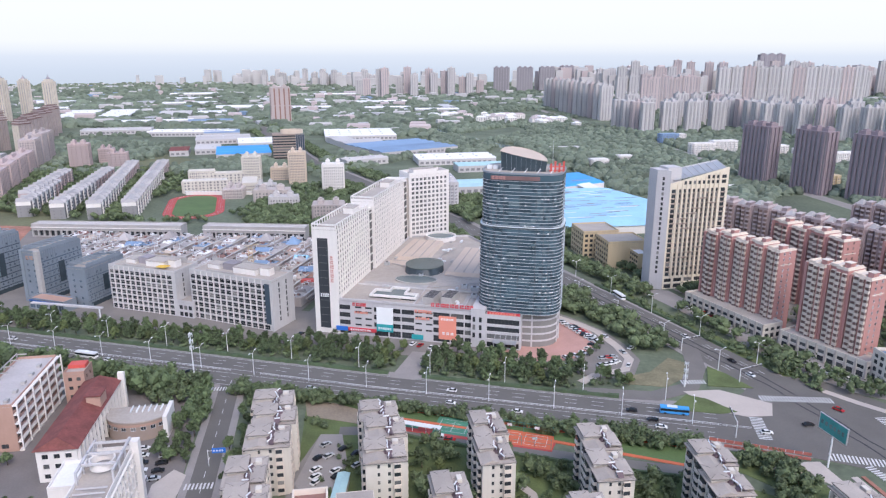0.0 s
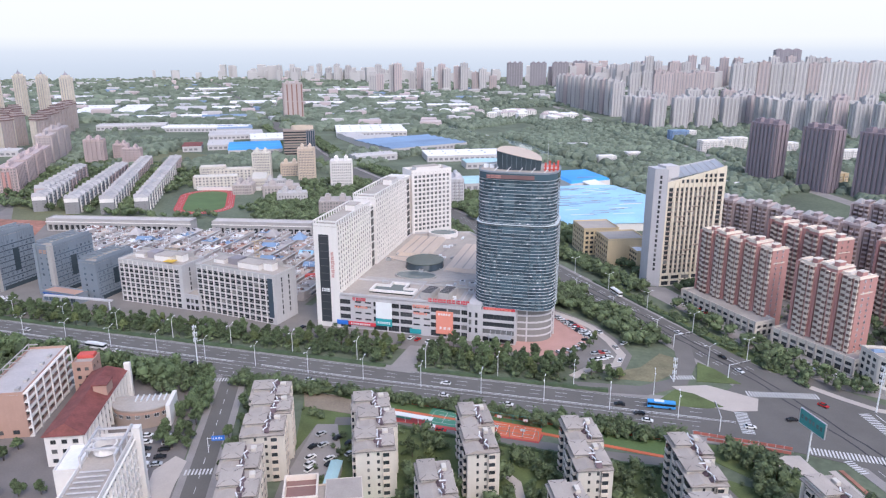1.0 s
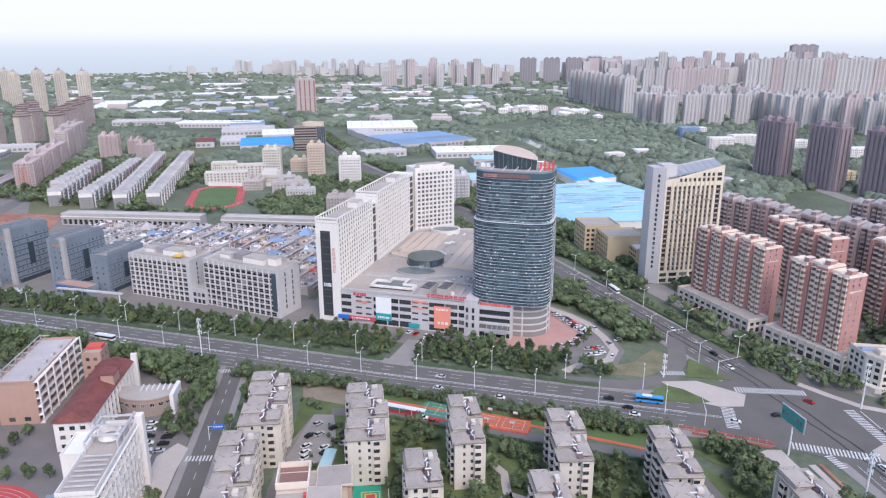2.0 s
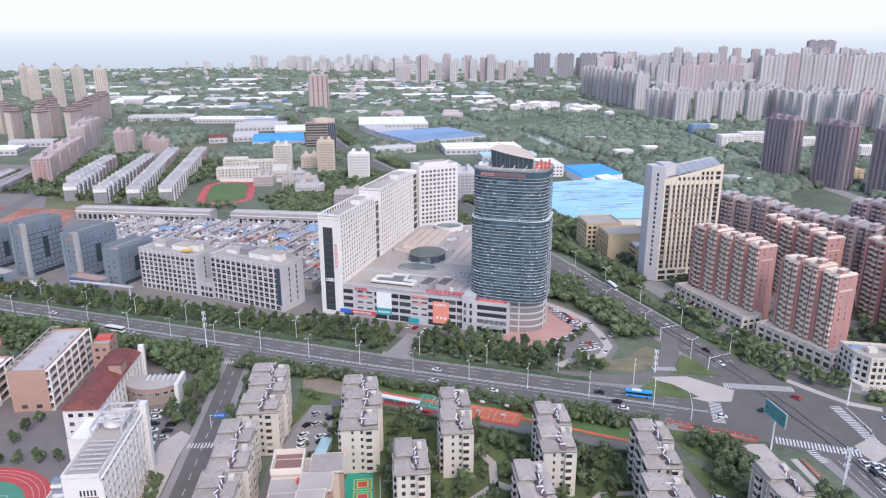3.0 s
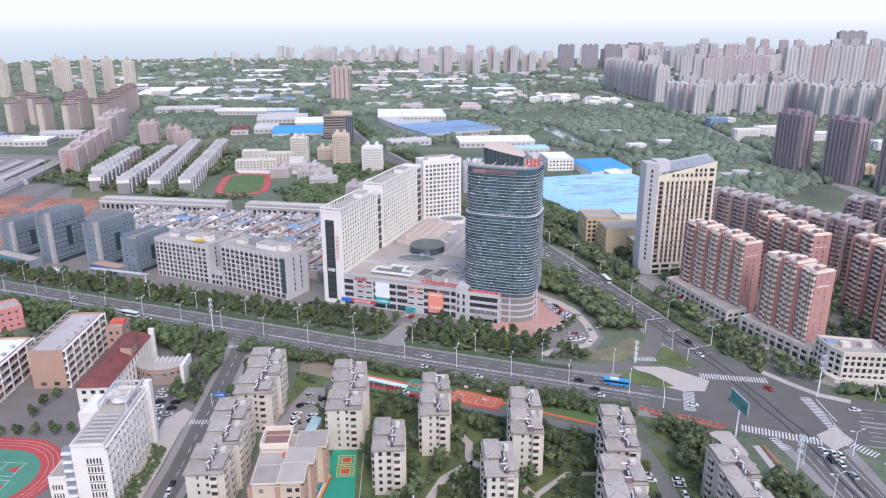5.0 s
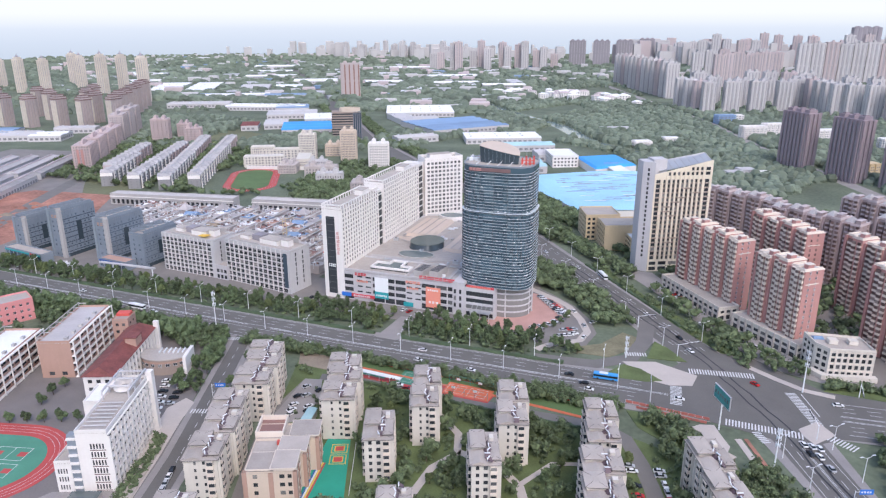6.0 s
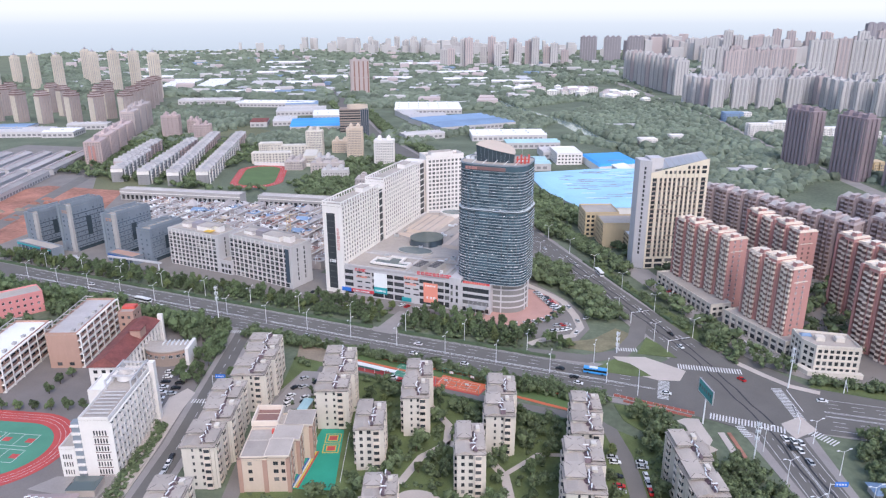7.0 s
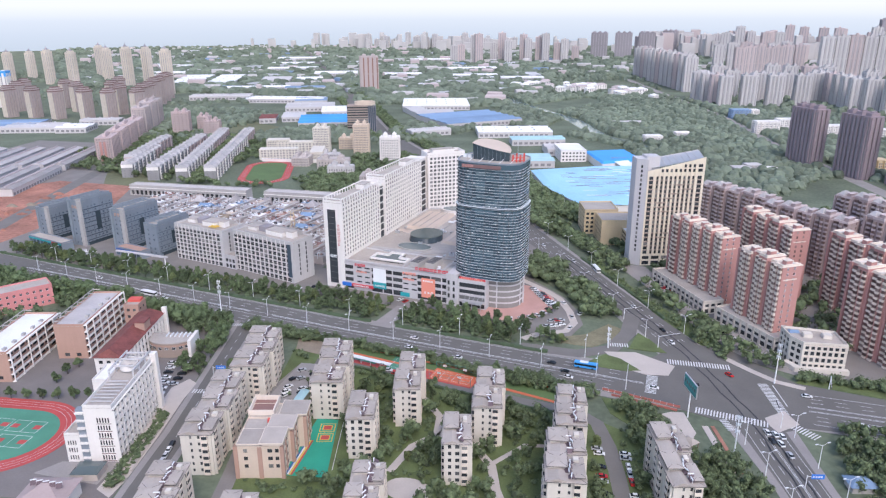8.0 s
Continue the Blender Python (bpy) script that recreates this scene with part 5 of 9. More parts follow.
random.seed(21)
row_cols = ["shop_roof"] * 5 + ["white_roof", "white_roof", "mauve_roof", "roof_sand", "tan_dark", "roof_deck", "roof_deck", "dull_blue", "brick_dark", "orange_wall", "concrete", "concrete", "shop_wall", "tan_dark"]
for r in range(17):
    x0 = -176 - r * 14.2
    ya = 350 if x0 > -235 else (352 if x0 > -300 else 366)
    ye = 470 + (x0 + 308) * 0.16 if x0 > -316 else 446 + (x0 + 445) * 0.176
    row = thing("market_row", "crowded row of small market sheds with patched roofs", "market stalls", 0, 0, 0, group="market rows")
    y = ya + random.uniform(0, 4)
    clutter = MB()
    while y < ye - 4:
        w = random.uniform(5.5, 11)
        dpt = random.uniform(7.5, 9.5)
        hh = random.uniform(3.6, 6.8)
        x = x0 + random.uniform(-0.6, 0.6)
        c = random.choice(row_cols)
        mb = MB()
        k = random.random()
        if k < 0.5:
            poly = rect(x, y, x + dpt, y + w - 0.15)
            xm = x + dpt / 2
            mb.prism(poly, 0, hh, 0)
            mb.prism(rect(x - 0.3, y - 0.1, x + dpt + 0.3, y + w), hh, hh + random.uniform(0.9, 1.7), 1, [(xm - 0.1, y - 0.1), (xm + 0.1, y - 0.1), (xm + 0.1, y + w), (xm - 0.1, y + w)])
        else:
            mb.prism(rect(x, y, x + dpt, y + w - 0.15), 0, hh + 0.5, 0)
            mb.box(x + 0.35, y + 0.35, hh + 0.501, x + dpt - 0.35, y + w - 0.5, hh + 0.62, 1)
        st = part("stall", mb, ["shop_wall", c], row)
        for q in range(random.randint(3, 6)):
            bx, by, bs = x + random.uniform(0.5, dpt - 2.2), y + random.uniform(0.3, w - 2.2), random.uniform(0.8, 1.9)
            clutter.box(bx, by, hh + 0.3, bx + bs, by + bs * 0.8, hh + 1.0 + bs * 0.5, random.randrange(7))
        y += w
    tagged(part("roof_clutter", clutter, ["white_roof", "concrete", "brick_dark", "white_roof", "shop_wall", "dark_trim", "dark_trim"], row), kind="stuff")
    part("gutter", MB().box(x0 + 9.9, ya, 6.6, x0 + 10.8, ye - 5, 7.0), "pale_concrete", row, "long pale roof gutter")
    part("gutter", MB().box(x0 + 11.6, ya, 5.2, x0 + 12.2, ye - 5, 5.5), "shop_wall", row)
    part("walkway_roof", MB().box(x0 + 12.3, ya + 2, 4.2, x0 + 13.4, ye - 8, 4.4), "brick_dark" if r % 3 else "dark_trim", row)
    tagged(part("roof_frames", roof_frames(x0, ya, ye), "white_metal", row), kind="stuff")
for x, y, c, w in ((-262, 376, "vivid_blue", 12), (-225, 402, "dull_blue", 11), (-205, 420, "blue_roof", 10), (-300, 402, "soil", 10), (-340, 425, "dull_blue", 12), (-190, 396, "dull_blue", 12), (-240, 432, "dull_blue", 12)):
    t = thing("tarpaulin_roof", "large tarpaulin roof over market stalls", "tarpaulin", x, y, 10)
    part("sheet", MB().prism(rect(0, 0, w, 8), 6.2, 8.4, 0, rect(0.3, 3.6, w - 0.3, 4.4)), c, t)
    for px, py in ((0.3, 0.3), (w - 0.3, 0.3), (0.3, 7.7), (w - 0.3, 7.7)):
        part("post", MB().tube((px, py, 0.1), (px, py, 6.2), 0.1, 0.1, 5), "steel", t)
for x, y in ((-320, 452), (-246, 462), (-350, 440), (-222, 458)):
    t = thing("market_pavilion", "small pavilion with a pale pointed roof", "pavilion", x, y, 10)
    part("wall", MB().box(-4, -4, 0, 4, 4, 7), "shop_wall", t)
    part("roof", MB().prism(rect(-5, -5, 5, 5), 7, 12, 0, rect(-0.3, -0.3, 0.3, 0.3)), "dull_blue" if x == -222 else "shop_roof", t)
for x, y, c in ((-176, 380, "red_frame"), (-178, 392, "orange_wall"), (-172, 402, "red_frame"), (-205, 372, "orange_wall")):
    t = thing("scaffold_stack", "stack of red scaffold frames and containers", "building material", x, y, 15)
    for k in range(3):
        part("frame", MB().box(-4, -2, 0.1 + k * 2.4, 4, 2, 2.2 + k * 2.4), c if k != 1 else "concrete", t)
crane = thing("tower_crane", "ochre lattice hoist tower over the market", "crane", -226, 402, 30)
for px, py in ((-1.6, -1.6), (1.6, -1.6), (1.6, 1.6), (-1.6, 1.6)):
    part("mast_leg", MB().tube((px, py, 0), (px * 0.7, py * 0.7, 19), 0.22, 0.18, 5), "ochre_wall", crane)
for k in range(6):
    q = 1.6 - 0.08 * k
    part("mast_ring", MB().box(-q, -q, 2.5 + 3 * k, q, -q + 0.25, 2.8 + 3 * k).box(-q, q - 0.25, 2.5 + 3 * k, q, q, 2.8 + 3 * k).box(-q, -q, 2.5 + 3 * k, -q + 0.25, q, 2.8 + 3 * k).box(q - 0.25, -q, 2.5 + 3 * k, q, q, 2.8 + 3 * k), "ochre_wall", crane)
part("jib", MB().tube((-3, 0, 19.2), (7, 0, 20.2), 0.3, 0.2, 5), "ochre_wall", crane)

# ---- red housing blocks on the east ----
BAY = {}


def bay_mesh(w, trim, dp=1.1, pane="bay_glass"):
    """An enclosed balcony: solid breastwork, glazing set back above it, a slab over it."""
    key = (round(w, 2), trim, pane)
    if key not in BAY:
        mb = MB()
        mb.box(-w / 2, -dp, 0, w / 2, 0, 1.05, 0)
        mb.box(-w / 2 + 0.12, -dp + 0.22, 1.05, w / 2 - 0.12, 0, 2.5, 1)
        mb.box(-w / 2, -dp + 0.05, 2.5, w / 2, 0, 2.8, 0)
        for px in (-w / 2, w / 2 - 0.14):
            mb.box(px, -dp + 0.1, 1.05, px + 0.14, -dp + 0.215, 2.5, 0)
        BAY[key] = mb.mesh("balcony", [trim, pane])
    return BAY[key]


def bay_quads(mb, w, dp, place):
    """The same balcony for the joined rest of a facade."""
    def bx(x0, y0, z0, x1, y1, z1, m):
        c = [place(x, y, z) for z in (z0, z1) for x, y in ((x0, y0), (x1, y0), (x1, y1), (x0, y1))]
        for f in ((0, 1, 5, 4), (1, 2, 6, 5), (3, 0, 4, 7), (4, 5, 6, 7)):
            mb.quad([c[i] for i in f], m)
    bx(-w / 2, -dp, 0, w / 2, 0, 1.15, 0)
    bx(-w / 2 + 0.1, -dp + 0.3, 1.15, w / 2 - 0.1, 0, 2.75, 1)


def red_block(x, y, rot, length, d, nf, wall, trim, label, modules, single=False):
    """A housing slab: facade on local -x, gable end on local -y (towards the main road)."""
    t = thing("red_apartment_block", label, "apartment block", x, y, rot, group="housing slabs on the east side")
    fh = 2.9
    h = nf * fh
    ml = length / modules
    rest = MB()

    def balcony(w, dp, px, py, z, rz, keep):
        if keep:
            part("balcony", bay_mesh(w, trim, dp), None, t, m=pose(px, py, z, 0, 0, rz))
        else:
            c, s_ = math.cos(radians(rz)), math.sin(radians(rz))
            bay_quads(rest, w, dp, lambda bx, by, bz: (px + bx * c - by * s_, py + bx * s_ + by * c, z + bz))

    for k in range(modules):
        y0, y1, ym = k * ml, (k + 1) * ml, (k + 0.5) * ml
        hh = h + (1.5 if k % 2 else 0)
        # projecting half and set-back half of every module
        part("wall", MB().prism([(0, y0), (d + 1.2, y0), (d + 1.2, y0 + ml * 0.35), (d, y0 + ml * 0.35), (d, y1), (0.9, y1), (0.9, y1 - ml * 0.12), (2.2, y1 - ml * 0.12), (2.2, ym), (0, ym)], 0, hh), wall, t)
        c = part("cornice", MB().prism([(-0.35, y0 - 0.15), (d + 1.5, y0 - 0.15), (d + 1.5, y0 + ml * 0.38), (d + 0.3, y0 + ml * 0.38), (d + 0.3, y1 - 0.2), (1.85, y1 - 0.2), (1.85, ym + 0.2), (-0.35, ym + 0.2)], hh, hh + 0.4), trim, t)
        part("roof_floor", MB().box(0.9, y0 + 0.4, hh + 0.4, d - 0.5, y0 + ml * 0.46, hh + 0.44), "shop_roof", c)
        part("stair_head", MB().box(3.2, y0 + ml * 0.14, hh + 0.4, d - 4, y0 + ml * 0.38, hh + 2.7), wall, c)
        part("stair_head_roof", MB().box(2.9, y0 + ml * 0.11, hh + 2.7, d - 3.7, y0 + ml * 0.41, hh + 2.95), trim, c)
        pm = MB()
        for q0, q1 in ((0.02, 0.06), (0.44, 0.48)):
            pm.box(-0.2, y0 + ml * q0, hh + 0.4, d + 0.2, y0 + ml * q1, hh + 1.35)
        pm.box(-0.2, y0 + ml * 0.06, hh + 0.4, 0.2, y0 + ml * 0.44, hh + 1.35)
        pm.box(2.0, y0 + ml * 0.52, hh + 0.4, 2.4, y1 - ml * 0.14, hh + 1.2).box(2.4, y1 - ml * 0.10, hh + 0.4, d + 0.1, y1 - ml * 0.06, hh + 1.2)
        part("parapet", pm, trim, c)
        if wall == "mauve_wall":
            part("hipped_roof", MB().prism(rect(2.2, y0 + ml * 0.52, d, y1 - 0.4), hh + 0.45, hh + 3.2, 0, rect(d * 0.5, y0 + ml * 0.7, d * 0.6, y0 + ml * 0.8)), "terrace_roof", c)
        for f in range(nf):
            z = f * fh + 0.15
            keep = single and (k < 4)
            balcony(ml * 0.17, 1.1, 0, y0 + ml * 0.11, z, -90, keep)
            balcony(ml * 0.17, 1.1, 0, y0 + ml * 0.39, z, -90, keep)
            balcony(ml * 0.22, 1.5, 2.2, y0 + ml * 0.70, z, -90, keep)
            balcony(ml * 0.24, 1.3, d, y0 + ml * 0.6, z, 90, False)
    for f in range(nf):
        z = f * fh + 0.15
        for gx in (d * 0.3, d * 0.68):
            if single:
                part("window", window_mesh(1.2, 1.5, STYLE["plain"]), None, t, m=pose(gx, -0.05, z + 0.9))
            else:
                rest.quad([(gx - 0.6, -0.05, z + 0.9), (gx + 0.6, -0.05, z + 0.9), (gx + 0.6, -0.05, z + 2.4), (gx - 0.6, -0.05, z + 2.4)], 1)
    tagged(part("balcony_rest", rest, [trim, "bay_glass"], t), kind="stuff")
    part("gable_band", MB().box(d * 0.12, -0.18, h - 7.2, d * 0.88, -0.02, h - 6.7), trim, t)
    return t


ER = 40
red_block(86.9, 371, ER, 51, 11, 15, "brick_red", "cream_trim", "tall red brick housing slab with cream balconies", 5, True)
red_block(116.3, 330.4, ER, 34, 11, 15, "brick_red", "cream_trim", "tall red brick housing slab beside the junction", 3, True)
red_block(124.6, 401, 35, 50, 11, 15, "brick_red", "cream_trim", "red brick housing slab in the second row", 4)
red_block(175, 364, ER, 50, 11, 15, "brick_red", "cream_trim", "red brick housing slab of the second row", 4)
red_block(178, 312, ER, 48, 11, 15, "brick_red", "cream_trim", "red brick housing slab behind the corner shops", 4)
red_block(222, 340, ER, 50, 11, 15, "brick_red", "cream_trim", "red brick housing slab of the third row", 4)
red_block(114, 484, 55, 60, 14, 14, "mauve_wall", "far_rose", "dull mauve housing slab with grey roof edges", 5)
red_block(158, 440, 55, 60, 14, 14, "mauve_wall", "far_rose", "dull mauve housing slab with grey roof edges", 5)
red_block(200, 455, 50, 60, 14, 16, "mauve_wall", "far_rose", "dull mauve housing slab behind the red rows", 5)
red_block(208, 412, 50, 55, 14, 15, "mauve_wall", "far_rose", "dull mauve housing slab behind the red rows", 4)

# shops along the avenue
def shop_row(x, y, rot, length, d, h, n, label, two=True):
    t = thing("shop_row", label, "shop building", x, y, rot)
    rows = [(0.5, 3.2)] + ([(4.4, 6.2)] if two else [])
    body(t, rect(0, 0, d, length), 0, h, "cream_wall", [(even(d, 3, 2.6), rows, "shop"), None, None, (even(length, n, length / n - 1.6), rows, "shop")], 1.0, "roof_deck", depth=0.5)
    for k in range(n + 1):
        part("pilaster", MB().box(-0.35, k * (length - 0.8) / n, 0, -0.003, k * (length - 0.8) / n + 0.8, h + 1.0), "pale_paving", t)
    return t


shop_row(81, 359.5, 36, 57, 13, 7.5, 12, "low two-storey shop row with pale pilasters")
shop_row(117, 322, 42, 44, 11, 7.6, 9, "low two-storey shop row with pale pilasters, curving to the corner")
cs = thing("corner_shop_building", "cream three-storey corner building with square windows", "shop building", 128.5, 307.5, 13)
rows = [(0.6, 3.4), (4.8, 6.9), (8.2, 10.2), (11.2, 12.9)]
P = [(0, 0), (20, 0), (19, 15.5), (-5.4, 18.5), (-4.2, 6.5)]
op = [(even(20, 7, 1.7), rows, "dark"), (even(15.5, 4, 1.8), rows, "dark", None, True), None, (even(12.06, 3, 2.2), rows, "dark"), (even(7.74, 2, 2.1), rows, "dark")]
body(cs, P, 0, 14, "cream_wall", op, 1.1, "roof_deck", depth=0.3)
for z in (4.0, 7.5, 10.7, 13.4):
    part("string_course", MB().prism([(-0.2, -0.25), (20.2, -0.25), (20.2, -0.004), (-0.02, -0.004)], z, z + 0.3), "cream_trim", cs)
for q in range(8):
    part("pilaster", MB().box(q * 2.83 - 0.1, -0.2, 0, q * 2.83 + 0.28, -0.004, 14.6), "cream_wall", cs)
for q in range(2):
    part("stair_house", MB().box(2 + 9 * q, 7, 14.1, 6 + 9 * q, 10.5, 16.2), "cream_wall", cs)
part("blue_roof_patch", MB().prism(rect(-3, 12, 2, 16), 14.1, 15, 0, rect(-2.5, 13.8, 1.5, 14.2)), "dull_blue", cs)
part("terrace", MB().prism([(-6.4, 4), (-3, -2.4), (21.5, -3.2), (21.5, -0.3), (-0.1, -0.3), (-4.4, 6.2)], 0, 2.4), "cream_wall", cs, "low raised terrace before the shops")
rsh = thing("red_tent_roof", "low dark red tent roof behind the corner building", "canopy", 136, 340, 13)
part("sheet", MB().prism(rect(-9, -5, 9, 5), 5.0, 7.0, 0, rect(-7, -0.4, 7, 0.4)), "red_roof", rsh)
for px, py in ((-8.6, -4.6), (8.6, -4.6), (-8.6, 4.6), (8.6, 4.6)):
    part("post", MB().tube((px, py, 0.05), (px, py, 5.0), 0.12, 0.12, 6), "steel", rsh)

# ochre school by the avenue
oc = thing("ochre_office_block", "ochre office block with a blank gable beside the avenue", "office building", 3, 466, 22)
rows = floors(5, 0.5, 3.5, 0.9, 2.0)
body(oc, rect(0, 0, 27, 24), 0, 18.5, "ochre_wall", [None, None, None, (even(24, 6, 3.0), rows, "dark")], 1.0, "roof_deck", depth=0.3)
for k in range(7):
    part("pier", MB().box(-0.3, 0.2 + k * 3.85, 0, -0.004, 0.7 + k * 3.85, 19), "ochre_wall", oc)
oc2 = thing("ochre_office_block", "low ochre wing with a white roof edge", "office building", 22, 459, 22)
body(oc2, rect(0, 0, 8, 13.4), 0, 13.5, "ochre_wall", [None, None, None, (even(13.4, 4, 2.6), floors(4, 0.4, 3.2, 0.8, 1.9), "dark")], 0.8, "white_roof", depth=0.3)
oc3 = thing("ochre_office_block", "ochre rear wing of the office block", "office building", -9, 492, 22)
body(oc3, rect(-6, 0, 20, 26), 0, 19, "ochre_wall", [(even(26, 7, 2.2), rows, "dark", None, True), None, None, (even(26, 6, 2.4), rows, "dark", None, True)], 1.0, "roof_deck", depth=0.3)

# big blue roof hall
def saw_hall(name, label, x, y, rot, w, d, h, bays_n, material, wall="white_wall"):
    t = thing(name, label, "factory hall", x, y, rot)
    part("wall", MB().box(0, 0, 0, w, d, h), wall, t)
    for k in range(bays_n):
        y0, y1 = d * k / bays_n, d * (k + 1) / bays_n
        ym = (y0 + y1) / 2
        rb = MB().prism(rect(-0.5, y0, w + 0.5, y1), h + 0.002, h + 1.6, 0, [(-0.5, ym - 0.2), (w + 0.5, ym - 0.2), (w + 0.5, ym + 0.2), (-0.5, ym + 0.2)])
        part("roof_bay", rb, material, t)
    return t


def poly_hall(label, poly, h, material, ribs, tilt):
    t = thing("blue_roof_hall", label, "factory hall")
    part("wall", MB().prism(poly, 0, h), "white_wall", t)
    cx, cy = sum(p[0] for p in poly) / len(poly), sum(p[1] for p in poly) / len(poly)
    r = part("roof", MB().prism([(cx + (x - cx) * 1.01, cy + (y - cy) * 1.01) for x, y in poly], h + 0.01, h + 2.0, 0, [(cx + (x - cx) * 0.9, cy + (y - cy) * 0.9) for x, y in poly]), material, t)
    rng = random.Random(3)
    for k in range(ribs):
        a = rng.uniform(-0.35, 0.35)
        px, py = cx + rng.uniform(-48, 40), cy + rng.uniform(-75, 70)
        if inside_poly((px, py), [(cx + (x - cx) * 0.75, cy + (y - cy) * 0.75) for x, y in poly]):
            part("roof_seam", MB().box(0, 0, h + 2.0, rng.uniform(8, 24), 0.8, h + 2.25), rng.choice(["far_dark", "dull_blue", "far_dark", "white_roof"]), r, m=pose(px, py, 0, 0, 0, tilt + a * 10))


def inside_poly(p, poly):
    r = False
    for i in range(len(poly)):
        (x0, y0), (x1, y1) = poly[i - 1], poly[i]
        if (y0 > p[1]) != (y1 > p[1]) and p[0] < (x1 - x0) * (p[1] - y0) / (y1 - y0) + x0:
            r = not r
    return r


poly_hall("huge low hall with a bright light blue roof", [(-30, 552), (38, 578), (44, 676), (0, 735), (-43, 720), (-108, 672), (-75, 605)], 7, "blue_roof", 90, 24)
poly_hall("hall with a vivid blue roof", [(-43, 727), (-4, 764), (-33, 818), (-75, 790)], 8, "vivid_blue", 4, 24)

# ---- cream flats in front ----
def solar(parent, x, y, z, rot=0):
    mb = MB()
    mb.tube((-1.0, 0, 1.3), (1.0, 0, 1.3), 0.22, 0.22, 7, 0)
    mb.quad([(-0.95, -0.2, 1.2), (-0.95, -1.7, 0.2), (0.95, -1.7, 0.2), (0.95, -0.2, 1.2)], 1)
    mb.box(-0.9, -0.1, 0, -0.82, 0.0, 1.2, 0).box(0.82, -0.1, 0, 0.9, 0.0, 1.2, 0)
    return mb


SOLAR = solar(None, 0, 0, 0).mesh("solar_heater", ["white_metal", "solar"])


def hip(mb, x0, y0, x1, y1, z, rise, m=0):
    """A low hipped roof."""
    w, d = x1 - x0, y1 - y0
    k = min(w, d) / 2 - 0.15
    mb.prism(rect(x0, y0, x1, y1), z, z + rise, m, rect(x0 + k, y0 + k, x1 - k, y1 - k))


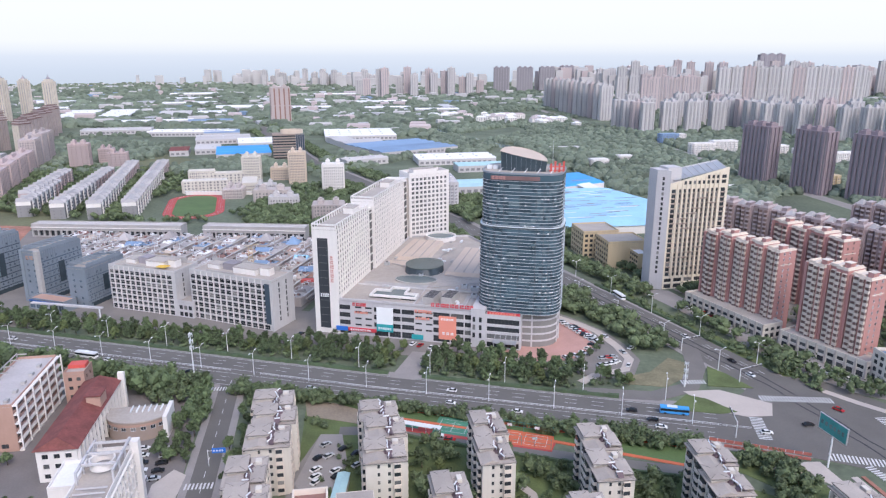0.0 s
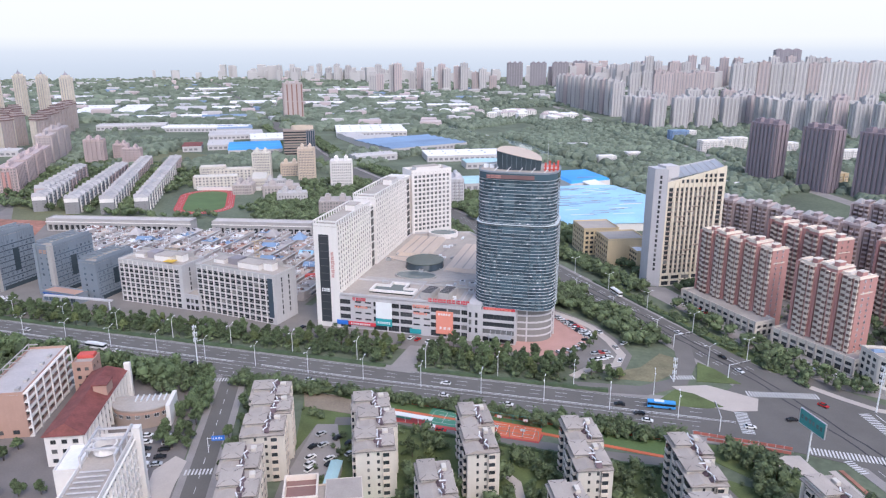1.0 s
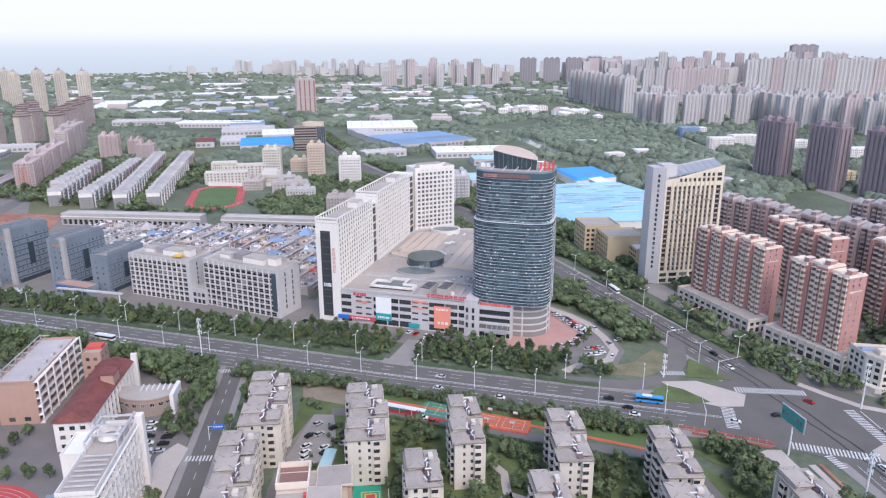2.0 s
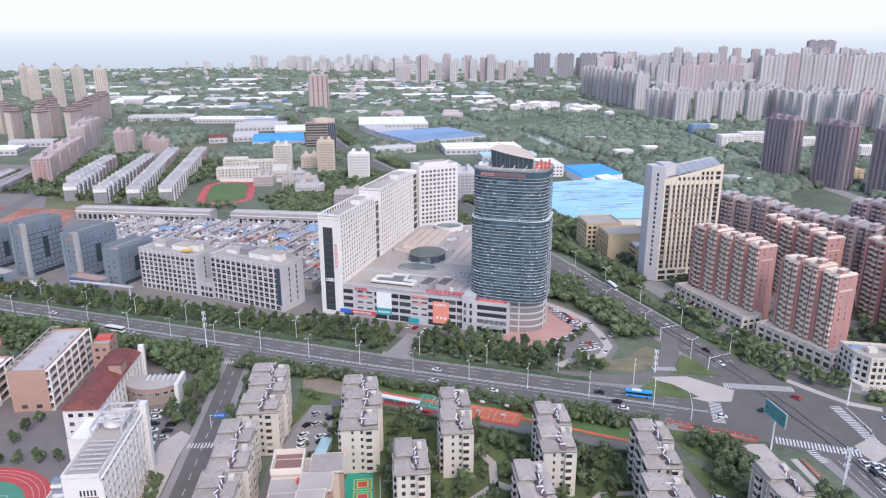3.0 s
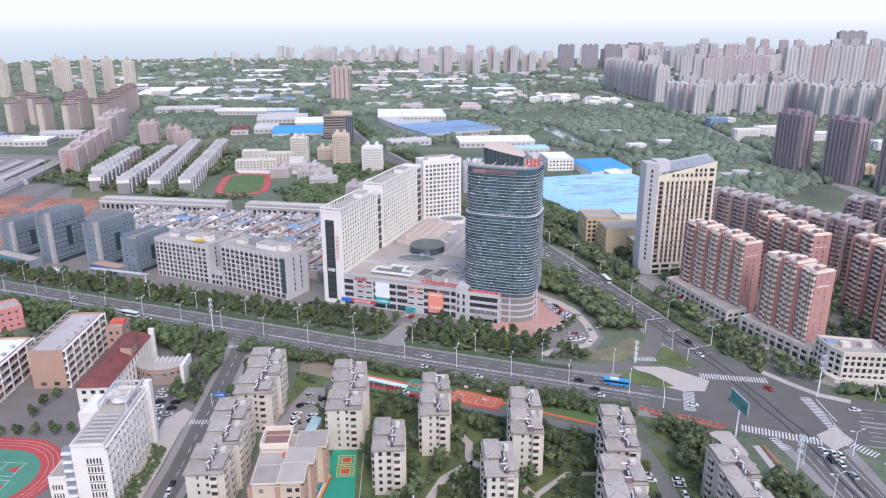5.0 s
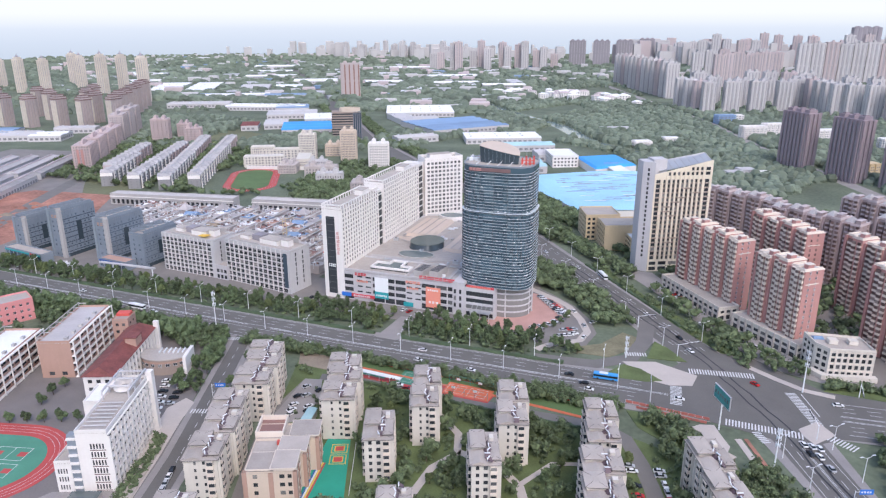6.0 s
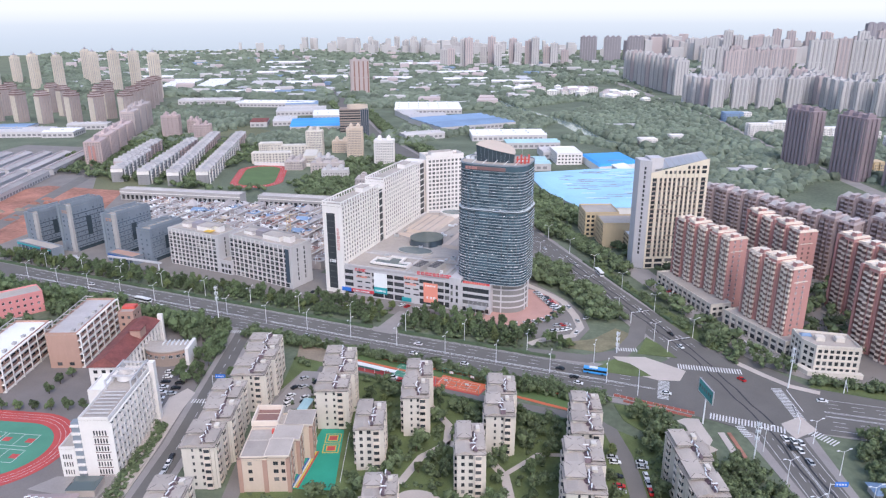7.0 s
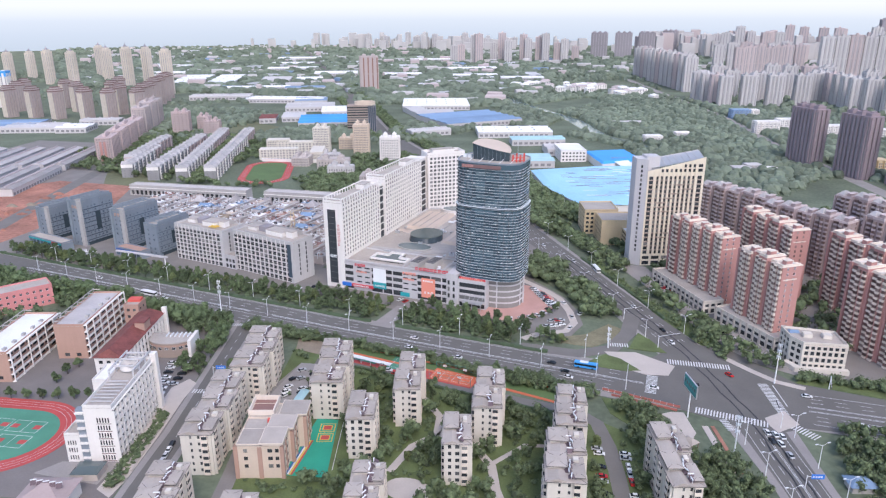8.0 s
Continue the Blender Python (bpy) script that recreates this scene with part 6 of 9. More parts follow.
def cream_flats(x, y, rot, w, length, nf, label, seed, wall="cream_wall"):
    """Flats with the gable on local -y; sections stagger sideways."""
    rng = random.Random(seed)
    t = thing("cream_apartment_block", label, "apartment block", x, y, rot, group="cream flats")
    fh = 2.85
    h = nf * fh + 0.7
    w -= 2.6
    length -= 1.2
    nsec = max(1, round(length / 15))
    east = x < 60
    rest = MB()
    sl = length / nsec
    for s in range(nsec):
        y0 = -length / 2 + s * sl
        sh = (0.9 if s % 2 else -0.5) if nsec > 1 else 0
        x0, x1 = -w / 2 + sh, w / 2 + sh
        hh = h + (0.6 if s % 2 else 0)
        if length > 26:
            gable = ([(w * 0.30, w * 0.30 + 0.8), (w * 0.56, w * 0.56 + 0.9)], floors(nf, 0.6, fh, 1.0, 1.3), "dark")
        else:
            gable = ([(w * 0.16, w * 0.16 + 1.2), (w * 0.44, w * 0.44 + 1.5)], floors(nf, 0.6, fh, 0.9, 1.5), "dark")
        flank = (even(sl, 5, 1.5, 1.4), floors(nf, 0.6, fh, 0.8, 1.6), "dark", None, True)
        last = s == nsec - 1
        body(t, rect(x0, y0, x1, y0 + sl), 0, hh, wall, [gable if s == 0 else None, flank, None, flank], 0, "mauve_roof", depth=0.12, deck=False)

        def flat(nm, a, b, c, d, z, par, rise=0.24):
            """A low hipped roof on a thin slab with a dark drip edge and dark ridges."""
            k = min(c - a, d - b) * 0.36
            ins = rect(a + k, b + k, c - k, d - k)
            r = part(nm, MB().box(a, b, z, c, d, z + 0.22).prism(rect(a + 0.004, b + 0.004, c - 0.004, d - 0.004), z + 0.221, z + 0.22 + rise, 0, ins), "mauve_roof", par)
            g = MB().box(a - 0.06, b - 0.06, z - 0.14, c + 0.06, d + 0.06, z - 0.004)
            for (px, py), (qx, qy) in zip(rect(a, b, c, d), ins):
                g.tube((px, py, z + 0.23), (qx, qy, z + 0.24 + rise), 0.06, 0.06, 4)
            part("dark_edging", g, "dark_trim", r, "dark drip edge and ridge lines")
            return r

        e = 0.7
        roof = flat("roof", x0 - e, y0 - (e if s == 0 else -0.1), x1 + e, y0 + sl + (e if last else -0.1), hh + 0.16, t)
        up = hh + 0.46
        part("attic_wall", MB().box(x0 + 0.5, y0 + sl * 0.45, up, x0 + w * 0.52, y0 + sl - 0.4, up + 1.3), wall, roof)
        flat("attic_roof", x0 - 0.1, y0 + sl * 0.40, x0 + w * 0.58, y0 + sl - 0.1, up + 1.3, t)
        part("attic_wall", MB().box(x0 + w * 0.70, y0 + sl * 0.12, up, x1 - 0.2, y0 + sl * 0.6, up + 0.75), wall, roof)
        flat("attic_roof", x0 + w * 0.66, y0 + sl * 0.06, x1 + 0.5, y0 + sl * 0.62, up + 0.75, t)
        # a folded, slightly pitched piece and a panel of collectors in the middle
        fx, fy = x0 + w * 0.34, y0 + sl * 0.2
        col = MB()
        for k in range(4):
            ca, cb = y0 + sl * (0.06 + 0.23 * k), y0 + sl * (0.20 + 0.23 * k)
            xm = x0 + w * (0.48 if k % 2 else 0.56)
            col.prism(rect(xm, ca, xm + w * 0.13, cb), up + 0.2, up + 1.1, 0, rect(xm + w * 0.10, ca, xm + w * 0.12, cb))
        part("collector", col, "solar", roof, "row of dark solar collectors along the roof")
        part("vent_box", MB().box(x0 + w * 0.75, y0 + sl * 0.72, up, x0 + w * 0.9, y0 + sl * 0.86, up + 1.2), wall, roof)
        # a low gablet over the end wall
        gx0, gx1 = x0 + w * 0.02, x0 + w * 0.6
        gm = (gx0 + gx1) / 2
        part("gablet", MB().prism(rect(gx0, y0 - 0.5, gx1, y0 + sl * 0.36), up, up + 0.9, 0, [(gm - 0.1, y0 - 0.4), (gm + 0.1, y0 - 0.4), (gm + 0.1, y0 + sl * 0.36), (gm - 0.1, y0 + sl * 0.36)]), "mauve_roof", roof)
        for k in range(rng.randint(4, 5)):
            part("solar_heater", SOLAR, None, t, m=pose(x0 + w * 0.62 + rng.uniform(-0.9, 0.5), y0 + 1.3 + k * 2.5, up + 0.35, 0, 0, rng.choice([90, 80, 0, 60, 110])))
        for f in range(nf):
            z = 0.6 + f * fh
            for fx, rz in ((x0, -90), (x1, 90)):
                for yy in (0.24, 0.74):
                    if (rz > 0) == east:
                        part("balcony", bay_mesh(2.7, "cream_trim", 1.1, "glass"), None, t, m=pose(fx, y0 + sl * yy, z, 0, 0, rz))
                    else:
                        sg = 1 if rz > 0 else -1
                        bay_quads(rest, 2.7, 1.1, lambda bx, by, bz: (fx - by * sg, y0 + sl * yy + bx * sg, z + bz))
            if s == 0:
                part("bay_window", bay_mesh(2.3, "cream_trim", 1.1, "glass"), None, t, m=pose(x0 + w * 0.80, y0, z, 0, 0, 0))
        for yy in (0.06, 0.42, 0.56, 0.94):
            for px in ((x1,) if east else (x0 - 0.9,)):
                part("pilaster", MB().box(px, y0 + sl * yy - 0.25, 0, px + 0.9, y0 + sl * yy + 0.25, hh - 0.1), wall, t)
    tagged(part("balcony_rest", rest, ["cream_trim", "glass"], t), kind="stuff")
    return t


FR = 22.5
for k, (x, y, w, ln, rr) in enumerate(((-69, 201, 15, 40, FR), (-33, 204.5, 12.5, 31, FR), (3.5, 204, 13, 31, 19), (38, 203, 13, 28, 17), (43.5, 169.5, 15, 30, 17),
                                       (79, 185, 12.5, 36, FR), (-38.5, 172, 12.5, 20, FR), (2.3, 171, 12, 20, 21), (-14, 128, 12.5, 24, FR),
                                       (-109, 200, 16, 40, FR), (-95, 153, 14, 48, FR), (-73, 95, 14, 42, FR), (-45, 100, 13, 22, FR))):
    cream_flats(x, y, rr, w, ln, 6, "six-storey cream flats with a grey-mauve roof and solar heaters", 100 + k)

kg = thing("kindergarten", "beige and orange four-storey kindergarten with stepped flat roofs", "school building", -68, 155, FR)
rows = floors(4, 0.4, 3.3, 0.9, 1.6)


def kg_block(x0, y0, x1, y1, front, tiers, slabs):
    """One stepped block: walls with windows south and east, roof slabs with a pale rim."""
    w, d = x1 - x0, y1 - y0
    body(kg, rect(x0, y0, x1, y1), 0, 13.4, "tan_wall", [([(3.2, 4.7), (12.2, 14.0), (15.0, 16.4)], rows[1:], "dark") if front else None, (even(d, tiers, 1.9), rows, "dark"), None,
                                                   (even(d, tiers, 1.9), rows, "dark", None, True)], 0.5, "roof_deck", depth=0.2)
    for q, (a, b, c, e) in enumerate(slabs):
        z = 14.3 + 0.9 * q + 0.45 * (x1 > 7)
        r = part("roof_slab", MB().box(a, b, z, c, e, z + 0.35), "mauve_roof", kg, "flat mauve roof slab")
        part("slab_wall", MB().box(a + 0.8, b + 0.8, 13.42, c - 0.8, e - 0.8, z - 0.004), "cream_trim", r)
        fm = MB().box(a - 0.2, b - 0.2, z - 0.2, c + 0.2, b - 0.004, z + 0.42).box(c + 0.004, b - 0.004, z - 0.2, c + 0.2, e + 0.2, z + 0.42)
        part("slab_edge", fm.box(a - 0.2, b - 0.004, z - 0.2, a - 0.004, e + 0.2, z + 0.42).box(a - 0.004, e + 0.004, z - 0.2, c + 0.004, e + 0.2, z + 0.42), "cream_trim", r)
    part("corner_pier", MB().box(x1 - 0.9, y0 - 0.45, 0, x1 + 0.45, y0 + 0.9, 13.9), "orange_wall", kg, "pinkish orange corner pier")
    part("corner_pier", MB().box(x1 + 0.003, (y0 + y1) / 2 - 0.4, 0, x1 + 0.4, (y0 + y1) / 2 + 0.4, 13.5), "orange_wall", kg, "pinkish orange pier")
    for k in range(4):
        part("sill_band", MB().box(x1 + 0.003, y0 + 0.95, 0.85 + 3.3 * k, x1 + 0.16, y1 - 0.05, 1.25 + 3.3 * k), "cream_trim", kg)


kg_block(-11.5, -17, 6.3, -6.9, True, 3, ((-10.6, -16.4, -2.6, -6.4), (-2.0, -17.4, 6.5, -6.7)))
kg_block(-11.5, -6.85, 8.1, 3.0, False, 3, ((-1.7, -6.6, 8.4, 3.1),))
kg_block(-11.5, 3.05, 11.2, 13.5, False, 3, ((0.9, 3.3, 11.6, 13.7),))
part("corner_pier", MB().box(-11.9, -17.4, 0, -10.4, -15.6, 13.9), "orange_wall", kg, "pinkish orange corner pier")
part("corner_pier", MB().box(-3.0, -17.4, 0, -1.4, -17.003, 13.5), "orange_wall", kg, "pinkish orange pier")
mb = MB()
ring_wall(rect(-12, 5, -1.6, 17), 13.42, 15.6, 0.55, mb)
part("roof_well", mb, "cream_trim", kg, "cream parapet round a roof well")
part("roof_floor", MB().box(-11.4, 5.6, 13.42, -2.2, 16.4, 13.75), "brick_dark", kg, "dark brown floor of the roof well")
part("roof_box", MB().box(-3.0, -0.5, 13.42, -1.9, 1.0, 14.9), "red_frame", kg, "small red roof box")

# ---- school ----
sw = thing("white_school_block", "white eight-storey school building with a gridded facade", "school building", -121, 126, FR)
rows8 = floors(7, 0.3, 3.3, 0.9, 1.8)
SLITS = [(4.6 + k * 1.05, 5.2 + k * 1.05) for k in range(5)]
body(sw, rect(-11, 0, 0, 40), 0, 24, "white_wall",
     [(SLITS, floors(7, 0.3, 3.3, 0.7, 2.1)[:6], "dark"), (even(40, 12, 2.7, 0.7), rows8, "school"), None, (even(40, 10, 2.2), rows8, "dark", None, True)], 1.2, "roof_deck", depth=0.15)
for k in range(6):
    part("red_band", MB().box(-6.6, -0.1, 0.42 + 3.3 * k, -1.0, -0.004, 0.72 + 3.3 * k), "faded_red", sw, "dull red band under the windows")
part("stair_strip", MB().box(-14.2, 0.3, 0, -11.01, 3, 23), "slate_wall", sw, "dark recessed stair strip")
for k in range(7):
    part("stair_landing", MB().box(-14.1, -0.6, 1.6 + k * 3.3, -11.1, 0.29, 2.3 + k * 3.3), "white_wall", sw)
body(sw, rect(-20, 0, -14.25, 26), 0, 12, "white_wall", [([(0.9 + 0.95 * k, 1.45 + 0.95 * k) for k in range(4)], floors(3, 0.3, 3.3, 0.7, 2.1), "dark"), None, None, (even(26, 8, 2), rows8[:3], "dark")], 1.0)
body(sw, rect(-20, 26.05, -11.05, 40), 0, 21, "white_wall", [None, None, None, (even(14, 4, 2), rows8[:6], "dark")], 0.8, "white_roof")
for k in range(13):
    yy = 0.2 + k * 39.4 / 12
    part("facade_post", MB().box(0.02, yy - 0.25, 0, 0.8, yy + 0.25, 22.5), "white_wall", sw)
for k in range(7):
    part("facade_beam", MB().box(0.02, 0.5, 3.05 + k * 3.3, 0.6, 39.4, 3.4 + k * 3.3), "white_wall", sw)
part("end_tower", MB().box(-0.6, 38.8, 0, 2.0, 41.5, 27), "white_wall", sw)
fr = MB()
for yy in (26, 32, 38):
    fr.box(-10.5, yy, 27.5, -0.3, yy + 0.5, 28.2)
for xx in (-10.6, -0.8):
    fr.box(xx, 22, 27.5, xx + 0.6, 40, 28.2)
    for yy in (22, 28, 34, 39.5):
        fr.box(xx, yy, 24, xx + 0.5, yy + 0.5, 27.5)
part("roof_pergola", fr, "grey_wall", sw)
mb = MB()
ring_wall(oval(-5.5, 30, 3.6, 3.6, 24), 25.0, 27.5, 0.4, mb)
part("roof_ring", mb, "white_wall", sw)
for k in range(7):
    part("roof_beam", MB().box(-9.5, 3 + k * 2.6, 24.9, -1.2, 3.25 + k * 2.6, 25.3), "grey_wall", sw)
part("entrance_steps", MB().box(1, -6, 0, 7, 34, 0.6), "pale_paving", sw)

sr = thing("red_roof_school", "white school wing under a dark red tiled roof", "school building", -185, 197, FR)
body(sr, rect(-6.5, -26, 6.5, 26), 0, 12.2, "white_wall", [(even(13, 3, 2), floors(3, 0.4, 3.7, 0.9, 1.8), "dark"), (even(52, 14, 2.4), floors(3, 0.4, 3.7, 0.8, 2.0), "dark"), None, (even(52, 14, 2.4), floors(3, 0.4, 3.7, 0.8, 2.0), "dark", None, True)], 0, deck=False, depth=0.4)
rb = MB().prism(rect(-7.4, -26.8, 7.4, 26.8), 12.2, 15.6, 0, rect(-0.2, -24, 0.2, 24))
part("roof", rb, "red_roof", sr, "dark red tiled roof")
part("roof_lantern", MB().box(1.5, 2, 12.8, 6.5, 9, 17.2), "orange_wall", sr)
part("lantern_roof", MB().box(1.0, 1.5, 17.2, 7.0, 9.5, 17.6), "red_roof", sr)
for k in range(14):
    part("column", MB().box(6.55, -25.6 + k * 3.9, 0, 7.6, -25.2 + k * 3.9, 12), "white_wall", sr)
part("end_wall", MB().box(6.0, 25.5, 0, 8.5, 27.2, 15.5), "white_wall", sr)


def school_wing(x, y, rot, w, ln, h, label, roof, wall="orange_wall"):
    t = thing("school_wing", label, "school building", x, y, rot)
    nf = int(h / 3.5)
    fl = floors(nf, 0.4, h / nf, 0.9, 1.9)
    body(t, rect(-w / 2, -ln / 2, w / 2, ln / 2), 0, h, wall, [(even(w, 2, 2.5), fl[:1], "dark"), (even(ln, 9, ln / 9 - 0.9), fl, "dark", None, True), None, (even(ln, 9, ln / 9 - 1), fl, "dark", None, True)], 1.0, roof, depth=0.4)
    for k in range(nf + 1):
        part("gallery", MB().box(w / 2 + 0.02, -ln / 2, k * h / nf, w / 2 + 1.3, ln / 2, k * h / nf + 0.45), "white_wall", t, "white open gallery")
    for k in range(7):
        yy = -ln / 2 + k * (ln - 0.5) / 6
        part("gallery_post", MB().box(w / 2 + 1.31, yy, 0, w / 2 + 1.8, yy + 0.5, h + 1.0), "white_wall", t)
    for k in range(5):
        yy = -ln / 2 + 3 + k * (ln - 6) / 5
        part("roof_unit", MB().box(w / 2 - 4, yy, h + 0.004, w / 2 - 2.6, yy + 2.2, h + 1.1), "concrete", t)
    fr = MB()
    for k in range(8):
        yy = -ln / 2 + 0.5 + k * (ln - 1.5) / 7
        fr.box(-w / 2, yy, h + 2.2, -w / 2 + 4, yy + 0.3, h + 2.6).box(-w / 2, yy, h, -w / 2 + 0.3, yy + 0.3, h + 2.2)
    fr.box(-w / 2, -ln / 2 + 0.5, h + 2.6, -w / 2 + 0.4, ln / 2 - 0.5, h + 2.9)
    part("roof_pergola", fr, "concrete", t)
    return t


school_wing(-219, 203, FR, 15, 44, 18, "orange school wing with white open galleries", "shop_roof")
school_wing(-234, 172, FR, 17, 46, 15, "orange-pink school wing with a bright white roof", "white_roof")
st = thing("school_stair_tower", "orange stair tower between the school wings", "school building", -207, 222, FR)
body(st, rect(-4, -5, 4, 5), 0, 16, "orange_wall", [(even(8, 2, 1.6), floors(4, 0.4, 3.8, 0.9, 1.6), "dark"), (even(10, 2, 1.6), floors(4, 0.4, 3.8, 0.9, 1.6), "dark")], 0.8)
part("roof_patch", MB().box(-3.5, 0, 16.2, 3, 4.5, 17.6), "red_frame", st)
cv = thing("curved_pavilion", "small curved brick pavilion with a white edge", "pavilion", -169.5, 208, FR)
arc = oval(0, 0, 11, 7.5, 24, t0=180, t1=360) + [(11, 5), (-11, 5)]
part("wall", MB().prism(arc, 0, 7.6), "tan_dark", cv)
part("brick_band", MB().prism([(x * 1.012, y * 1.012) for x, y in oval(0, 0, 11, 7.5, 24, t0=180, t1=360)], 5.95, 6.9), "orange_wall", cv)
part("roof", MB().prism([(x * 1.04, y * 1.04) for x, y in arc], 7.6, 8.1), "roof_deck", cv)
part("white_fin", MB().box(10.2, -6.5, 0, 11.8, 6.5, 9), "white_wall", cv)
for k in range(9):
    a = radians(195 + k * 18.5)
    part("window", window_mesh(1.8, 1.5, STYLE["plain"]), None, cv, m=pose(11.08 * math.cos(a), 7.58 * math.sin(a), 4.4, 0, 0, math.degrees(math.atan2(7.5 * math.cos(a), -11 * math.sin(a)))))
for k in range(6):
    part("roof_rib", MB().box(-3 + k * 2.2, 0, 8.1, -2.6 + k * 2.2, 5, 8.8), "white_metal", cv)
pk = thing("pink_building", "pink rendered school block with small windows", "school building", -315, 224, 62)
body(pk, rect(-8, -26, 22, -12), 0, 12, "pink_wall", [(even(30, 8, 1.4), floors(3, 0.5, 3.7, 1, 1.5), "plain"), (even(14, 4, 1.4), floors(3, 0.5, 3.7, 1, 1.5), "plain")], 0.9)
bk = thing("small_house", "low house with a mauve-red roof and solar heaters", "house", -124, 97, 22)
part("wall", MB().box(-8, -7, 0, 8, 7, 6), "white_wall", bk)
rb = MB()
hip(rb, -9, -8, 9, 8, 6, 3.6)
part("roof", rb, "mauve_wall", bk)
for k in range(5):
    part("solar_heater", SOLAR, None, bk, m=pose(-5 + 2.5 * k, 1.5 - 0.4 * k, 8.6, 0, 0, 20))
gh = thing("green_glass_house", "low green glass roofed pavilion", "greenhouse", -125.5, 115.5, FR)
part("wall", MB().box(-5, -4, 0, 5, 4, 3), "pale_paving", gh)
part("roof", MB().prism(rect(-5.3, -4.3, 5.3, 4.3), 3, 3.8, 0, rect(-4, -0.3, 4, 0.3)), "skylight_glass", gh)
ch = thing("court_shelter", "long white shelter roof beside the courts", "shelter", -76, 233, -4)
part("roof", MB().box(-9, -1.2, 3.2, 20, 1.4, 3.5), "white_metal", ch)
for k in range(6):
    part("post", MB().tube((-8 + k * 5.5, 0, 0.1), (-8 + k * 5.5, 0, 3.2), 0.12, 0.12, 6), "white_metal", ch)
rt = thing("red_canopy", "bright red canopy roof beside the street", "canopy", -121, 213, FR)
part("roof", MB().box(-2.5, -4.5, 4, 2.5, 4.5, 4.3), "red_frame", rt)
for px, py in ((-2.3, -4.3), (2.3, -4.3), (-2.3, 4.3), (2.3, 4.3)):
    part("post", MB().tube((px, py, 0.05), (px, py, 4), 0.1, 0.1, 6), "steel", rt)
ts = thing("teal_shed", "low shed with a pale teal metal roof", "shed", -79.6, 188.5, 12)
part("wall", MB().box(-1.9, -6.8, 0, 1.9, 6.8, 3.4), "cream_wall", ts)
part("roof", MB().prism(rect(-2.2, -7.2, 2.2, 7.2), 3.4, 3.9, 0, rect(-0.1, -7.1, 0.1, 7.1)), "teal_metal", ts)

# ---- far town ----
FAR = {}


def zigzag(p, q, n, out_by):
    """Outline of one facade with n projecting bays, from p to q."""
    p, q = Vector(p), Vector(q)
    u = (q - p) / n
    o = Vector((u.y, -u.x)).normalized() * out_by
    pts = []
    for k in range(n):
        a = p + u * k
        pts += [a, a + u * 0.14, a + u * 0.14 + o, a + u * 0.66 + o, a + u * 0.66]
    return [tuple(v) for v in pts]


def far_tower(x, y, w, d, h, rot, wall, label, group, ribs=4, cap=True, strip_mat=""):
    """A housing block with bays, recessed window strips and stair heads on a stepped roof."""
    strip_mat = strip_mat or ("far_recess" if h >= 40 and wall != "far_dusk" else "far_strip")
    key = (w, d, h, wall, ribs, cap, strip_mat)
    if key not in FAR:
        nd = max(1, round(ribs * d / w))
        corners = rect(-w / 2, -d / 2, w / 2, d / 2)
        counts = (ribs, nd, ribs, nd)
        out = []
        for i in range(4):
            out += zigzag(corners[i], corners[(i + 1) % 4], counts[i], 1.3)
        mb = MB().prism(out, 0, h)
        sb = MB()
        step = 3.0 if h < 40 else (h - 2) / 2
        for i in range(4):
            p, q = Vector(corners[i]), Vector(corners[(i + 1) % 4])
            u = (q - p) / counts[i]
            nrm = Vector((u.y, -u.x)).normalized()
            for k in range(counts[i]):
                for s0, s1, off in ((0.70, 0.97, 0.06), (0.30, 0.50, 1.36)):
                    a, b = p + u * (k + s0) + nrm * off, p + u * (k + s1) + nrm * off
                    if h >= 40 and off > 1:
                        continue
                    for f in range(int(h / step)):
                        z, tall = 1 + f * step, step * (0.96 if h >= 40 else 0.55)
                        sb.quad([(a.x, a.y, z), (b.x, b.y, z), (b.x, b.y, z + tall), (a.x, a.y, z + tall)])
        cb = MB().box(-w / 2 - 0.5, -d / 2 - 0.5, h, w / 2 + 0.5, d / 2 + 0.5, h + 0.9)
        if cap:
            for k in range(max(1, ribs // 2)):
                xc = -w / 2 + w * (k + 0.5) / max(1, ribs // 2)
                cb.box(xc - w * 0.10, -d * 0.32, h + 0.9, xc + w * 0.10, d * 0.28, h + 4.2)
                cb.box(xc - w * 0.05, -d * 0.15, h + 4.2, xc + w * 0.05, d * 0.15, h + 5.6)
        FAR[key] = (mb.mesh("wall", wall), sb.mesh("windows", strip_mat), cb.mesh("roof", wall))
    a, b, c = FAR[key]
    t = tagged(new("far_tower_block", a), label, "tower block", group)
    t.matrix_world = pose(x, y, 0, 0, 0, rot)
    tagged(part("window_rest", b, None, t), kind="stuff")
    part("roof", c, None, t)
    return t


def tower_line(x0, y0, x1, y1, n, w, d, h, rot, wall, label, group, ribs=4, uneven=0, cap=True):
    for k in range(n):
        u = k / max(1, n - 1)
        far_tower(x0 + (x1 - x0) * u, y0 + (y1 - y0) * u, w, d, h + uneven * (k % 3), rot, wall if k % 4 != 2 else ("far_rose" if wall == "far_pale" else wall), label, group, ribs, cap)


random.seed(5)
RG = "pale tower blocks of the far eastern town"
LP = "pale beige housing tower far across the plain"
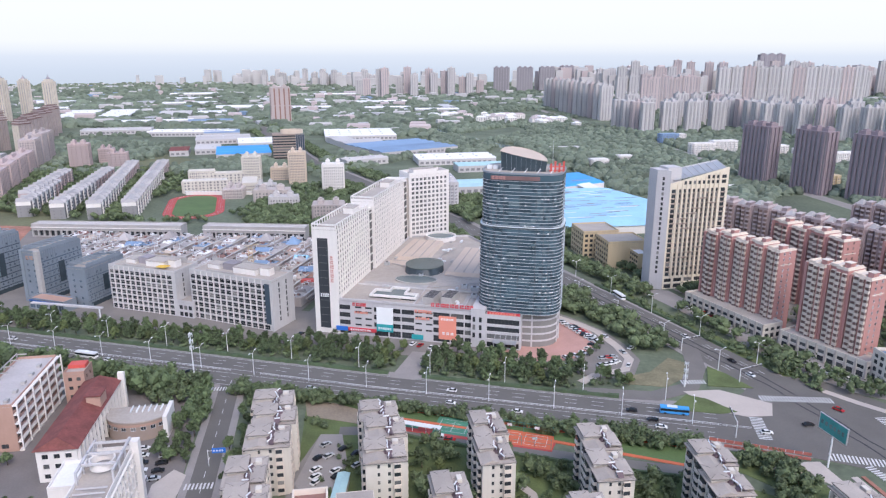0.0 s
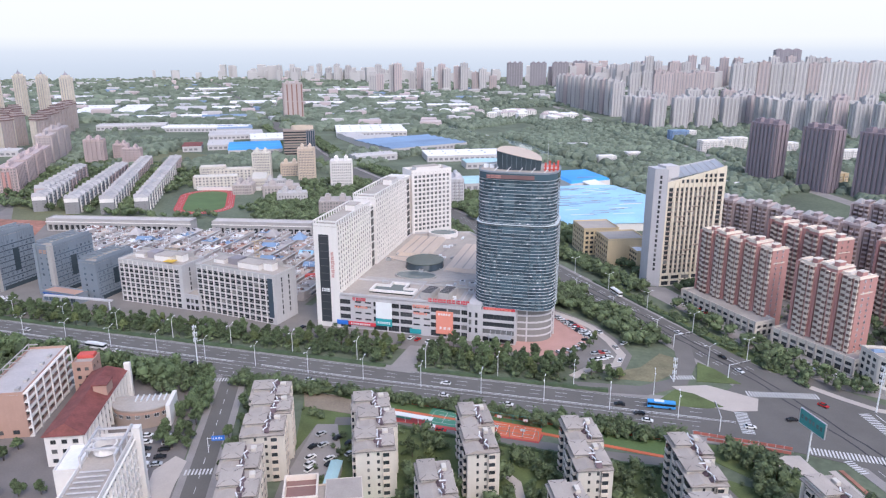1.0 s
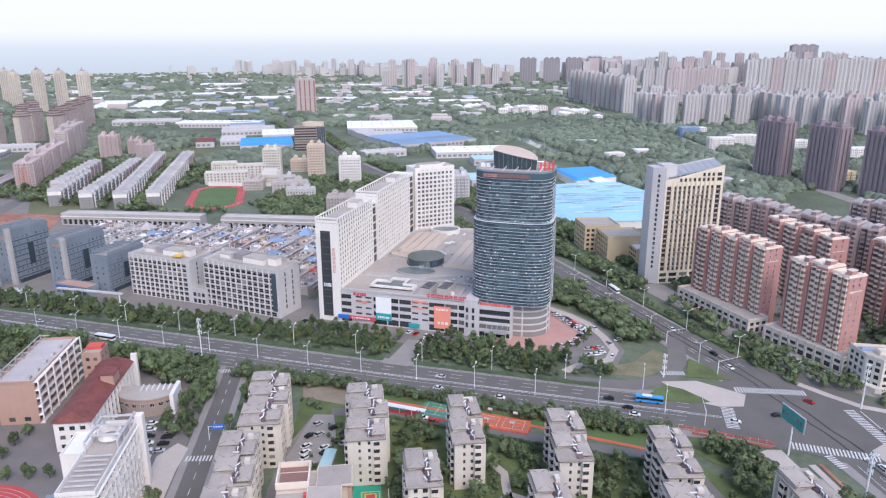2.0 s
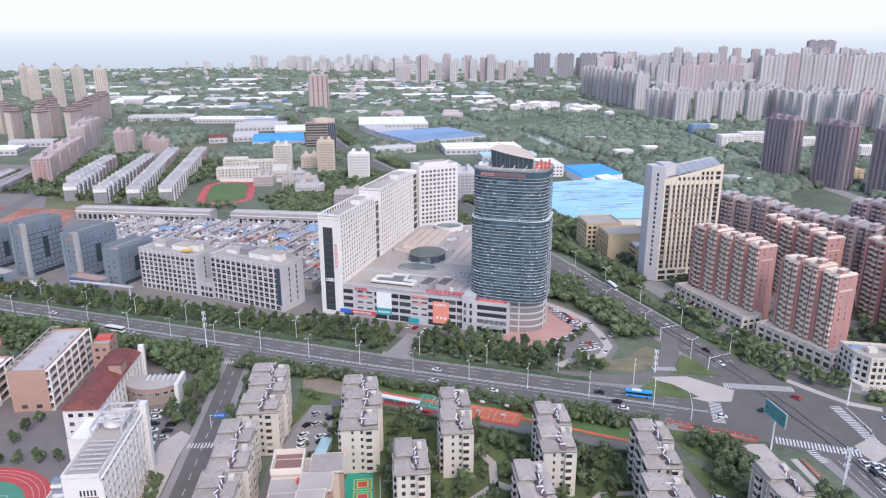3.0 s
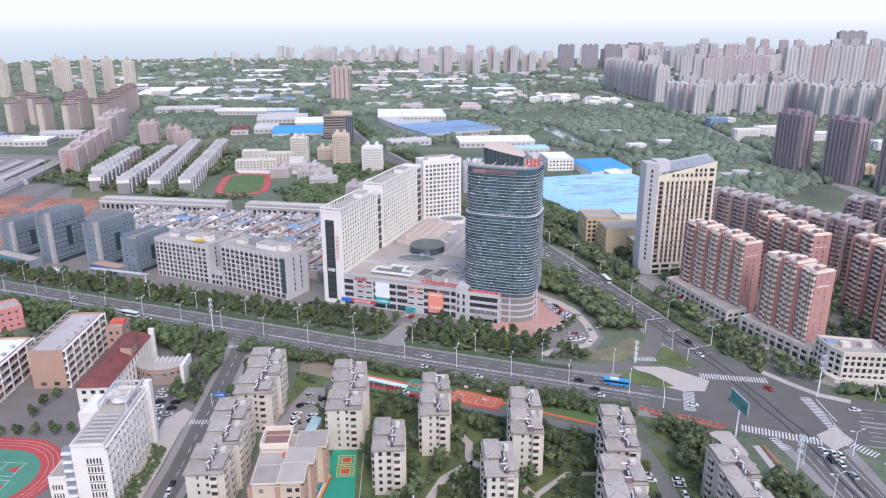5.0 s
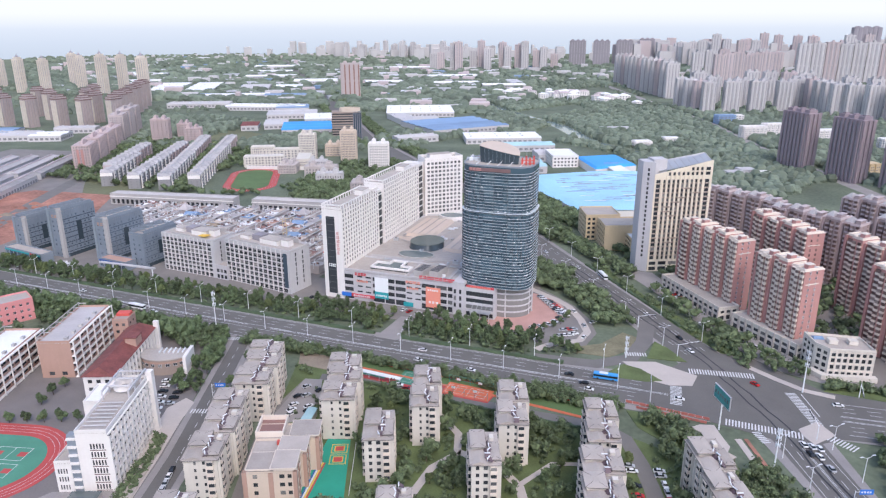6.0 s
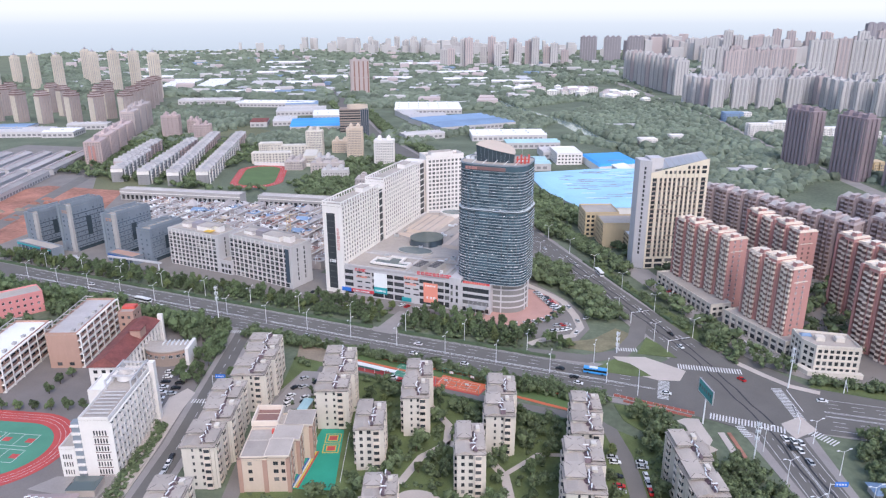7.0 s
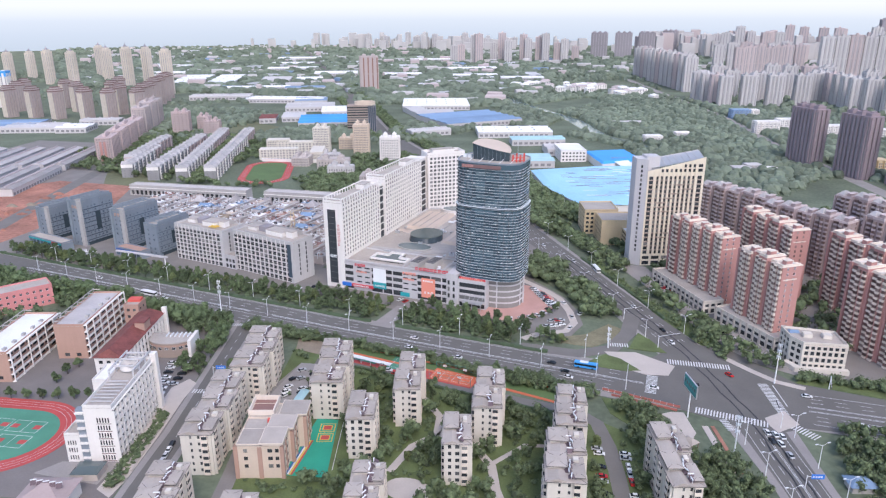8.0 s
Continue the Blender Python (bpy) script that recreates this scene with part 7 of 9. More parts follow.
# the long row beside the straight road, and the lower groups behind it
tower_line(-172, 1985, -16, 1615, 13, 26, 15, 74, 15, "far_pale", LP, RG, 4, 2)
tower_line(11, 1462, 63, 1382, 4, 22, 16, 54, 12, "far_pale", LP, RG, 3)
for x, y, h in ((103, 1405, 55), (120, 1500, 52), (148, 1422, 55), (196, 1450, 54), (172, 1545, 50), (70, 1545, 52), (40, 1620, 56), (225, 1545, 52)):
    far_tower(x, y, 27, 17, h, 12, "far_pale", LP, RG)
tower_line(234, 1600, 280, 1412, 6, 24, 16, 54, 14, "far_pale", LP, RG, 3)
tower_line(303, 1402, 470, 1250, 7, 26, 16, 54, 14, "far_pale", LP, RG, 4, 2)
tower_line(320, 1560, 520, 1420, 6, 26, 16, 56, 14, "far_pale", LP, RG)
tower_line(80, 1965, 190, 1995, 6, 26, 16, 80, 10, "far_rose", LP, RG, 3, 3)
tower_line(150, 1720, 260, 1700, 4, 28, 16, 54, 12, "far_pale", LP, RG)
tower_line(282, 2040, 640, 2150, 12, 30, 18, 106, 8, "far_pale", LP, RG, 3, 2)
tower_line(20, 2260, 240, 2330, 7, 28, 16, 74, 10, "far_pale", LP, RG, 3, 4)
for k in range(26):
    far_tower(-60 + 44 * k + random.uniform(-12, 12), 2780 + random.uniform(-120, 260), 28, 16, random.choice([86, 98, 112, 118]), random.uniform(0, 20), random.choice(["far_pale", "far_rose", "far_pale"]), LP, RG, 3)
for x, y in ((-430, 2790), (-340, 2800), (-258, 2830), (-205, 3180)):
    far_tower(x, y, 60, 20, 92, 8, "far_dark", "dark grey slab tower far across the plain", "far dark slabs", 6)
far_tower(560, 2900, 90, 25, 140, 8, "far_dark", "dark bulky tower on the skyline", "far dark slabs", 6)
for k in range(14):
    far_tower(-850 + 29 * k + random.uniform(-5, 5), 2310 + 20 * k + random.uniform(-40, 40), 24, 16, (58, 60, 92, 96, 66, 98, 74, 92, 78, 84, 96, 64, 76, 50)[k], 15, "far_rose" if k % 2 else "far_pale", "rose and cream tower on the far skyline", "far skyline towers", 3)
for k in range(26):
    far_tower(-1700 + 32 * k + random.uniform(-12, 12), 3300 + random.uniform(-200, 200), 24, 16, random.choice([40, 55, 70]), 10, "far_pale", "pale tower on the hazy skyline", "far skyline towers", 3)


def slender_tower(x, y, h):
    """A slim tower with rounded corner bays and a small pointed dark cap."""
    t = far_tower(x, y, 17, 17, h, 0, "far_cream", "slender cream tower with a small dark pointed cap", "slender western towers", 3, False)
    part("crown_wall", MB().box(-6, -6, h + 0.9, 6, 6, h + 5), "far_cream", t)
    part("crown_cap", MB().prism(oval(0, 0, 4.5, 4.5, 8), h + 5, h + 10, 0, oval(0, 0, 1.0, 1.0, 8)).tube((0, 0, h + 10), (0, 0, h + 14), 0.5, 0.2, 5), "far_dark", t, "dark pointed cap")


for x, y, h in ((-1560, 1290, 78), (-1498, 1240, 92), (-1430, 1250, 90), (-1500, 1400, 96), (-1400, 1330, 94), (-1215, 1215, 104), (-1230, 1290, 100), (-1060, 1172, 104), (-1700, 1350, 80), (-1640, 1240, 84), (-1780, 1300, 80)):
    slender_tower(x, y, h - 14)


def brown_tower(x, y, rot=-6, h=44):
    """A slab with pale end bays under a stepped brown roof of three tiers."""
    t = far_tower(x, y, 13, 17, h, rot, "far_umber", "mauve tower with pale end bays and a stepped brown roof", "brown-topped towers", 3, False)
    if "tiers" not in FAR:
        tiers, bays_mb = MB(), MB()
        for k, (a, z0, z1) in enumerate(((8.0, 0.9, 2.2), (7.0, 2.2, 4.4), (7.5, 4.4, 5.2), (4.9, 5.2, 7.6), (5.5, 7.6, 8.4))):
            tiers.box(-a, -a * 1.25, z0, a, a * 1.25, z1, k % 2)
        for x0 in (-6.2, -1.8, 2.6):
            bays_mb.box(x0, -10.4, 1, x0 + 3.5, -9.65, 43)
        FAR["tiers"] = (tiers.mesh("stepped_roof", ["far_brown", "far_mauve"]), bays_mb.mesh("end_bays", "far_cream"))
    part("stepped_roof", FAR["tiers"][0], None, t, "stepped brown roof", m=pose(0, 0, h))
    tagged(part("end_bay_rest", FAR["tiers"][1], None, t), kind="stuff")


for x, y in ((-1004, 800), (-954, 803), (-906, 818), (-858, 821), (-1000, 884), (-899, 884), (-1063, 915), (-960, 925), (-1050, 790), (-1105, 850), (-1120, 790), (-1150, 900), (-1010, 990)):
    brown_tower(x, y)
for k in range(7):
    u = k / 6
    brown_tower(-822 - 180 * u, 846 + 262 * u, -6, 44 + 2 * (k % 2))
bb_top = far_tower(-1186, 882, 26, 20, 62, 30, "white_wall", "white tower with a blue roof band", "western towers")
part("roof_band", MB().box(-14, -11, 56, 14, 11, 66), "vivid_blue", bb_top, "bright blue roof band")
# dull purple towers to the east
for x, y in ((163, 845), (208, 802), (252, 764), (296, 728)):
    far_tower(x, y, 38, 17, 64, -54, "far_dusk", "dark mauve housing slab with close windows", "dark mauve slabs", 7)
# rose towers and the stepped rose row west of the market
for x, y, h, w in ((-652, 756, 32, 22), (-588, 745, 24, 20), (-640, 790, 22, 16)):
    far_tower(x, y, w, 16, h, 25, "rose_wall", "rose and white housing tower", "rose towers")
for k in range(7):
    t = far_tower(-607 - 26 * k, 580 + 40 * k, 17, 36, (27, 28, 28, 27, 38, 40, 38)[k], 33, "rose_wall" if k < 4 else "far_mauve", "rose and white housing slab of a long stepped row", "rose towers", 3)
    part("red_stripe", MB().box(-3, -23.5, 1, -0.6, -23.32, 24).box(1.4, -23.5, 1, 3.8, -23.32, 24), "brick_red", t, "red upright stripe")


def terrace(x0, y0, x1, y1, n, h, label, group, red_from=0.55, d=12):
    """A row of joined flats: white bays with pointed fronts, pale hipped roofs, a grey end wall."""
    a, b = Vector((x0, y0)), Vector((x1, y1))
    rot = math.degrees(math.atan2((b - a).y, (b - a).x))
    ln = (b - a).length / n
    for k in range(n):
        p = a + (b - a) * (k + 0.5) / n
        rosy = k >= n * red_from
        key = ("terrace", round(ln, 1), h, rosy, k == 0)
        if key not in FAR:
            mb = MB().box(-ln / 2 + 0.5, -d / 2, 0, ln / 2 - 0.5, d / 2, h)
            sb, rb, bays_mb = MB(), MB(), MB()
            for f in range(int(h / 2.9)):
                for c in range(4):
                    xx = -ln / 2 + ln * (c + 0.5) / 4
                    for sg in (-1, 1):
                        sb.box(xx - 1.1, sg * (d / 2 + 0.05) - 0.05, 1 + f * 2.9, xx + 1.1, sg * (d / 2 + 0.05) + 0.05, 2.4 + f * 2.9)
                if k == 0:
                    sb.box(-ln / 2 + 0.32, -3.4, 1 + f * 2.9, -ln / 2 + 0.44, -2.2, 2.4 + f * 2.9).box(-ln / 2 + 0.32, 2.2, 1 + f * 2.9, -ln / 2 + 0.44, 3.4, 2.4 + f * 2.9)
            rb.prism(rect(-ln / 2 + 0.1, -d / 2 - 0.7, ln / 2 - 0.1, d / 2 + 0.7), h, h + 3.0, 0, rect(-ln / 2 + 3, -0.4, ln / 2 - 3, 0.4))
            for c in range(2):
                xx = -ln / 2 + ln * (c + 0.5) / 2
                for sg in (-1, 1):
                    y_in, y_out = sg * d * 0.2, sg * (d * 0.5 + 1.0)
                    ya, yb = min(y_in, y_out), max(y_in, y_out)
                    bays_mb.box(xx - 2.3, ya, 0, xx + 2.3, yb, h + 0.4)
                    rb.prism(rect(xx - 2.9, ya, xx + 2.9, yb + 0.3 if sg > 0 else yb), h + 0.4, h + 2.5, 0, [(xx - 0.3, ya), (xx + 0.3, ya), (xx + 0.3, yb), (xx - 0.3, yb)])
                    for f in range(int(h / 2.9)):
                        yy = y_out + sg * 0.05
                        sb.box(xx - 1.9, yy - 0.05, 1 + f * 2.9, xx + 1.9, yy + 0.05, 2.7 + f * 2.9)
            if k == 0:
                bays_mb.box(-ln / 2 + 0.3, -d / 2 - 0.05, h - 3.4, -ln / 2 + 0.5, d / 2 + 0.05, h + 0.3)
            FAR[key] = (mb.mesh("wall", "terrace_rose" if rosy else "terrace_grey"), sb.mesh("window_rows", "far_strip"), rb.mesh("roof", "terrace_roof"), bays_mb.mesh("bay_rest", "rose_wall" if rosy else "white_wall"))
        a_, b_, c_, d_ = FAR[key]
        t = tagged(new("terrace_house", a_), label, "apartment block", group)
        t.matrix_world = pose(p.x, p.y, 0, 0, 0, rot)
        tagged(part("window_rest", b_, None, t), kind="stuff")
        tagged(part("bay_rest", d_, None, t), kind="stuff")
        part("roof", c_, None, t)


TG = "white terraced slabs north of the market"
TL = "white five-storey terraced block with a pale grey roof"
terrace(-525, 532, -590, 660, 5, 16, "rose five-storey terraced block", TG, 0.0)
terrace(-505, 508, -560, 610, 4, 14, TL, TG)
terrace(-470, 508, -562, 694, 7, 14, TL, TG)
terrace(-438, 515, -568, 746, 9, 14, TL, TG)
terrace(-412, 528, -536, 760, 9, 14, TL, TG, 0.7)
# the white school with its court beside the running track
for x, y, w, d, h in ((-415, 655, 44, 13, 12), (-440, 690, 26, 13, 16), (-372, 672, 14, 40, 11), (-418, 700, 50, 12, 13)):
    far_tower(x, y, w, d, h, 27, "cream_wall", "pale school block with flat roofs", "school beside the track", 6, False)
for x, y, w, d, h, c in ((-392, 715, 18, 15, 30, "cream_wall"), (-342, 727, 17, 15, 35, "tan_wall"), (-284, 690, 21, 14, 29, "white_wall"), (-325, 630, 34, 14, 11, "shop_wall"), (-298, 600, 26, 12, 11, "far_pale"),
                         (-372, 640, 18, 30, 9, "shop_wall"), (-236, 560, 26, 20, 15, "shop_wall"), (-150, 640, 18, 34, 26, "grey_wall"), (-372, 745, 20, 12, 14, "tan_wall"), (-350, 665, 20, 12, 9, "far_pale")):
    far_tower(x, y, w, d, h, 20, c, "pale mid-rise block among trees", "scattered blocks", 5)
# brown office block with ribbon windows, a blue glass wing and a round crown
ob_ = thing("brown_office_block", "brown office block with ribbon windows and a round roof crown", "office building", -424, 880, 28)
part("wall", MB().box(-22, -13, 0, 8, 13, 38), "tan_dark", ob_)
for k in range(10):
    part("window_band", MB().box(-22.1, -13.12, 2 + 3.6 * k, 8.1, 13.1, 3.9 + 3.6 * k), "glass", ob_)
part("glass_wing", MB().box(8.15, -12, 0, 20, 12, 37), "blue_glass", ob_, "blue glass wing")
for k in range(5):
    part("pier", MB().box(8.15 + k * 2.8, -12.4, 0, 8.75 + k * 2.8, -12.02, 37), "far_dark", ob_)
mb = MB()
ring_wall(oval(4, 0, 15, 11, 24), 38.2, 43, 1.2, mb)
part("crown_ring", mb, "tan_wall", ob_, "round open crown of the roof")
for k in range(8):
    cx_, cy_ = 4 + 13.8 * math.cos(k * 0.785), 10 * math.sin(k * 0.785)
    part("crown_post", MB().tube((cx_, cy_, 37.5), (cx_, cy_, 38.4), 0.5, 0.5, 6), "tan_wall", ob_)
far_tower(-690, 1400, 40, 22, 74, 30, "far_mauve", "dark red and cream tower standing alone", "scattered blocks", 4, True, "brick_dark")

# factories along the straight avenue
HALL = {"white_roof": "white", "dull_blue": "dull blue", "vivid_blue": "vivid blue", "far_pale": "grey", "red_roof": "red", "teal_metal": "pale teal"}
for x, y, w, d, c, n, rot in ((-1185, 1310, 68, 230, "white_roof", 4, 30), (-1100, 1340, 62, 240, "white_roof", 4, 30), (-1010, 1430, 70, 120, "far_pale", 3, 30), (-930, 1460, 66, 110, "white_roof", 3, 30),
                              (-1235, 1770, 150, 60, "white_roof", 2, 30), (-985, 1250, 150, 34, "white_roof", 2, 30), (-850, 1300, 90, 40, "dull_blue", 2, 30), (-930, 1085, 120, 40, "far_pale", 3, 28), (-800, 1095, 150, 46, "white_roof", 3, 16),
                              (-650, 1010, 86, 70, "far_pale", 3, 30), (-690, 1100, 60, 60, "dull_blue", 2, 30), (-560, 985, 60, 80, "white_roof", 2, 30), (-525, 862, 74, 96, "vivid_blue", 3, 30), (-585, 905, 36, 60, "far_pale", 2, 30), (-610, 880, 26, 50, "red_roof", 2, 30),
                              (-466, 1105, 120, 120, "white_roof", 4, 24), (-395, 1040, 50, 40, "far_pale", 2, 30), (-310, 935, 130, 120, "dull_blue", 6, 48), (-390, 1010, 30, 110, "far_pale", 2, 40), (-242, 880, 104, 56, "white_roof", 3, 24),
                              (-330, 850, 60, 26, "far_pale", 2, 45), (-180, 838, 70, 30, "teal_metal", 2, 25), (-120, 790, 40, 40, "far_pale", 2, 25), (-150, 700, 60, 46, "teal_metal", 2, 25), (-20, 720, 16, 60, "white_roof", 1, 30),
                              (-1000, 1660, 120, 90, "white_roof", 2, 30), (-1350, 1950, 140, 80, "white_roof", 2, 30), (-800, 1700, 100, 60, "white_roof", 2, 30), (-620, 1740, 120, 50, "white_roof", 2, 25), (-480, 1720, 110, 46, "white_roof", 2, 20),
                              (-720, 1960, 150, 60, "white_roof", 2, 30), (-1500, 2200, 160, 90, "white_roof", 2, 30), (-1000, 2300, 160, 70, "white_roof", 2, 30), (-1450, 1500, 110, 60, "white_roof", 2, 30), (-1650, 1700, 140, 70, "white_roof", 2, 30),
                              (-830, 690, 44, 46, "white_roof", 2, 27), (-905, 660, 80, 50, "far_pale", 3, 27), (-990, 640, 120, 70, "dull_blue", 3, 27), (-860, 760, 60, 24, "far_pale", 2, 27)):
    t = saw_hall("factory_hall", "low factory hall with a %s roof" % HALL[c], x, y, rot, w, d, 8, n, c, "far_pale")
    wb = MB()
    for k in range(int(w / 7)):
        wb.box(2 + k * 7, -0.1, 2.0, 6.4 + k * 7, 0.02, 5.0)
    for k in range(int(d / 7)):
        wb.box(w - 0.02, 2 + k * 7, 2.0, w + 0.1, 6.4 + k * 7, 5.0)
    tagged(part("window_rest", wb, "far_strip", t), kind="stuff")
    rb = MB()
    for k in range(n if c in ("white_roof", "far_pale") else 0):
        for q in range(int(w / 18)):
            rb.box(6 + q * 18, d * (k + 0.5) / n - 1.2, 9.55, 8.2 + q * 18, d * (k + 0.5) / n + 1.2, 10.4)
    if rb.v:
        tagged(part("roof_vents", rb, "shed_roof", t), kind="stuff")
wo = thing("white_works_office", "white three-storey works office with square windows", "office building", -97, 760, 24)
body(wo, rect(0, 0, 30, 46), 0, 13, "white_wall", [(even(30, 7, 2.2), floors(3, 0.6, 3.9, 1, 1.8), "dark", None, True), None, None, (even(46, 10, 2.2), floors(3, 0.6, 3.9, 1, 1.8), "dark", None, True)], 0.8, "white_roof")
# white villas and blocks in the woods
for k in range(40):
    u = random.random()
    x, y = -420 + 340 * u + random.uniform(-30, 30), 1640 - 150 * u + random.uniform(-70, 70)
    t = thing("white_villa", "white villa with a pinkish roof among trees", "house", x, y, random.uniform(0, 60), group="villas in the woods")
    w = random.uniform(14, 26)
    part("wall", MB().box(-w / 2, -6, 0, w / 2, 6, 10), "white_wall", t)
    rb = MB()
    hip(rb, -w / 2 - 0.6, -6.6, w / 2 + 0.6, 6.6, 10, 3)
    part("roof", rb, random.choice(["white_roof", "far_rose", "white_roof"]), t)
    wb = MB()
    for f in range(3):
        for q in range(4):
            wb.box(-w / 2 + w * (q + 0.3) / 4, -6.08, 1 + f * 3.1, -w / 2 + w * (q + 0.7) / 4, -5.98, 2.7 + f * 3.1)
    tagged(part("window_rest", wb, "far_strip", t), kind="stuff")
for x, y, w, h, c in ((128, 1072, 34, 17, "white_wall"), (160, 1095, 38, 19, "white_wall"), (92, 1222, 30, 14, "dull_blue"), (105, 1240, 30, 12, "white_wall"), (223, 826, 40, 14, "ochre_wall"), (222, 1075, 44, 16, "white_wall"), (262, 1060, 30, 15, "white_wall"), (-14, 940, 22, 8, "white_wall"),
                      (-67, 1078, 44, 5, "far_pale"), (110, 800, 16, 5, "far_pale"), (128, 792, 14, 4, "white_wall"), (98, 785, 18, 4, "far_pale"), (20, 990, 20, 7, "white_wall"), (300, 1020, 50, 16, "white_wall"), (350, 930, 40, 14, "white_wall")):
    far_tower(x, y, w, 14, h, 25, c, "low white block at the edge of the woods", "scattered blocks", 6, False)
# pale long sheds in the west
for k in range(6):
    for j in range(2):
        t = thing("wholesale_row", "long pale two-storey wholesale shop row with a brownish roof", "shop building", -545 - 21 * k - 52 * j, 405 - 10 * k + 104 * j, 116.7, group="wholesale rows")
        part("wall", MB().box(0, 0, 0, 108, 14, 7), "far_pale", t)
        part("roof", MB().prism(rect(-0.5, -0.8, 108.5, 14.8), 7, 8.6, 0, rect(0, 6, 108, 8)), "shop_roof", t)
        part("ridge", MB().box(2, 6.2, 8.6, 106, 7.8, 9.6), "far_rose", t)
        sb = MB()
        for q in range(18):
            sb.box(2 + q * 5.9, -0.08, 0.4, 6 + q * 5.9, 0.02, 3.2).box(2 + q * 5.9, 13.98, 0.4, 6 + q * 5.9, 14.08, 3.2)
        tagged(part("shop_fronts", sb, "far_strip", t), kind="stuff")
sheet("wholesale_yard", [[(-520, 380), (-500, 470), (-680, 660), (-800, 640), (-760, 480)]], 0.09, "yard", "paved ground of the wholesale market", "pavement")
sheet("west_road", strip([(-440, 285), (-510, 420), (-620, 640), (-760, 920)], 14), 0.17, "old_asphalt", "grey road past the wholesale rows", "road")
sheet("olive_field", [[(-800, 880), (-700, 800), (-555, 775), (-520, 850), (-600, 880), (-700, 930)]], 0.06, "field_olive", "open olive-green field before the factories", "field")
sheet("fallow_plot", [[(-500, 470), (-452, 490), (-500, 545), (-560, 560), (-590, 590), (-545, 500)]], 0.07, "field_olive", "fallow brown-green plot beside the terraces", "field")
CANAL = [(0, 880), (-84, 955), (-153, 1094), (-292, 1265), (-485, 1545)]
WOODS_ROAD = [(240, 690), (142, 959), (71, 1212), (-43, 1504), (-263, 2077), (-460, 2600)]
sheet("canal", strip(CANAL, [14, 22, 24, 24, 22]), 0.05, "skylight_glass", "still pale water of a canal", "water")
sheet("woods_road", strip(WOODS_ROAD, 16), 0.06, "paving", "pale straight road through the woods", "road")

# ---- trees ----
random.seed(11)


def ico(r, seed, squash=0.85, rough=0.35, sub=1):
    bm = bmesh.new()
    bmesh.ops.create_icosphere(bm, subdivisions=sub, radius=1.0)
    vs = []
    for v in bm.verts:
        k = 1 + rough * noise.noise(v.co * 1.9 + Vector((seed * 3.1, seed * 1.7, 0)))
        vs.append((v.co.x * r * k, v.co.y * r * k, v.co.z * r * squash * k))
    fs = [tuple(v.index for v in f.verts) for f in bm.faces]
    bm.free()
    return vs, fs


def add(mb, vs, fs, off, m=0):
    b = len(mb.v)
    mb.v += [(x + off[0], y + off[1], z + off[2]) for x, y, z in vs]
    mb.f += [tuple(i + b for i in f) for f in fs]
    mb.m += [m] * len(fs)


def leaf_cards(mb, centre, r, n, size, rng, m=0):
    for _ in range(n):
        d = Vector((rng.gauss(0, 1), rng.gauss(0, 1), rng.gauss(0.25, 1))).normalized()
        p = Vector(centre) + d * r * rng.uniform(0.8, 1.3)
        e = (d + Vector((rng.gauss(0, 0.7), rng.gauss(0, 0.7), rng.gauss(0.2, 0.7)))).normalized()
        u = e.orthogonal().normalized() * size * rng.uniform(0.6, 1.3)
        w = e.cross(u).normalized() * size * rng.uniform(0.5, 1.1)
        t = e * size * rng.uniform(-0.5, 0.5)
        mb.quad([p - u - w + t, p + u - w - t, p + u + w + t, p - u + w - t], m)


def tree_meshes(seed, height, spread, leaf):
    rng = random.Random(seed)
    tb = MB()
    top = height * 0.5
    tb.tube((0, 0, -0.1), (0.1, 0, top), 0.16 + height * 0.012, 0.09, 7)
    cb = MB()
    for k in range(4):
        a = k * 1.6 + rng.uniform(-0.4, 0.4)
        e = Vector((math.cos(a) * spread * 0.5, math.sin(a) * spread * 0.5, height * rng.uniform(0.6, 0.8)))
        tb.tube((0.05, 0, top * 0.75), e, 0.08, 0.03, 5)
    for k in range(17):
        a = rng.uniform(0, 6.28)
        q = rng.uniform(0.15, 0.80) * spread
        z = height * rng.uniform(0.40, 0.88)
        if z > height * 0.7:
            q *= 0.6
        c = (math.cos(a) * q, math.sin(a) * q, z)
        r = spread * rng.uniform(0.18, 0.33)
        vs, fs = ico(r, seed * 13 + k, 0.8, 0.55)
        add(cb, vs, fs, c)
        leaf_cards(cb, c, r * 1.08, 30, 0.33, rng)
    return tb.mesh("trunk", "bark"), cb.mesh("crown", leaf)


TREES = [tree_meshes(1, 7.5, 3.0, "leaf_a"), tree_meshes(2, 6.5, 2.7, "leaf_a"), tree_meshes(3, 8.5, 3.2, "leaf_a"), tree_meshes(4, 5.5, 2.4, "leaf_b"), tree_meshes(5, 7.0, 2.6, "leaf_b")]


def tree(x, y, kind, s=1.0, label="leafy green street tree with a rounded crown", group="street trees"):
    t = thing("tree", label, "tree", x, y, random.uniform(0, 360), group=group)
    t.scale = (s, s, s * random.uniform(0.9, 1.12))
    a, b = TREES[kind]
    part("trunk", a, None, t)
    part("crown", b, None, t)


def inside(p, poly):
    r = False
    for i in range(len(poly)):
        (x0, y0), (x1, y1) = poly[i - 1], poly[i]
        if (y0 > p[1]) != (y1 > p[1]) and p[0] < (x1 - x0) * (p[1] - y0) / (y1 - y0) + x0:
            r = not r
    return r


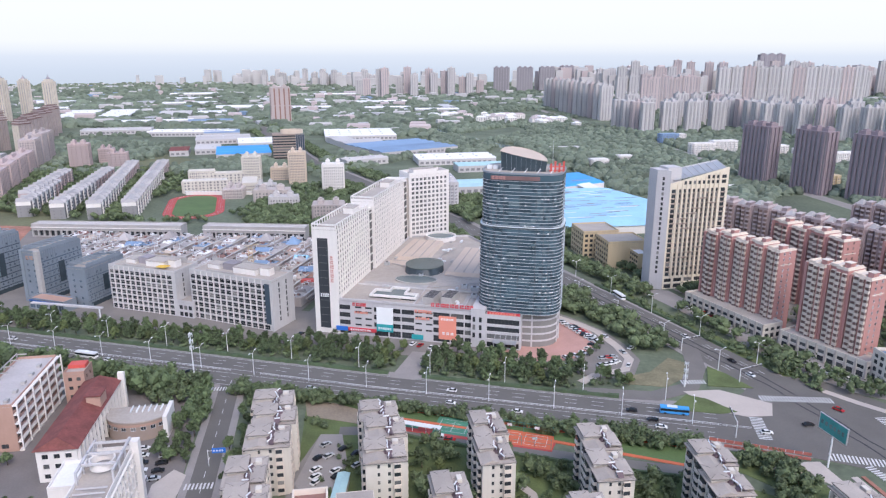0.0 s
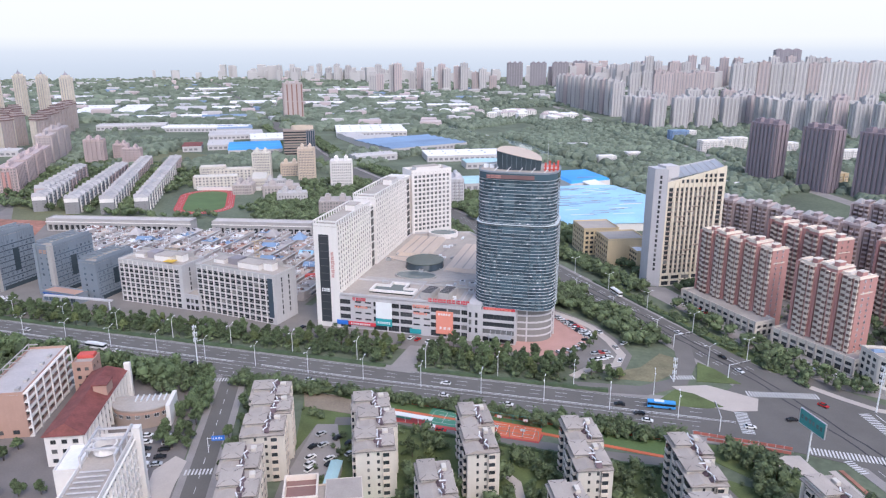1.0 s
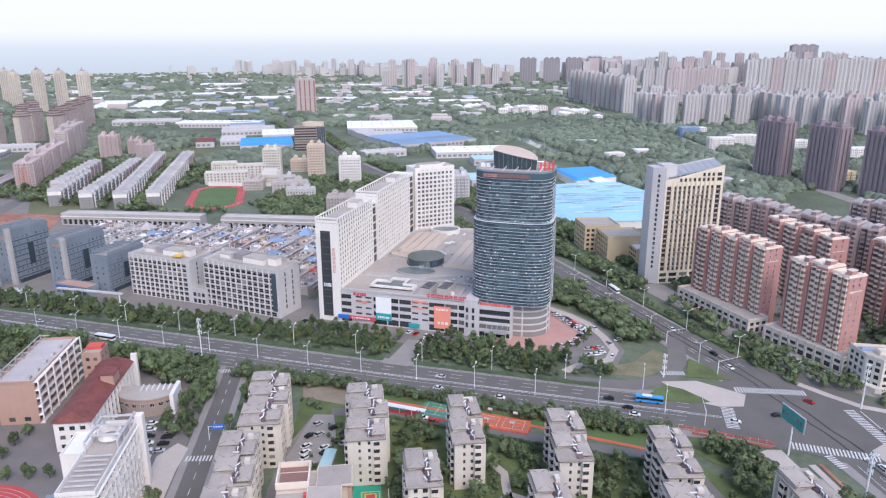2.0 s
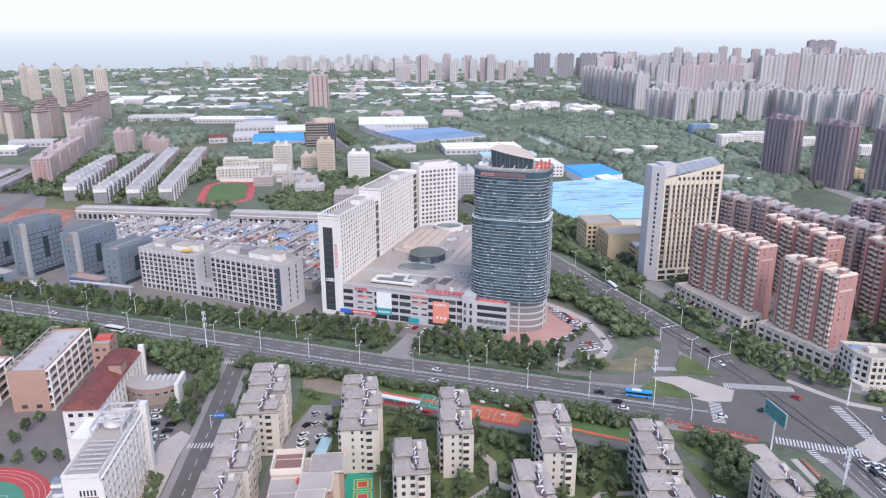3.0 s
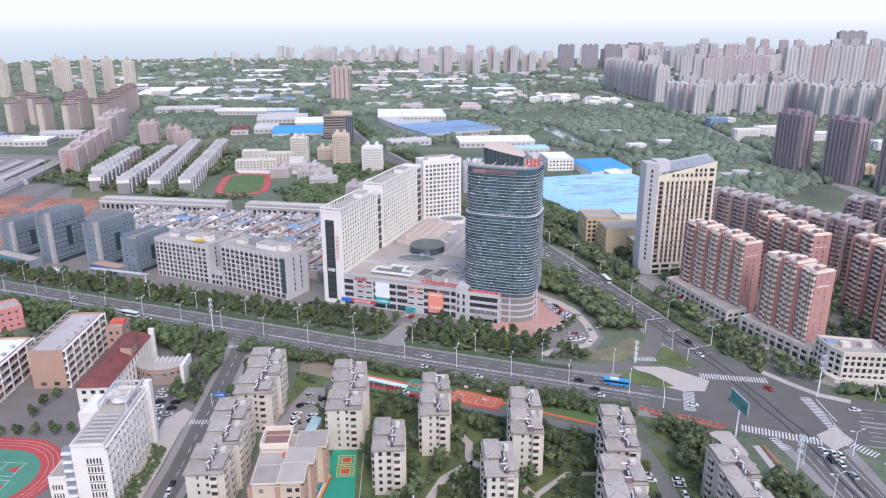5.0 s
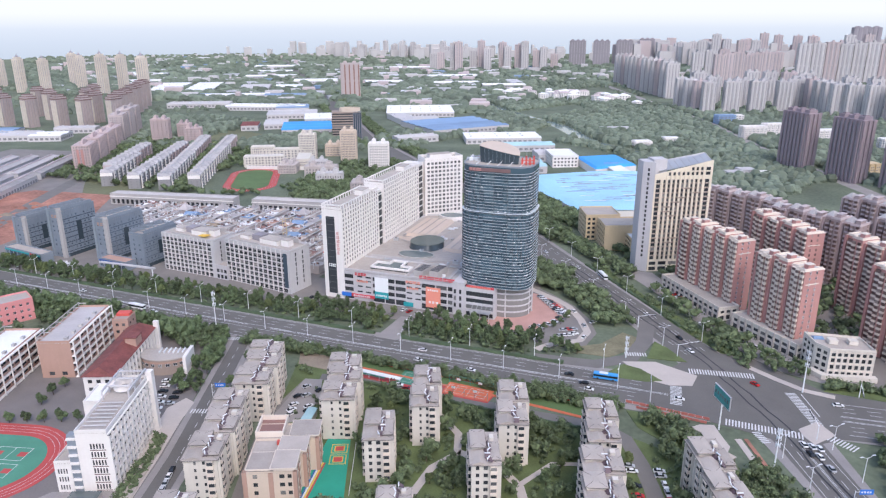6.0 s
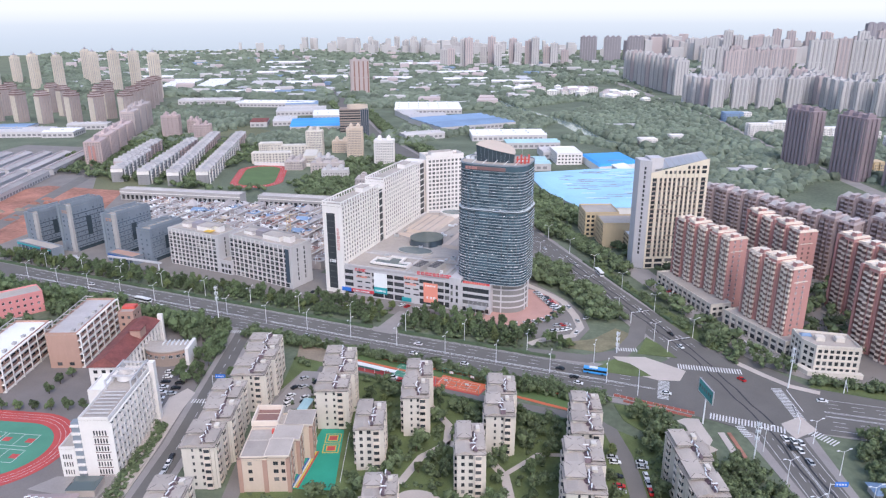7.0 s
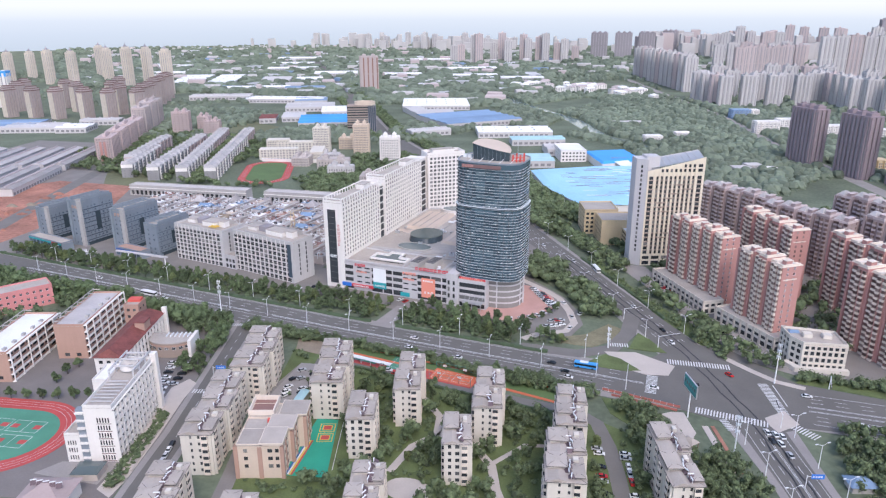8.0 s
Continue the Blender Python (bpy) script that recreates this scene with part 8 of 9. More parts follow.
def near_line(p, line, d):
    q = Vector(p)
    for a, b in zip(line, line[1:]):
        a, b = Vector(a), Vector(b)
        t = max(0, min(1, (q - a).dot(b - a) / (b - a).length_squared))
        if (a + (b - a) * t - q).length < d:
            return True
    return False


# footprints that no tree may stand on: centre, half length and half width, rotation
HOUSES = [o for o in bpy.data.objects if o.parent is None and o.children and "tree" not in o.name]
KEEP = []
bpy.context.view_layer.update()
for o in HOUSES:
    if o.name.startswith(("court_marking", "crosswalk")):
        continue
    xs, ys = [], []
    inv = o.matrix_world.inverted()
    for c in ((o,) if o.type == "MESH" else o.children):
        if c is o or c.type == "MESH" and c.name.startswith(("wall", "casing", "roof", "hall_roof", "curtain", "stall")):
            for co in c.bound_box:
                v = inv @ (c.matrix_world @ Vector(co))
                xs.append(v.x), ys.append(v.y)
    if xs:
        KEEP.append((inv, min(xs), max(xs), min(ys), max(ys), o.matrix_world.translation.copy()))


def free(p, gap=1.5):
    for inv, a, b, c, d, org in KEEP:
        r = max(abs(a), abs(b), abs(c), abs(d)) * 1.5 + gap
        if abs(p[0] - org.x) > r or abs(p[1] - org.y) > r:
            continue
        v = inv @ Vector((p[0], p[1], 0))
        if a - gap < v.x < b + gap and c - gap < v.y < d + gap:
            return False
    return True


ROADS = [(MAIN, 15), (EAST, 11), (SIDE, 6), (LANE, 5.5), (ESTATE, 5), ([(-5, 281), (25, 284), (40, 296), (45, 318), (44, 345)], 6),
         (DRIVE, 3.8), ([(-34, 217), (-18, 203), (-14, 190), (-20, 178), (-21, 160)], 2.6), ([(-14, 191), (4, 187), (14, 178), (20, 165), (30, 150)], 2.8), ([(14, 180), (22, 196), (34, 200)], 2.4)]


def clear(p, gap=1.5):
    return free(p, gap) and not any(near_line(p, l, d) for l, d in ROADS)


def scatter(poly, step, jitter, gap=1.5, bar=()):
    xs, ys = [p[0] for p in poly], [p[1] for p in poly]
    out = []
    y = min(ys)
    while y < max(ys):
        x = min(xs) + (0.5 * step if int((y - min(ys)) / step) % 2 else 0)
        while x < max(xs):
            p = (x + random.uniform(-jitter, jitter), y + random.uniform(-jitter, jitter))
            if inside(p, poly) and clear(p, gap) and not any(inside(p, b) for b in bar):
                out.append(p)
            x += step
        y += step
    return out


BELT_N = [(-400, 287), (-400, 303), (-290, 303), (-165, 300), (-150, 306), (-92, 308), (-92, 280), (-130, 281), (-350, 286)]
BELT_N2 = [(-78, 281), (-78, 308), (-40, 306), (-20, 304), (0, 300), (18, 296), (14, 283)]
BELT_S = [(-112, 246), (-110, 251), (-20, 251), (26, 250), (24, 240), (-8, 236), (-8, 247), (-70, 249)]
near_trees = []
for poly, st in ((BELT_N, 6.2), (BELT_N2, 5.8), (BELT_S, 5.5)):
    near_trees += scatter(poly, st, 1.6)
COURT = [(-68, 184), (-56, 186), (-38.5, 147), (-59, 139.5)]
garden = scatter([(-60, 222), (48, 222), (62, 180), (64, 140), (-10, 110), (-48, 140), (-54, 190)], 6.5, 2.4, 1.5, [oval(-10, 153, 11, 8.5, 12), COURT])
garden2 = scatter([(60, 226), (72, 232), (92, 205), (120, 150), (100, 110), (66, 190)], 6.5, 2.2)
street = scatter([(-170, 250), (-164, 250), (-138, 188), (-150, 188), (-158, 212)], 5.5, 1.4) + scatter([(-148, 248), (-128, 242), (-110, 180), (-126, 182)], 6, 1.5)
random.shuffle(garden)
for k in range(11):
    a = radians(-58 + k * 12)
    p = (-28 + 29.5 * math.cos(a), 337 + 31.5 * math.sin(a))
    if clear(p):
        tree(p[0], p[1], random.choice([0, 1, 3]), random.uniform(0.6, 0.85), "small leafy tree at the edge of the plaza", "plaza trees")
random.shuffle(near_trees)
extra = near_trees[170:]
for p in near_trees[:170]:
    tree(p[0], p[1], random.choice([0, 0, 1, 2, 2, 4, 3]), random.uniform(0.78, 1.12) if p[1] > 262 else random.uniform(0.55, 0.95))
for p in garden[:50] + garden2[:20]:
    tree(p[0], p[1], random.choice([0, 1, 1, 2, 3, 4]), random.uniform(0.55, 0.95), "leafy garden tree between the flats", "garden trees")
for p in street:
    tree(p[0], p[1], random.choice([0, 1, 2]), random.uniform(0.7, 1.0), "dark leafy tree beside the side street", "side street trees")


def woods(name, pts, template, material, label, smin=0.8, smax=1.3):
    """Many trees joined into one object."""
    vs, fs = np.array(template[0]), np.array(template[1])
    n, k, q = len(pts), len(template[0]), len(template[1])
    if not n:
        return
    V, F = np.zeros((n * k, 3)), np.zeros((n * q, 3), int)
    for i, p in enumerate(pts):
        a, s = random.uniform(0, 6.28), random.uniform(smin, smax)
        c, d = math.cos(a) * s, math.sin(a) * s
        V[i * k:(i + 1) * k, 0] = vs[:, 0] * c - vs[:, 1] * d + p[0]
        V[i * k:(i + 1) * k, 1] = vs[:, 0] * d + vs[:, 1] * c + p[1]
        V[i * k:(i + 1) * k, 2] = vs[:, 2] * s * random.uniform(0.85, 1.15)
        F[i * q:(i + 1) * q] = fs + i * k
    me = bpy.data.meshes.new(name)
    me.from_pydata(V.tolist(), [], F.tolist())
    me.materials.append(MATS[material])
    tagged(new(name, me), label, "trees", kind="stuff")


def clump(seed, r, h, cards, size, lumps=3):
    """A tree of the woods: a few lobed leaf masses and loose leaves, all triangles."""
    rng = random.Random(seed)
    mb = MB()
    for k in range(lumps):
        a = k * 2.2
        if lumps > 4:
            q = r * rng.uniform(0.25, 0.72)
            c = (math.cos(a) * q, math.sin(a) * q, h * rng.uniform(0.35, 0.82))
            rr = r * rng.uniform(0.34, 0.5)
            vs, fs = ico(rr, seed + k, 0.9, 0.6)
            add(mb, vs, fs, c)
            leaf_cards(mb, c, rr * 1.1, cards, size, rng)
            continue
        c = (math.cos(a) * r * 0.42, math.sin(a) * r * 0.42, h * (0.5 + 0.12 * k))
        vs, fs = ico(r * (0.75 - 0.12 * k), seed + k, h / r * 0.42, 0.6)
        add(mb, vs, fs, c)
        leaf_cards(mb, c, r * 0.72, cards, size, rng)
    tri = []
    for f in mb.f:
        tri += [f] if len(f) == 3 else [(f[0], f[1], f[2]), (f[0], f[2], f[3])]
    return [tuple(v) for v in mb.v], tri


CL = clump(50, 3.2, 6.5, 14, 0.5)


def dome(seed, r, h, rings=3, n=9):
    """One lobed crown seen from far above, all triangles."""
    vs, fs = [(0.0, 0.0, h * (1 + 0.3 * noise.noise(Vector((seed, 0, 0)))))], []
    for k in range(1, rings + 1):
        a = k / rings * math.pi * 0.55
        for i in range(n):
            t = 2 * math.pi * (i + 0.5 * (k % 2)) / n
            q = 1 + 0.38 * noise.noise(Vector((math.cos(t) * 1.6, math.sin(t) * 1.6, seed + k * 0.55)))
            vs.append((math.cos(t) * r * math.sin(a) * q, math.sin(t) * r * math.sin(a) * q, h * max(0.0, math.cos(a)) * q))
    for i in range(n):
        fs.append((0, 1 + i, 1 + (i + 1) % n))
        for k in range(rings - 1):
            a0, b0 = 1 + k * n, 1 + (k + 1) * n
            fs += [(a0 + i, b0 + i, b0 + (i + 1) % n), (a0 + i, b0 + (i + 1) % n, a0 + (i + 1) % n)]
    return vs, fs


CLF = dome(4.2, 5.6, 7.0)
CLN = clump(55, 3.0, 6.4, 22, 0.36, 7)
mid = []
for poly, st in (([(-80, 480), (-20, 470), (-60, 560), (-140, 640), (-170, 600)], 6.5), ([(-130, 480), (-60, 490), (-150, 620), (-330, 660), (-300, 520), (-235, 505)], 7.5),
                 ([(-340, 560), (-330, 700), (-220, 760), (-160, 660), (-240, 520)], 8), ([(55, 420), (40, 425), (-40, 530), (-20, 540), (30, 480), (70, 440)], 6),
                 ([(-22, 380), (-8, 371), (4, 357), (14, 341), (20, 327), (34, 331), (44, 338), (46, 352), (24, 392), (-2, 428), (-26, 444), (-20, 420), (-18, 400)], 5.4), ([(46, 398), (40, 396), (66, 352), (80, 320), (96, 308), (122, 300), (118, 312), (92, 338), (84, 346), (74, 354)], 6.2), ([(-330, 250), (-245, 250), (-235, 222), (-330, 235)], 6), ([(-430, 252), (-330, 252), (-330, 215), (-430, 180)], 7),
                 ([(-205, 250), (-170, 250), (-165, 222), (-180, 226)], 6), ([(-145, 120), (-250, 148), (-255, 155), (-150, 130)], 7), ([(128, 318), (160, 300), (230, 305), (260, 330), (240, 300), (170, 292)], 6.5),
                 ([(135, 240), (140, 254), (166, 262), (240, 268), (260, 140), (180, 130), (146, 190)], 5.2), ([(86, 212), (100, 220), (110, 200), (122, 160), (104, 150), (92, 182)], 4.6), ([(112, 150), (128, 150), (160, 80), (130, 80)], 6), ([(48, 243), (66, 238), (72, 228), (64, 224), (54, 232)], 4.2), ([(-560, 600), (-390, 500), (-330, 530), (-420, 690), (-520, 760)], 9.5),
                 ([(60, 470), (200, 480), (420, 330), (420, 600), (60, 640)], 9), ([(-700, 250), (-430, 250), (-430, 120), (-700, 100)], 10), ([(90, 380), (110, 340), (210, 330), (200, 420), (150, 450)], 9),
                 ([(-330, 200), (-250, 215), (-240, 200), (-330, 160)], 7), ([(-640, 520), (-395, 505), (-540, 770), (-720, 760)], 8.5)):
    mid += scatter(poly, st, st * 0.35, 2.0, [oval(-386, 588, 62, 70, 16), oval(-215, 113, 70, 34, 16, rot=14)])
mid += garden[50:] + garden2[20:]
tall = scatter([(-345, 230), (-345, 249), (-262, 248), (-176, 247), (-174, 230), (-196, 236), (-236, 246), (-262, 238)], 6.2, 2.0)
bush = scatter([(-115, 240), (45, 226), (100, 205), (125, 120), (60, 60), (-60, 90)], 4.2, 1.8, 0.8, [oval(-9, 149, 12, 9, 12), [(-118, 247), (-112, 231), (-14, 228), (-12, 244)], [(-71, 186), (-55, 186), (-38, 148), (-56, 140)]])
bush = [p for p in bush if random.random() < 0.55]
bush = [p for p in bush if not inside(p, COURT)]
belt = []
for x0, x1, ya, yb, slope in ((-150, -112, 243, 249, 0.0), (-20, 42, 242, 249.5, 0.0), (-112, -20, 245.8, 249.4, 0.0), (-352, -172, 244, 252.5, -0.016)):
    x = x0
    while x < x1:
        y = ya
        while y < yb:
            p = (x + random.uniform(-0.9, 0.9), y + slope * (x - x1) + random.uniform(-0.8, 0.8))
            if free(p, 0.8) and random.random() < 0.85:
                belt.append(p)
            y += 2.9
        x += 2.9
woods("roadside_belt", belt, clump(95, 2.1, 4.4, 22, 0.34, 3), "leaf_woods", "dense dark belt of bushes and small trees along the road", 0.65, 1.3)
lawnbush = [p for p in scatter(BELT_N, 3.4, 1.5, 0.6) + scatter(BELT_N2, 3.2, 1.5, 0.6) if random.random() < 0.6]
woods("bushes", lawnbush, clump(81, 1.4, 2.0, 10, 0.26), "leaf_woods", "low bushes under the street trees", 0.6, 1.5)
row = [(-203.9 + k * 6.6, 143.1 + k * 2.68) for k in range(-5, 6)] + [(-199.8, 169.7), (-200.5, 176.9), (-197.3, 161.3), (-147.2, 192.4), (-146, 196.5)]
for p in row:
    tree(p[0], p[1], random.choice([0, 1]), random.uniform(0.75, 0.95), "round clipped tree of the school yard", "school yard trees")
verge = []
for k in range(24):
    u = k / 23
    verge += [(-133 + 17 * u + random.uniform(-1, 1) + 2.6, 158 - 46 * u), (-133 + 17 * u + random.uniform(-1, 1) + 5.2, 158.6 - 46 * u)]
woods("bushes", [p for p in verge if not near_line(p, SIDE, 5)], clump(82, 1.3, 1.9, 10, 0.26), "leaf_woods", "planted verge beside the school forecourt", 0.7, 1.4)
mouth = scatter([(-167, 247), (-158, 245), (-147, 216), (-158, 214)], 5.0, 1.4)
woods("woods", mouth, CLN, "leaf_a", "dark trees beside the mouth of the side street", 0.85, 1.15)
woods("woods", tall, CLN, "leaf_a", "tall dark trees between the school and the main road", 1.25, 1.75)
avenue = []
for p, q in zip(EAST[1:4], EAST[2:5]):
    p, q = Vector(p), Vector(q)
    d = (q - p).normalized()
    o = Vector((-d.y, d.x))
    n = int((q - p).length / 8)
    for k in range(n):
        for off in (-20, -26, 20, 26, 33):
            c = p + d * (k * 8 + random.uniform(-2, 2)) + o * (off + random.uniform(-2, 2))
            if free(c, 1.0):
                avenue.append((c.x, c.y))
woods("avenue_trees", avenue, CL, "leaf_woods", "rows of dark trees along the straight avenue", 0.8, 1.3)
verge_bush = [p for p in scatter([(0, 430), (18, 403), (31, 385), (45, 366), (60, 344), (82, 318), (97, 302), (94, 314), (82, 332), (68, 351), (50, 370), (33, 394), (20, 412), (8, 432)], 2.8, 1.2, 0.5) if random.random() < 0.5]
woods("bushes", verge_bush, clump(84, 1.5, 2.2, 12, 0.28), "leaf_woods", "low bushes on the green verge of the avenue", 0.6, 1.5)
ochre_side = scatter([(-34, 482), (-14, 456), (8, 430), (22, 414), (32, 408), (26, 428), (6, 452), (-12, 474), (-30, 500)], 5.0, 1.6, 1.0)
woods("woods", ochre_side, CL, "leaf_woods", "dark trees before the ochre office block", 0.75, 1.2)
park = scatter([(-36, 386), (-30, 378), (-20, 378), (-10, 392), (-22, 410), (-36, 424), (-52, 444), (-62, 440), (-42, 410)], 5.2, 1.6, 1.0)
woods("woods", park, CL, "leaf_woods", "trees beside the car park and the avenue", 0.8, 1.3)
beside = []
for k in range(34):
    u = k / 33
    cx_, cy_ = -36 - 86 * u, 545 + 128 * u
    for off in (4, 9.5, 15, 20.5, 26):
        p = (cx_ - off * 0.83 + random.uniform(-1.8, 1.8), cy_ - off * 0.56 + random.uniform(-1.8, 1.8))
        if not near_line(p, EAST, 15):
            beside.append(p)
woods("woods", beside, CL, "leaf_woods", "dense dark trees along the side of the blue hall", 1.1, 1.7)
hall_side = scatter([(-122, 668), (-86, 604), (-34, 548), (0, 556), (-20, 520), (-46, 530), (-96, 590), (-134, 648)], 5.6, 1.8)
woods("woods", hall_side, CL, "leaf_woods", "dense dark trees between the avenue and the blue hall", 1.1, 1.6)
BUSH = clump(80, 1.3, 1.8, 8, 0.28)
woods("tree_belt", extra, clump(90, 3.2, 7.4, 30, 0.38, 5), "leaf_a", "dense belt of leafy street trees", 0.75, 1.1)
east_row = []
for k in range(46):
    east_row += [(128 + k * 3.4 + random.uniform(-1, 1), 295.5 + k * 0.32 + random.uniform(-1.2, 1.2)), (130 + k * 3.4, 299 + k * 0.34 + random.uniform(-1, 1))]
woods("bushes", [p for p in east_row if free(p, 0.6)], clump(83, 1.9, 3.2, 14, 0.3), "leaf_woods", "bushes and small trees along the eastern verge", 0.7, 1.5)
woods("bushes", bush, BUSH, "leaf_woods", "low green bushes in the gardens", 0.6, 1.4)
woods("woods", [p for p in mid if p[1] >= 330], CL, "leaf_woods", "dense green trees between roads and buildings")
woods("woods", [p for p in mid if p[1] < 330], CLN, "leaf_woods", "dense green garden and roadside trees", 0.7, 1.25)
FAR_LINES = ((CANAL, 16), (WOODS_ROAD, 11), ([(0, 780), (150, 960), (330, 1120)], 6))
sheet("field_track", strip(FAR_LINES[2][0], 9), 0.07, "soil", "bare earth track through the woods", "path")
far = []
for poly, st in (([(60, 640), (420, 600), (700, 900), (260, 1300), (60, 1340), (-40, 1500), (-380, 1400), (-250, 1020), (-40, 880), (30, 700)], 8.5), ([(-700, 700), (-330, 760), (-250, 1000), (-500, 900), (-700, 1000), (-900, 1000)], 10),
                 ([(-600, 1150), (-250, 1250), (-380, 1450), (-480, 1750), (-800, 1900), (-650, 1400)], 12), ([(-1600, 900), (-1000, 950), (-700, 1150), (-900, 1200), (-1300, 1500), (-2000, 1500)], 26),
                 ([(-380, 1450), (-40, 1500), (-150, 1900), (-480, 2450), (-900, 2200), (-480, 1750)], 22), ([(-800, 1900), (-900, 2200), (-480, 2450), (600, 2500), (600, 3200), (-2200, 3300), (-2500, 2000), (-1400, 1600)], 50),
                 ([(60, 1340), (260, 1300), (700, 1150), (900, 1700), (300, 2400), (-100, 1950)], 24)):
    far += scatter(poly, st, st * 0.42, 2.0)
far = [p for p in far if noise.noise(Vector((p[0] * 0.007, p[1] * 0.004, 3.3))) < 0.36 and not any(near_line(p, l, d) for l, d in FAR_LINES)]
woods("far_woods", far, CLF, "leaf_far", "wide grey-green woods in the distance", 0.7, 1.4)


def far_houses(name, pts, material, label, w, d, h, roof):
    """Low houses and sheds of the far plain, too small to tell apart, joined."""
    n = len(pts)
    base = np.array([(-.5, -.5, 0), (.5, -.5, 0), (.5, .5, 0), (-.5, .5, 0), (-.5, -.5, 1), (.5, -.5, 1), (.5, .5, 1), (-.5, .5, 1), (-.45, 0, 1 + roof), (.45, 0, 1 + roof)])
    faces = [(0, 1, 5, 4), (1, 2, 6, 5), (2, 3, 7, 6), (3, 0, 4, 7), (4, 5, 9, 8), (6, 7, 8, 9), (5, 6, 9), (7, 4, 8)]
    V, F = [], []
    for i, p in enumerate(pts):
        a = radians(random.choice([14, 14, 28, 40]) + random.uniform(-4, 4))
        k = random.uniform(0.6, 1.7)
        sx, sy, sz = w * k * random.uniform(0.7, 1.5), d * k, h * random.uniform(0.7, 1.5)
        for x, y, z in base:
            V.append((p[0] + x * sx * math.cos(a) - y * sy * math.sin(a), p[1] + x * sx * math.sin(a) + y * sy * math.cos(a), z * sz))
        F += [tuple(j + 10 * i for j in f) for f in faces]
    me = bpy.data.meshes.new(name)
    me.from_pydata(V, [], F)
    me.materials.append(MATS[material])
    tagged(new(name, me), label, "houses", kind="stuff")


def plain(n, y0, y1, k0, k1):
    """Random spots of the plain between two bearings."""
    out = []
    while len(out) < n:
        y = y0 * (y1 / y0) ** random.random()
        p = (random.uniform(k0, k1) * y, y)
        if clear(p, 4) and not inside(p, [(60, 640), (420, 600), (700, 900), (260, 1300), (60, 1340), (-40, 1500), (-380, 1400), (-250, 1020), (-40, 880), (30, 700)]):
            out.append(p)
    return out


random.seed(77)
far_houses("far_sheds", plain(110, 1250, 3500, -1.15, -0.22), "shed_roof", "pale roofed sheds of the far plain", 34, 18, 6, 0.25)
far_houses("far_sheds", plain(130, 1250, 3500, -1.15, -0.22), "far_pale", "pale low houses of the far plain", 22, 12, 9, 0.2)
far_houses("far_sheds", plain(70, 1250, 3200, -1.15, -0.15), "far_rose", "rose low houses of the far plain", 22, 12, 11, 0.2)
far_houses("far_sheds", plain(30, 1250, 3200, -1.0, -0.2), "dull_blue", "blue roofed sheds of the far plain", 34, 18, 6, 0.2)
far_houses("far_sheds", plain(120, 2000, 3500, -0.35, 0.35), "far_pale", "pale low houses of the far plain", 26, 14, 9, 0.2)
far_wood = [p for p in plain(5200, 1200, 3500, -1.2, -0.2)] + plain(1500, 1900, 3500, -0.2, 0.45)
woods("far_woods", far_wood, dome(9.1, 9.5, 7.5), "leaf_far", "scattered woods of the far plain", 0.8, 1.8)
far_houses("far_skyline", plain(150, 2700, 3500, -0.1, 0.45), "far_pale", "pale towers along the hazy horizon", 26, 16, 62, 0.02)
far_houses("far_skyline", plain(60, 2700, 3500, -0.1, 0.45), "far_rose", "rose towers along the hazy horizon", 26, 16, 66, 0.02)
far_houses("far_skyline", plain(90, 3000, 3500, -0.75, -0.1), "far_pale", "pale towers along the hazy horizon", 24, 16, 46, 0.02)


# ---- hedges, street furniture, cars ----
def hedge_row(line, w, h, label="clipped dark green hedge along the road"):
    pts = [Vector(p) for p in line]
    mb = MB()
    for a, b in zip(pts, pts[1:]):
        n = max(1, int((b - a).length / 2.2))
        d = (b - a) / n
        nrm = Vector((-d.y, d.x)).normalized()
        for k in range(n):
            p, q = a + d * k, a + d * (k + 1)
            hh, ww = h * random.uniform(0.75, 1.25), w * random.uniform(0.8, 1.2) / 2
            mb.prism([tuple(p - nrm * ww), tuple(q - nrm * ww), tuple(q + nrm * ww), tuple(p + nrm * ww)], 0.1, hh, 0,
                     [tuple(p - nrm * ww * 0.7), tuple(q - nrm * ww * 0.75), tuple(q + nrm * ww * 0.7), tuple(p + nrm * ww * 0.72)])
    tagged(new("hedge", mb.mesh("hedge", "hedge")), label, "hedge", kind="stuff")


hedge_row([(-400, 284.5), (-352, 283.4), (-92, 278.6)], 2.4, 1.3)
hedge_row([(-76, 278.6), (10, 279.2)], 2.4, 1.3)
hedge_row([(-110, 247.8), (-20, 248.6), (28, 248.6)], 2.4, 1.3)
hedge_row([(-350, 254), (-170, 250.5)], 3, 1.4)
hedge_row([(-146, 249), (-112, 248.4)], 3, 1.4)
hedge_row([(-4, 431), (18, 403.5), (45, 368), (62, 344)], 2.2, 1.2)
hedge_row([(-74, 228.5), (-30, 225.2), (10, 223.9), (34, 224.5)], 1.6, 1.1)

rail = MB()
for (x0, y0), (x1, y1) in zip(MAIN[2:4], MAIN[3:5]):
    n = int((x1 - x0) / 3)
    for k in range(n):
        a, b = k / n, (k + 1) / n
        ax, ay, bx, by = x0 + (x1 - x0) * a, y0 + (y1 - y0) * a, x0 + (x1 - x0) * b, y0 + (y1 - y0) * b
        if -164 < ax < -150:
            continue
        rail.tube((ax, ay, 0.18), (ax, ay, 1.15), 0.06, 0.06, 4)
        rail.tube((ax, ay, 1.1), (bx, by, 1.1), 0.06, 0.06, 4)
        rail.tube((ax, ay, 0.6), (bx, by, 0.6), 0.06, 0.06, 4)
tagged(new("median_rail", rail.mesh("median_rail", "white_metal")), "white steel railing along the middle of the road", "railing", kind="structure")

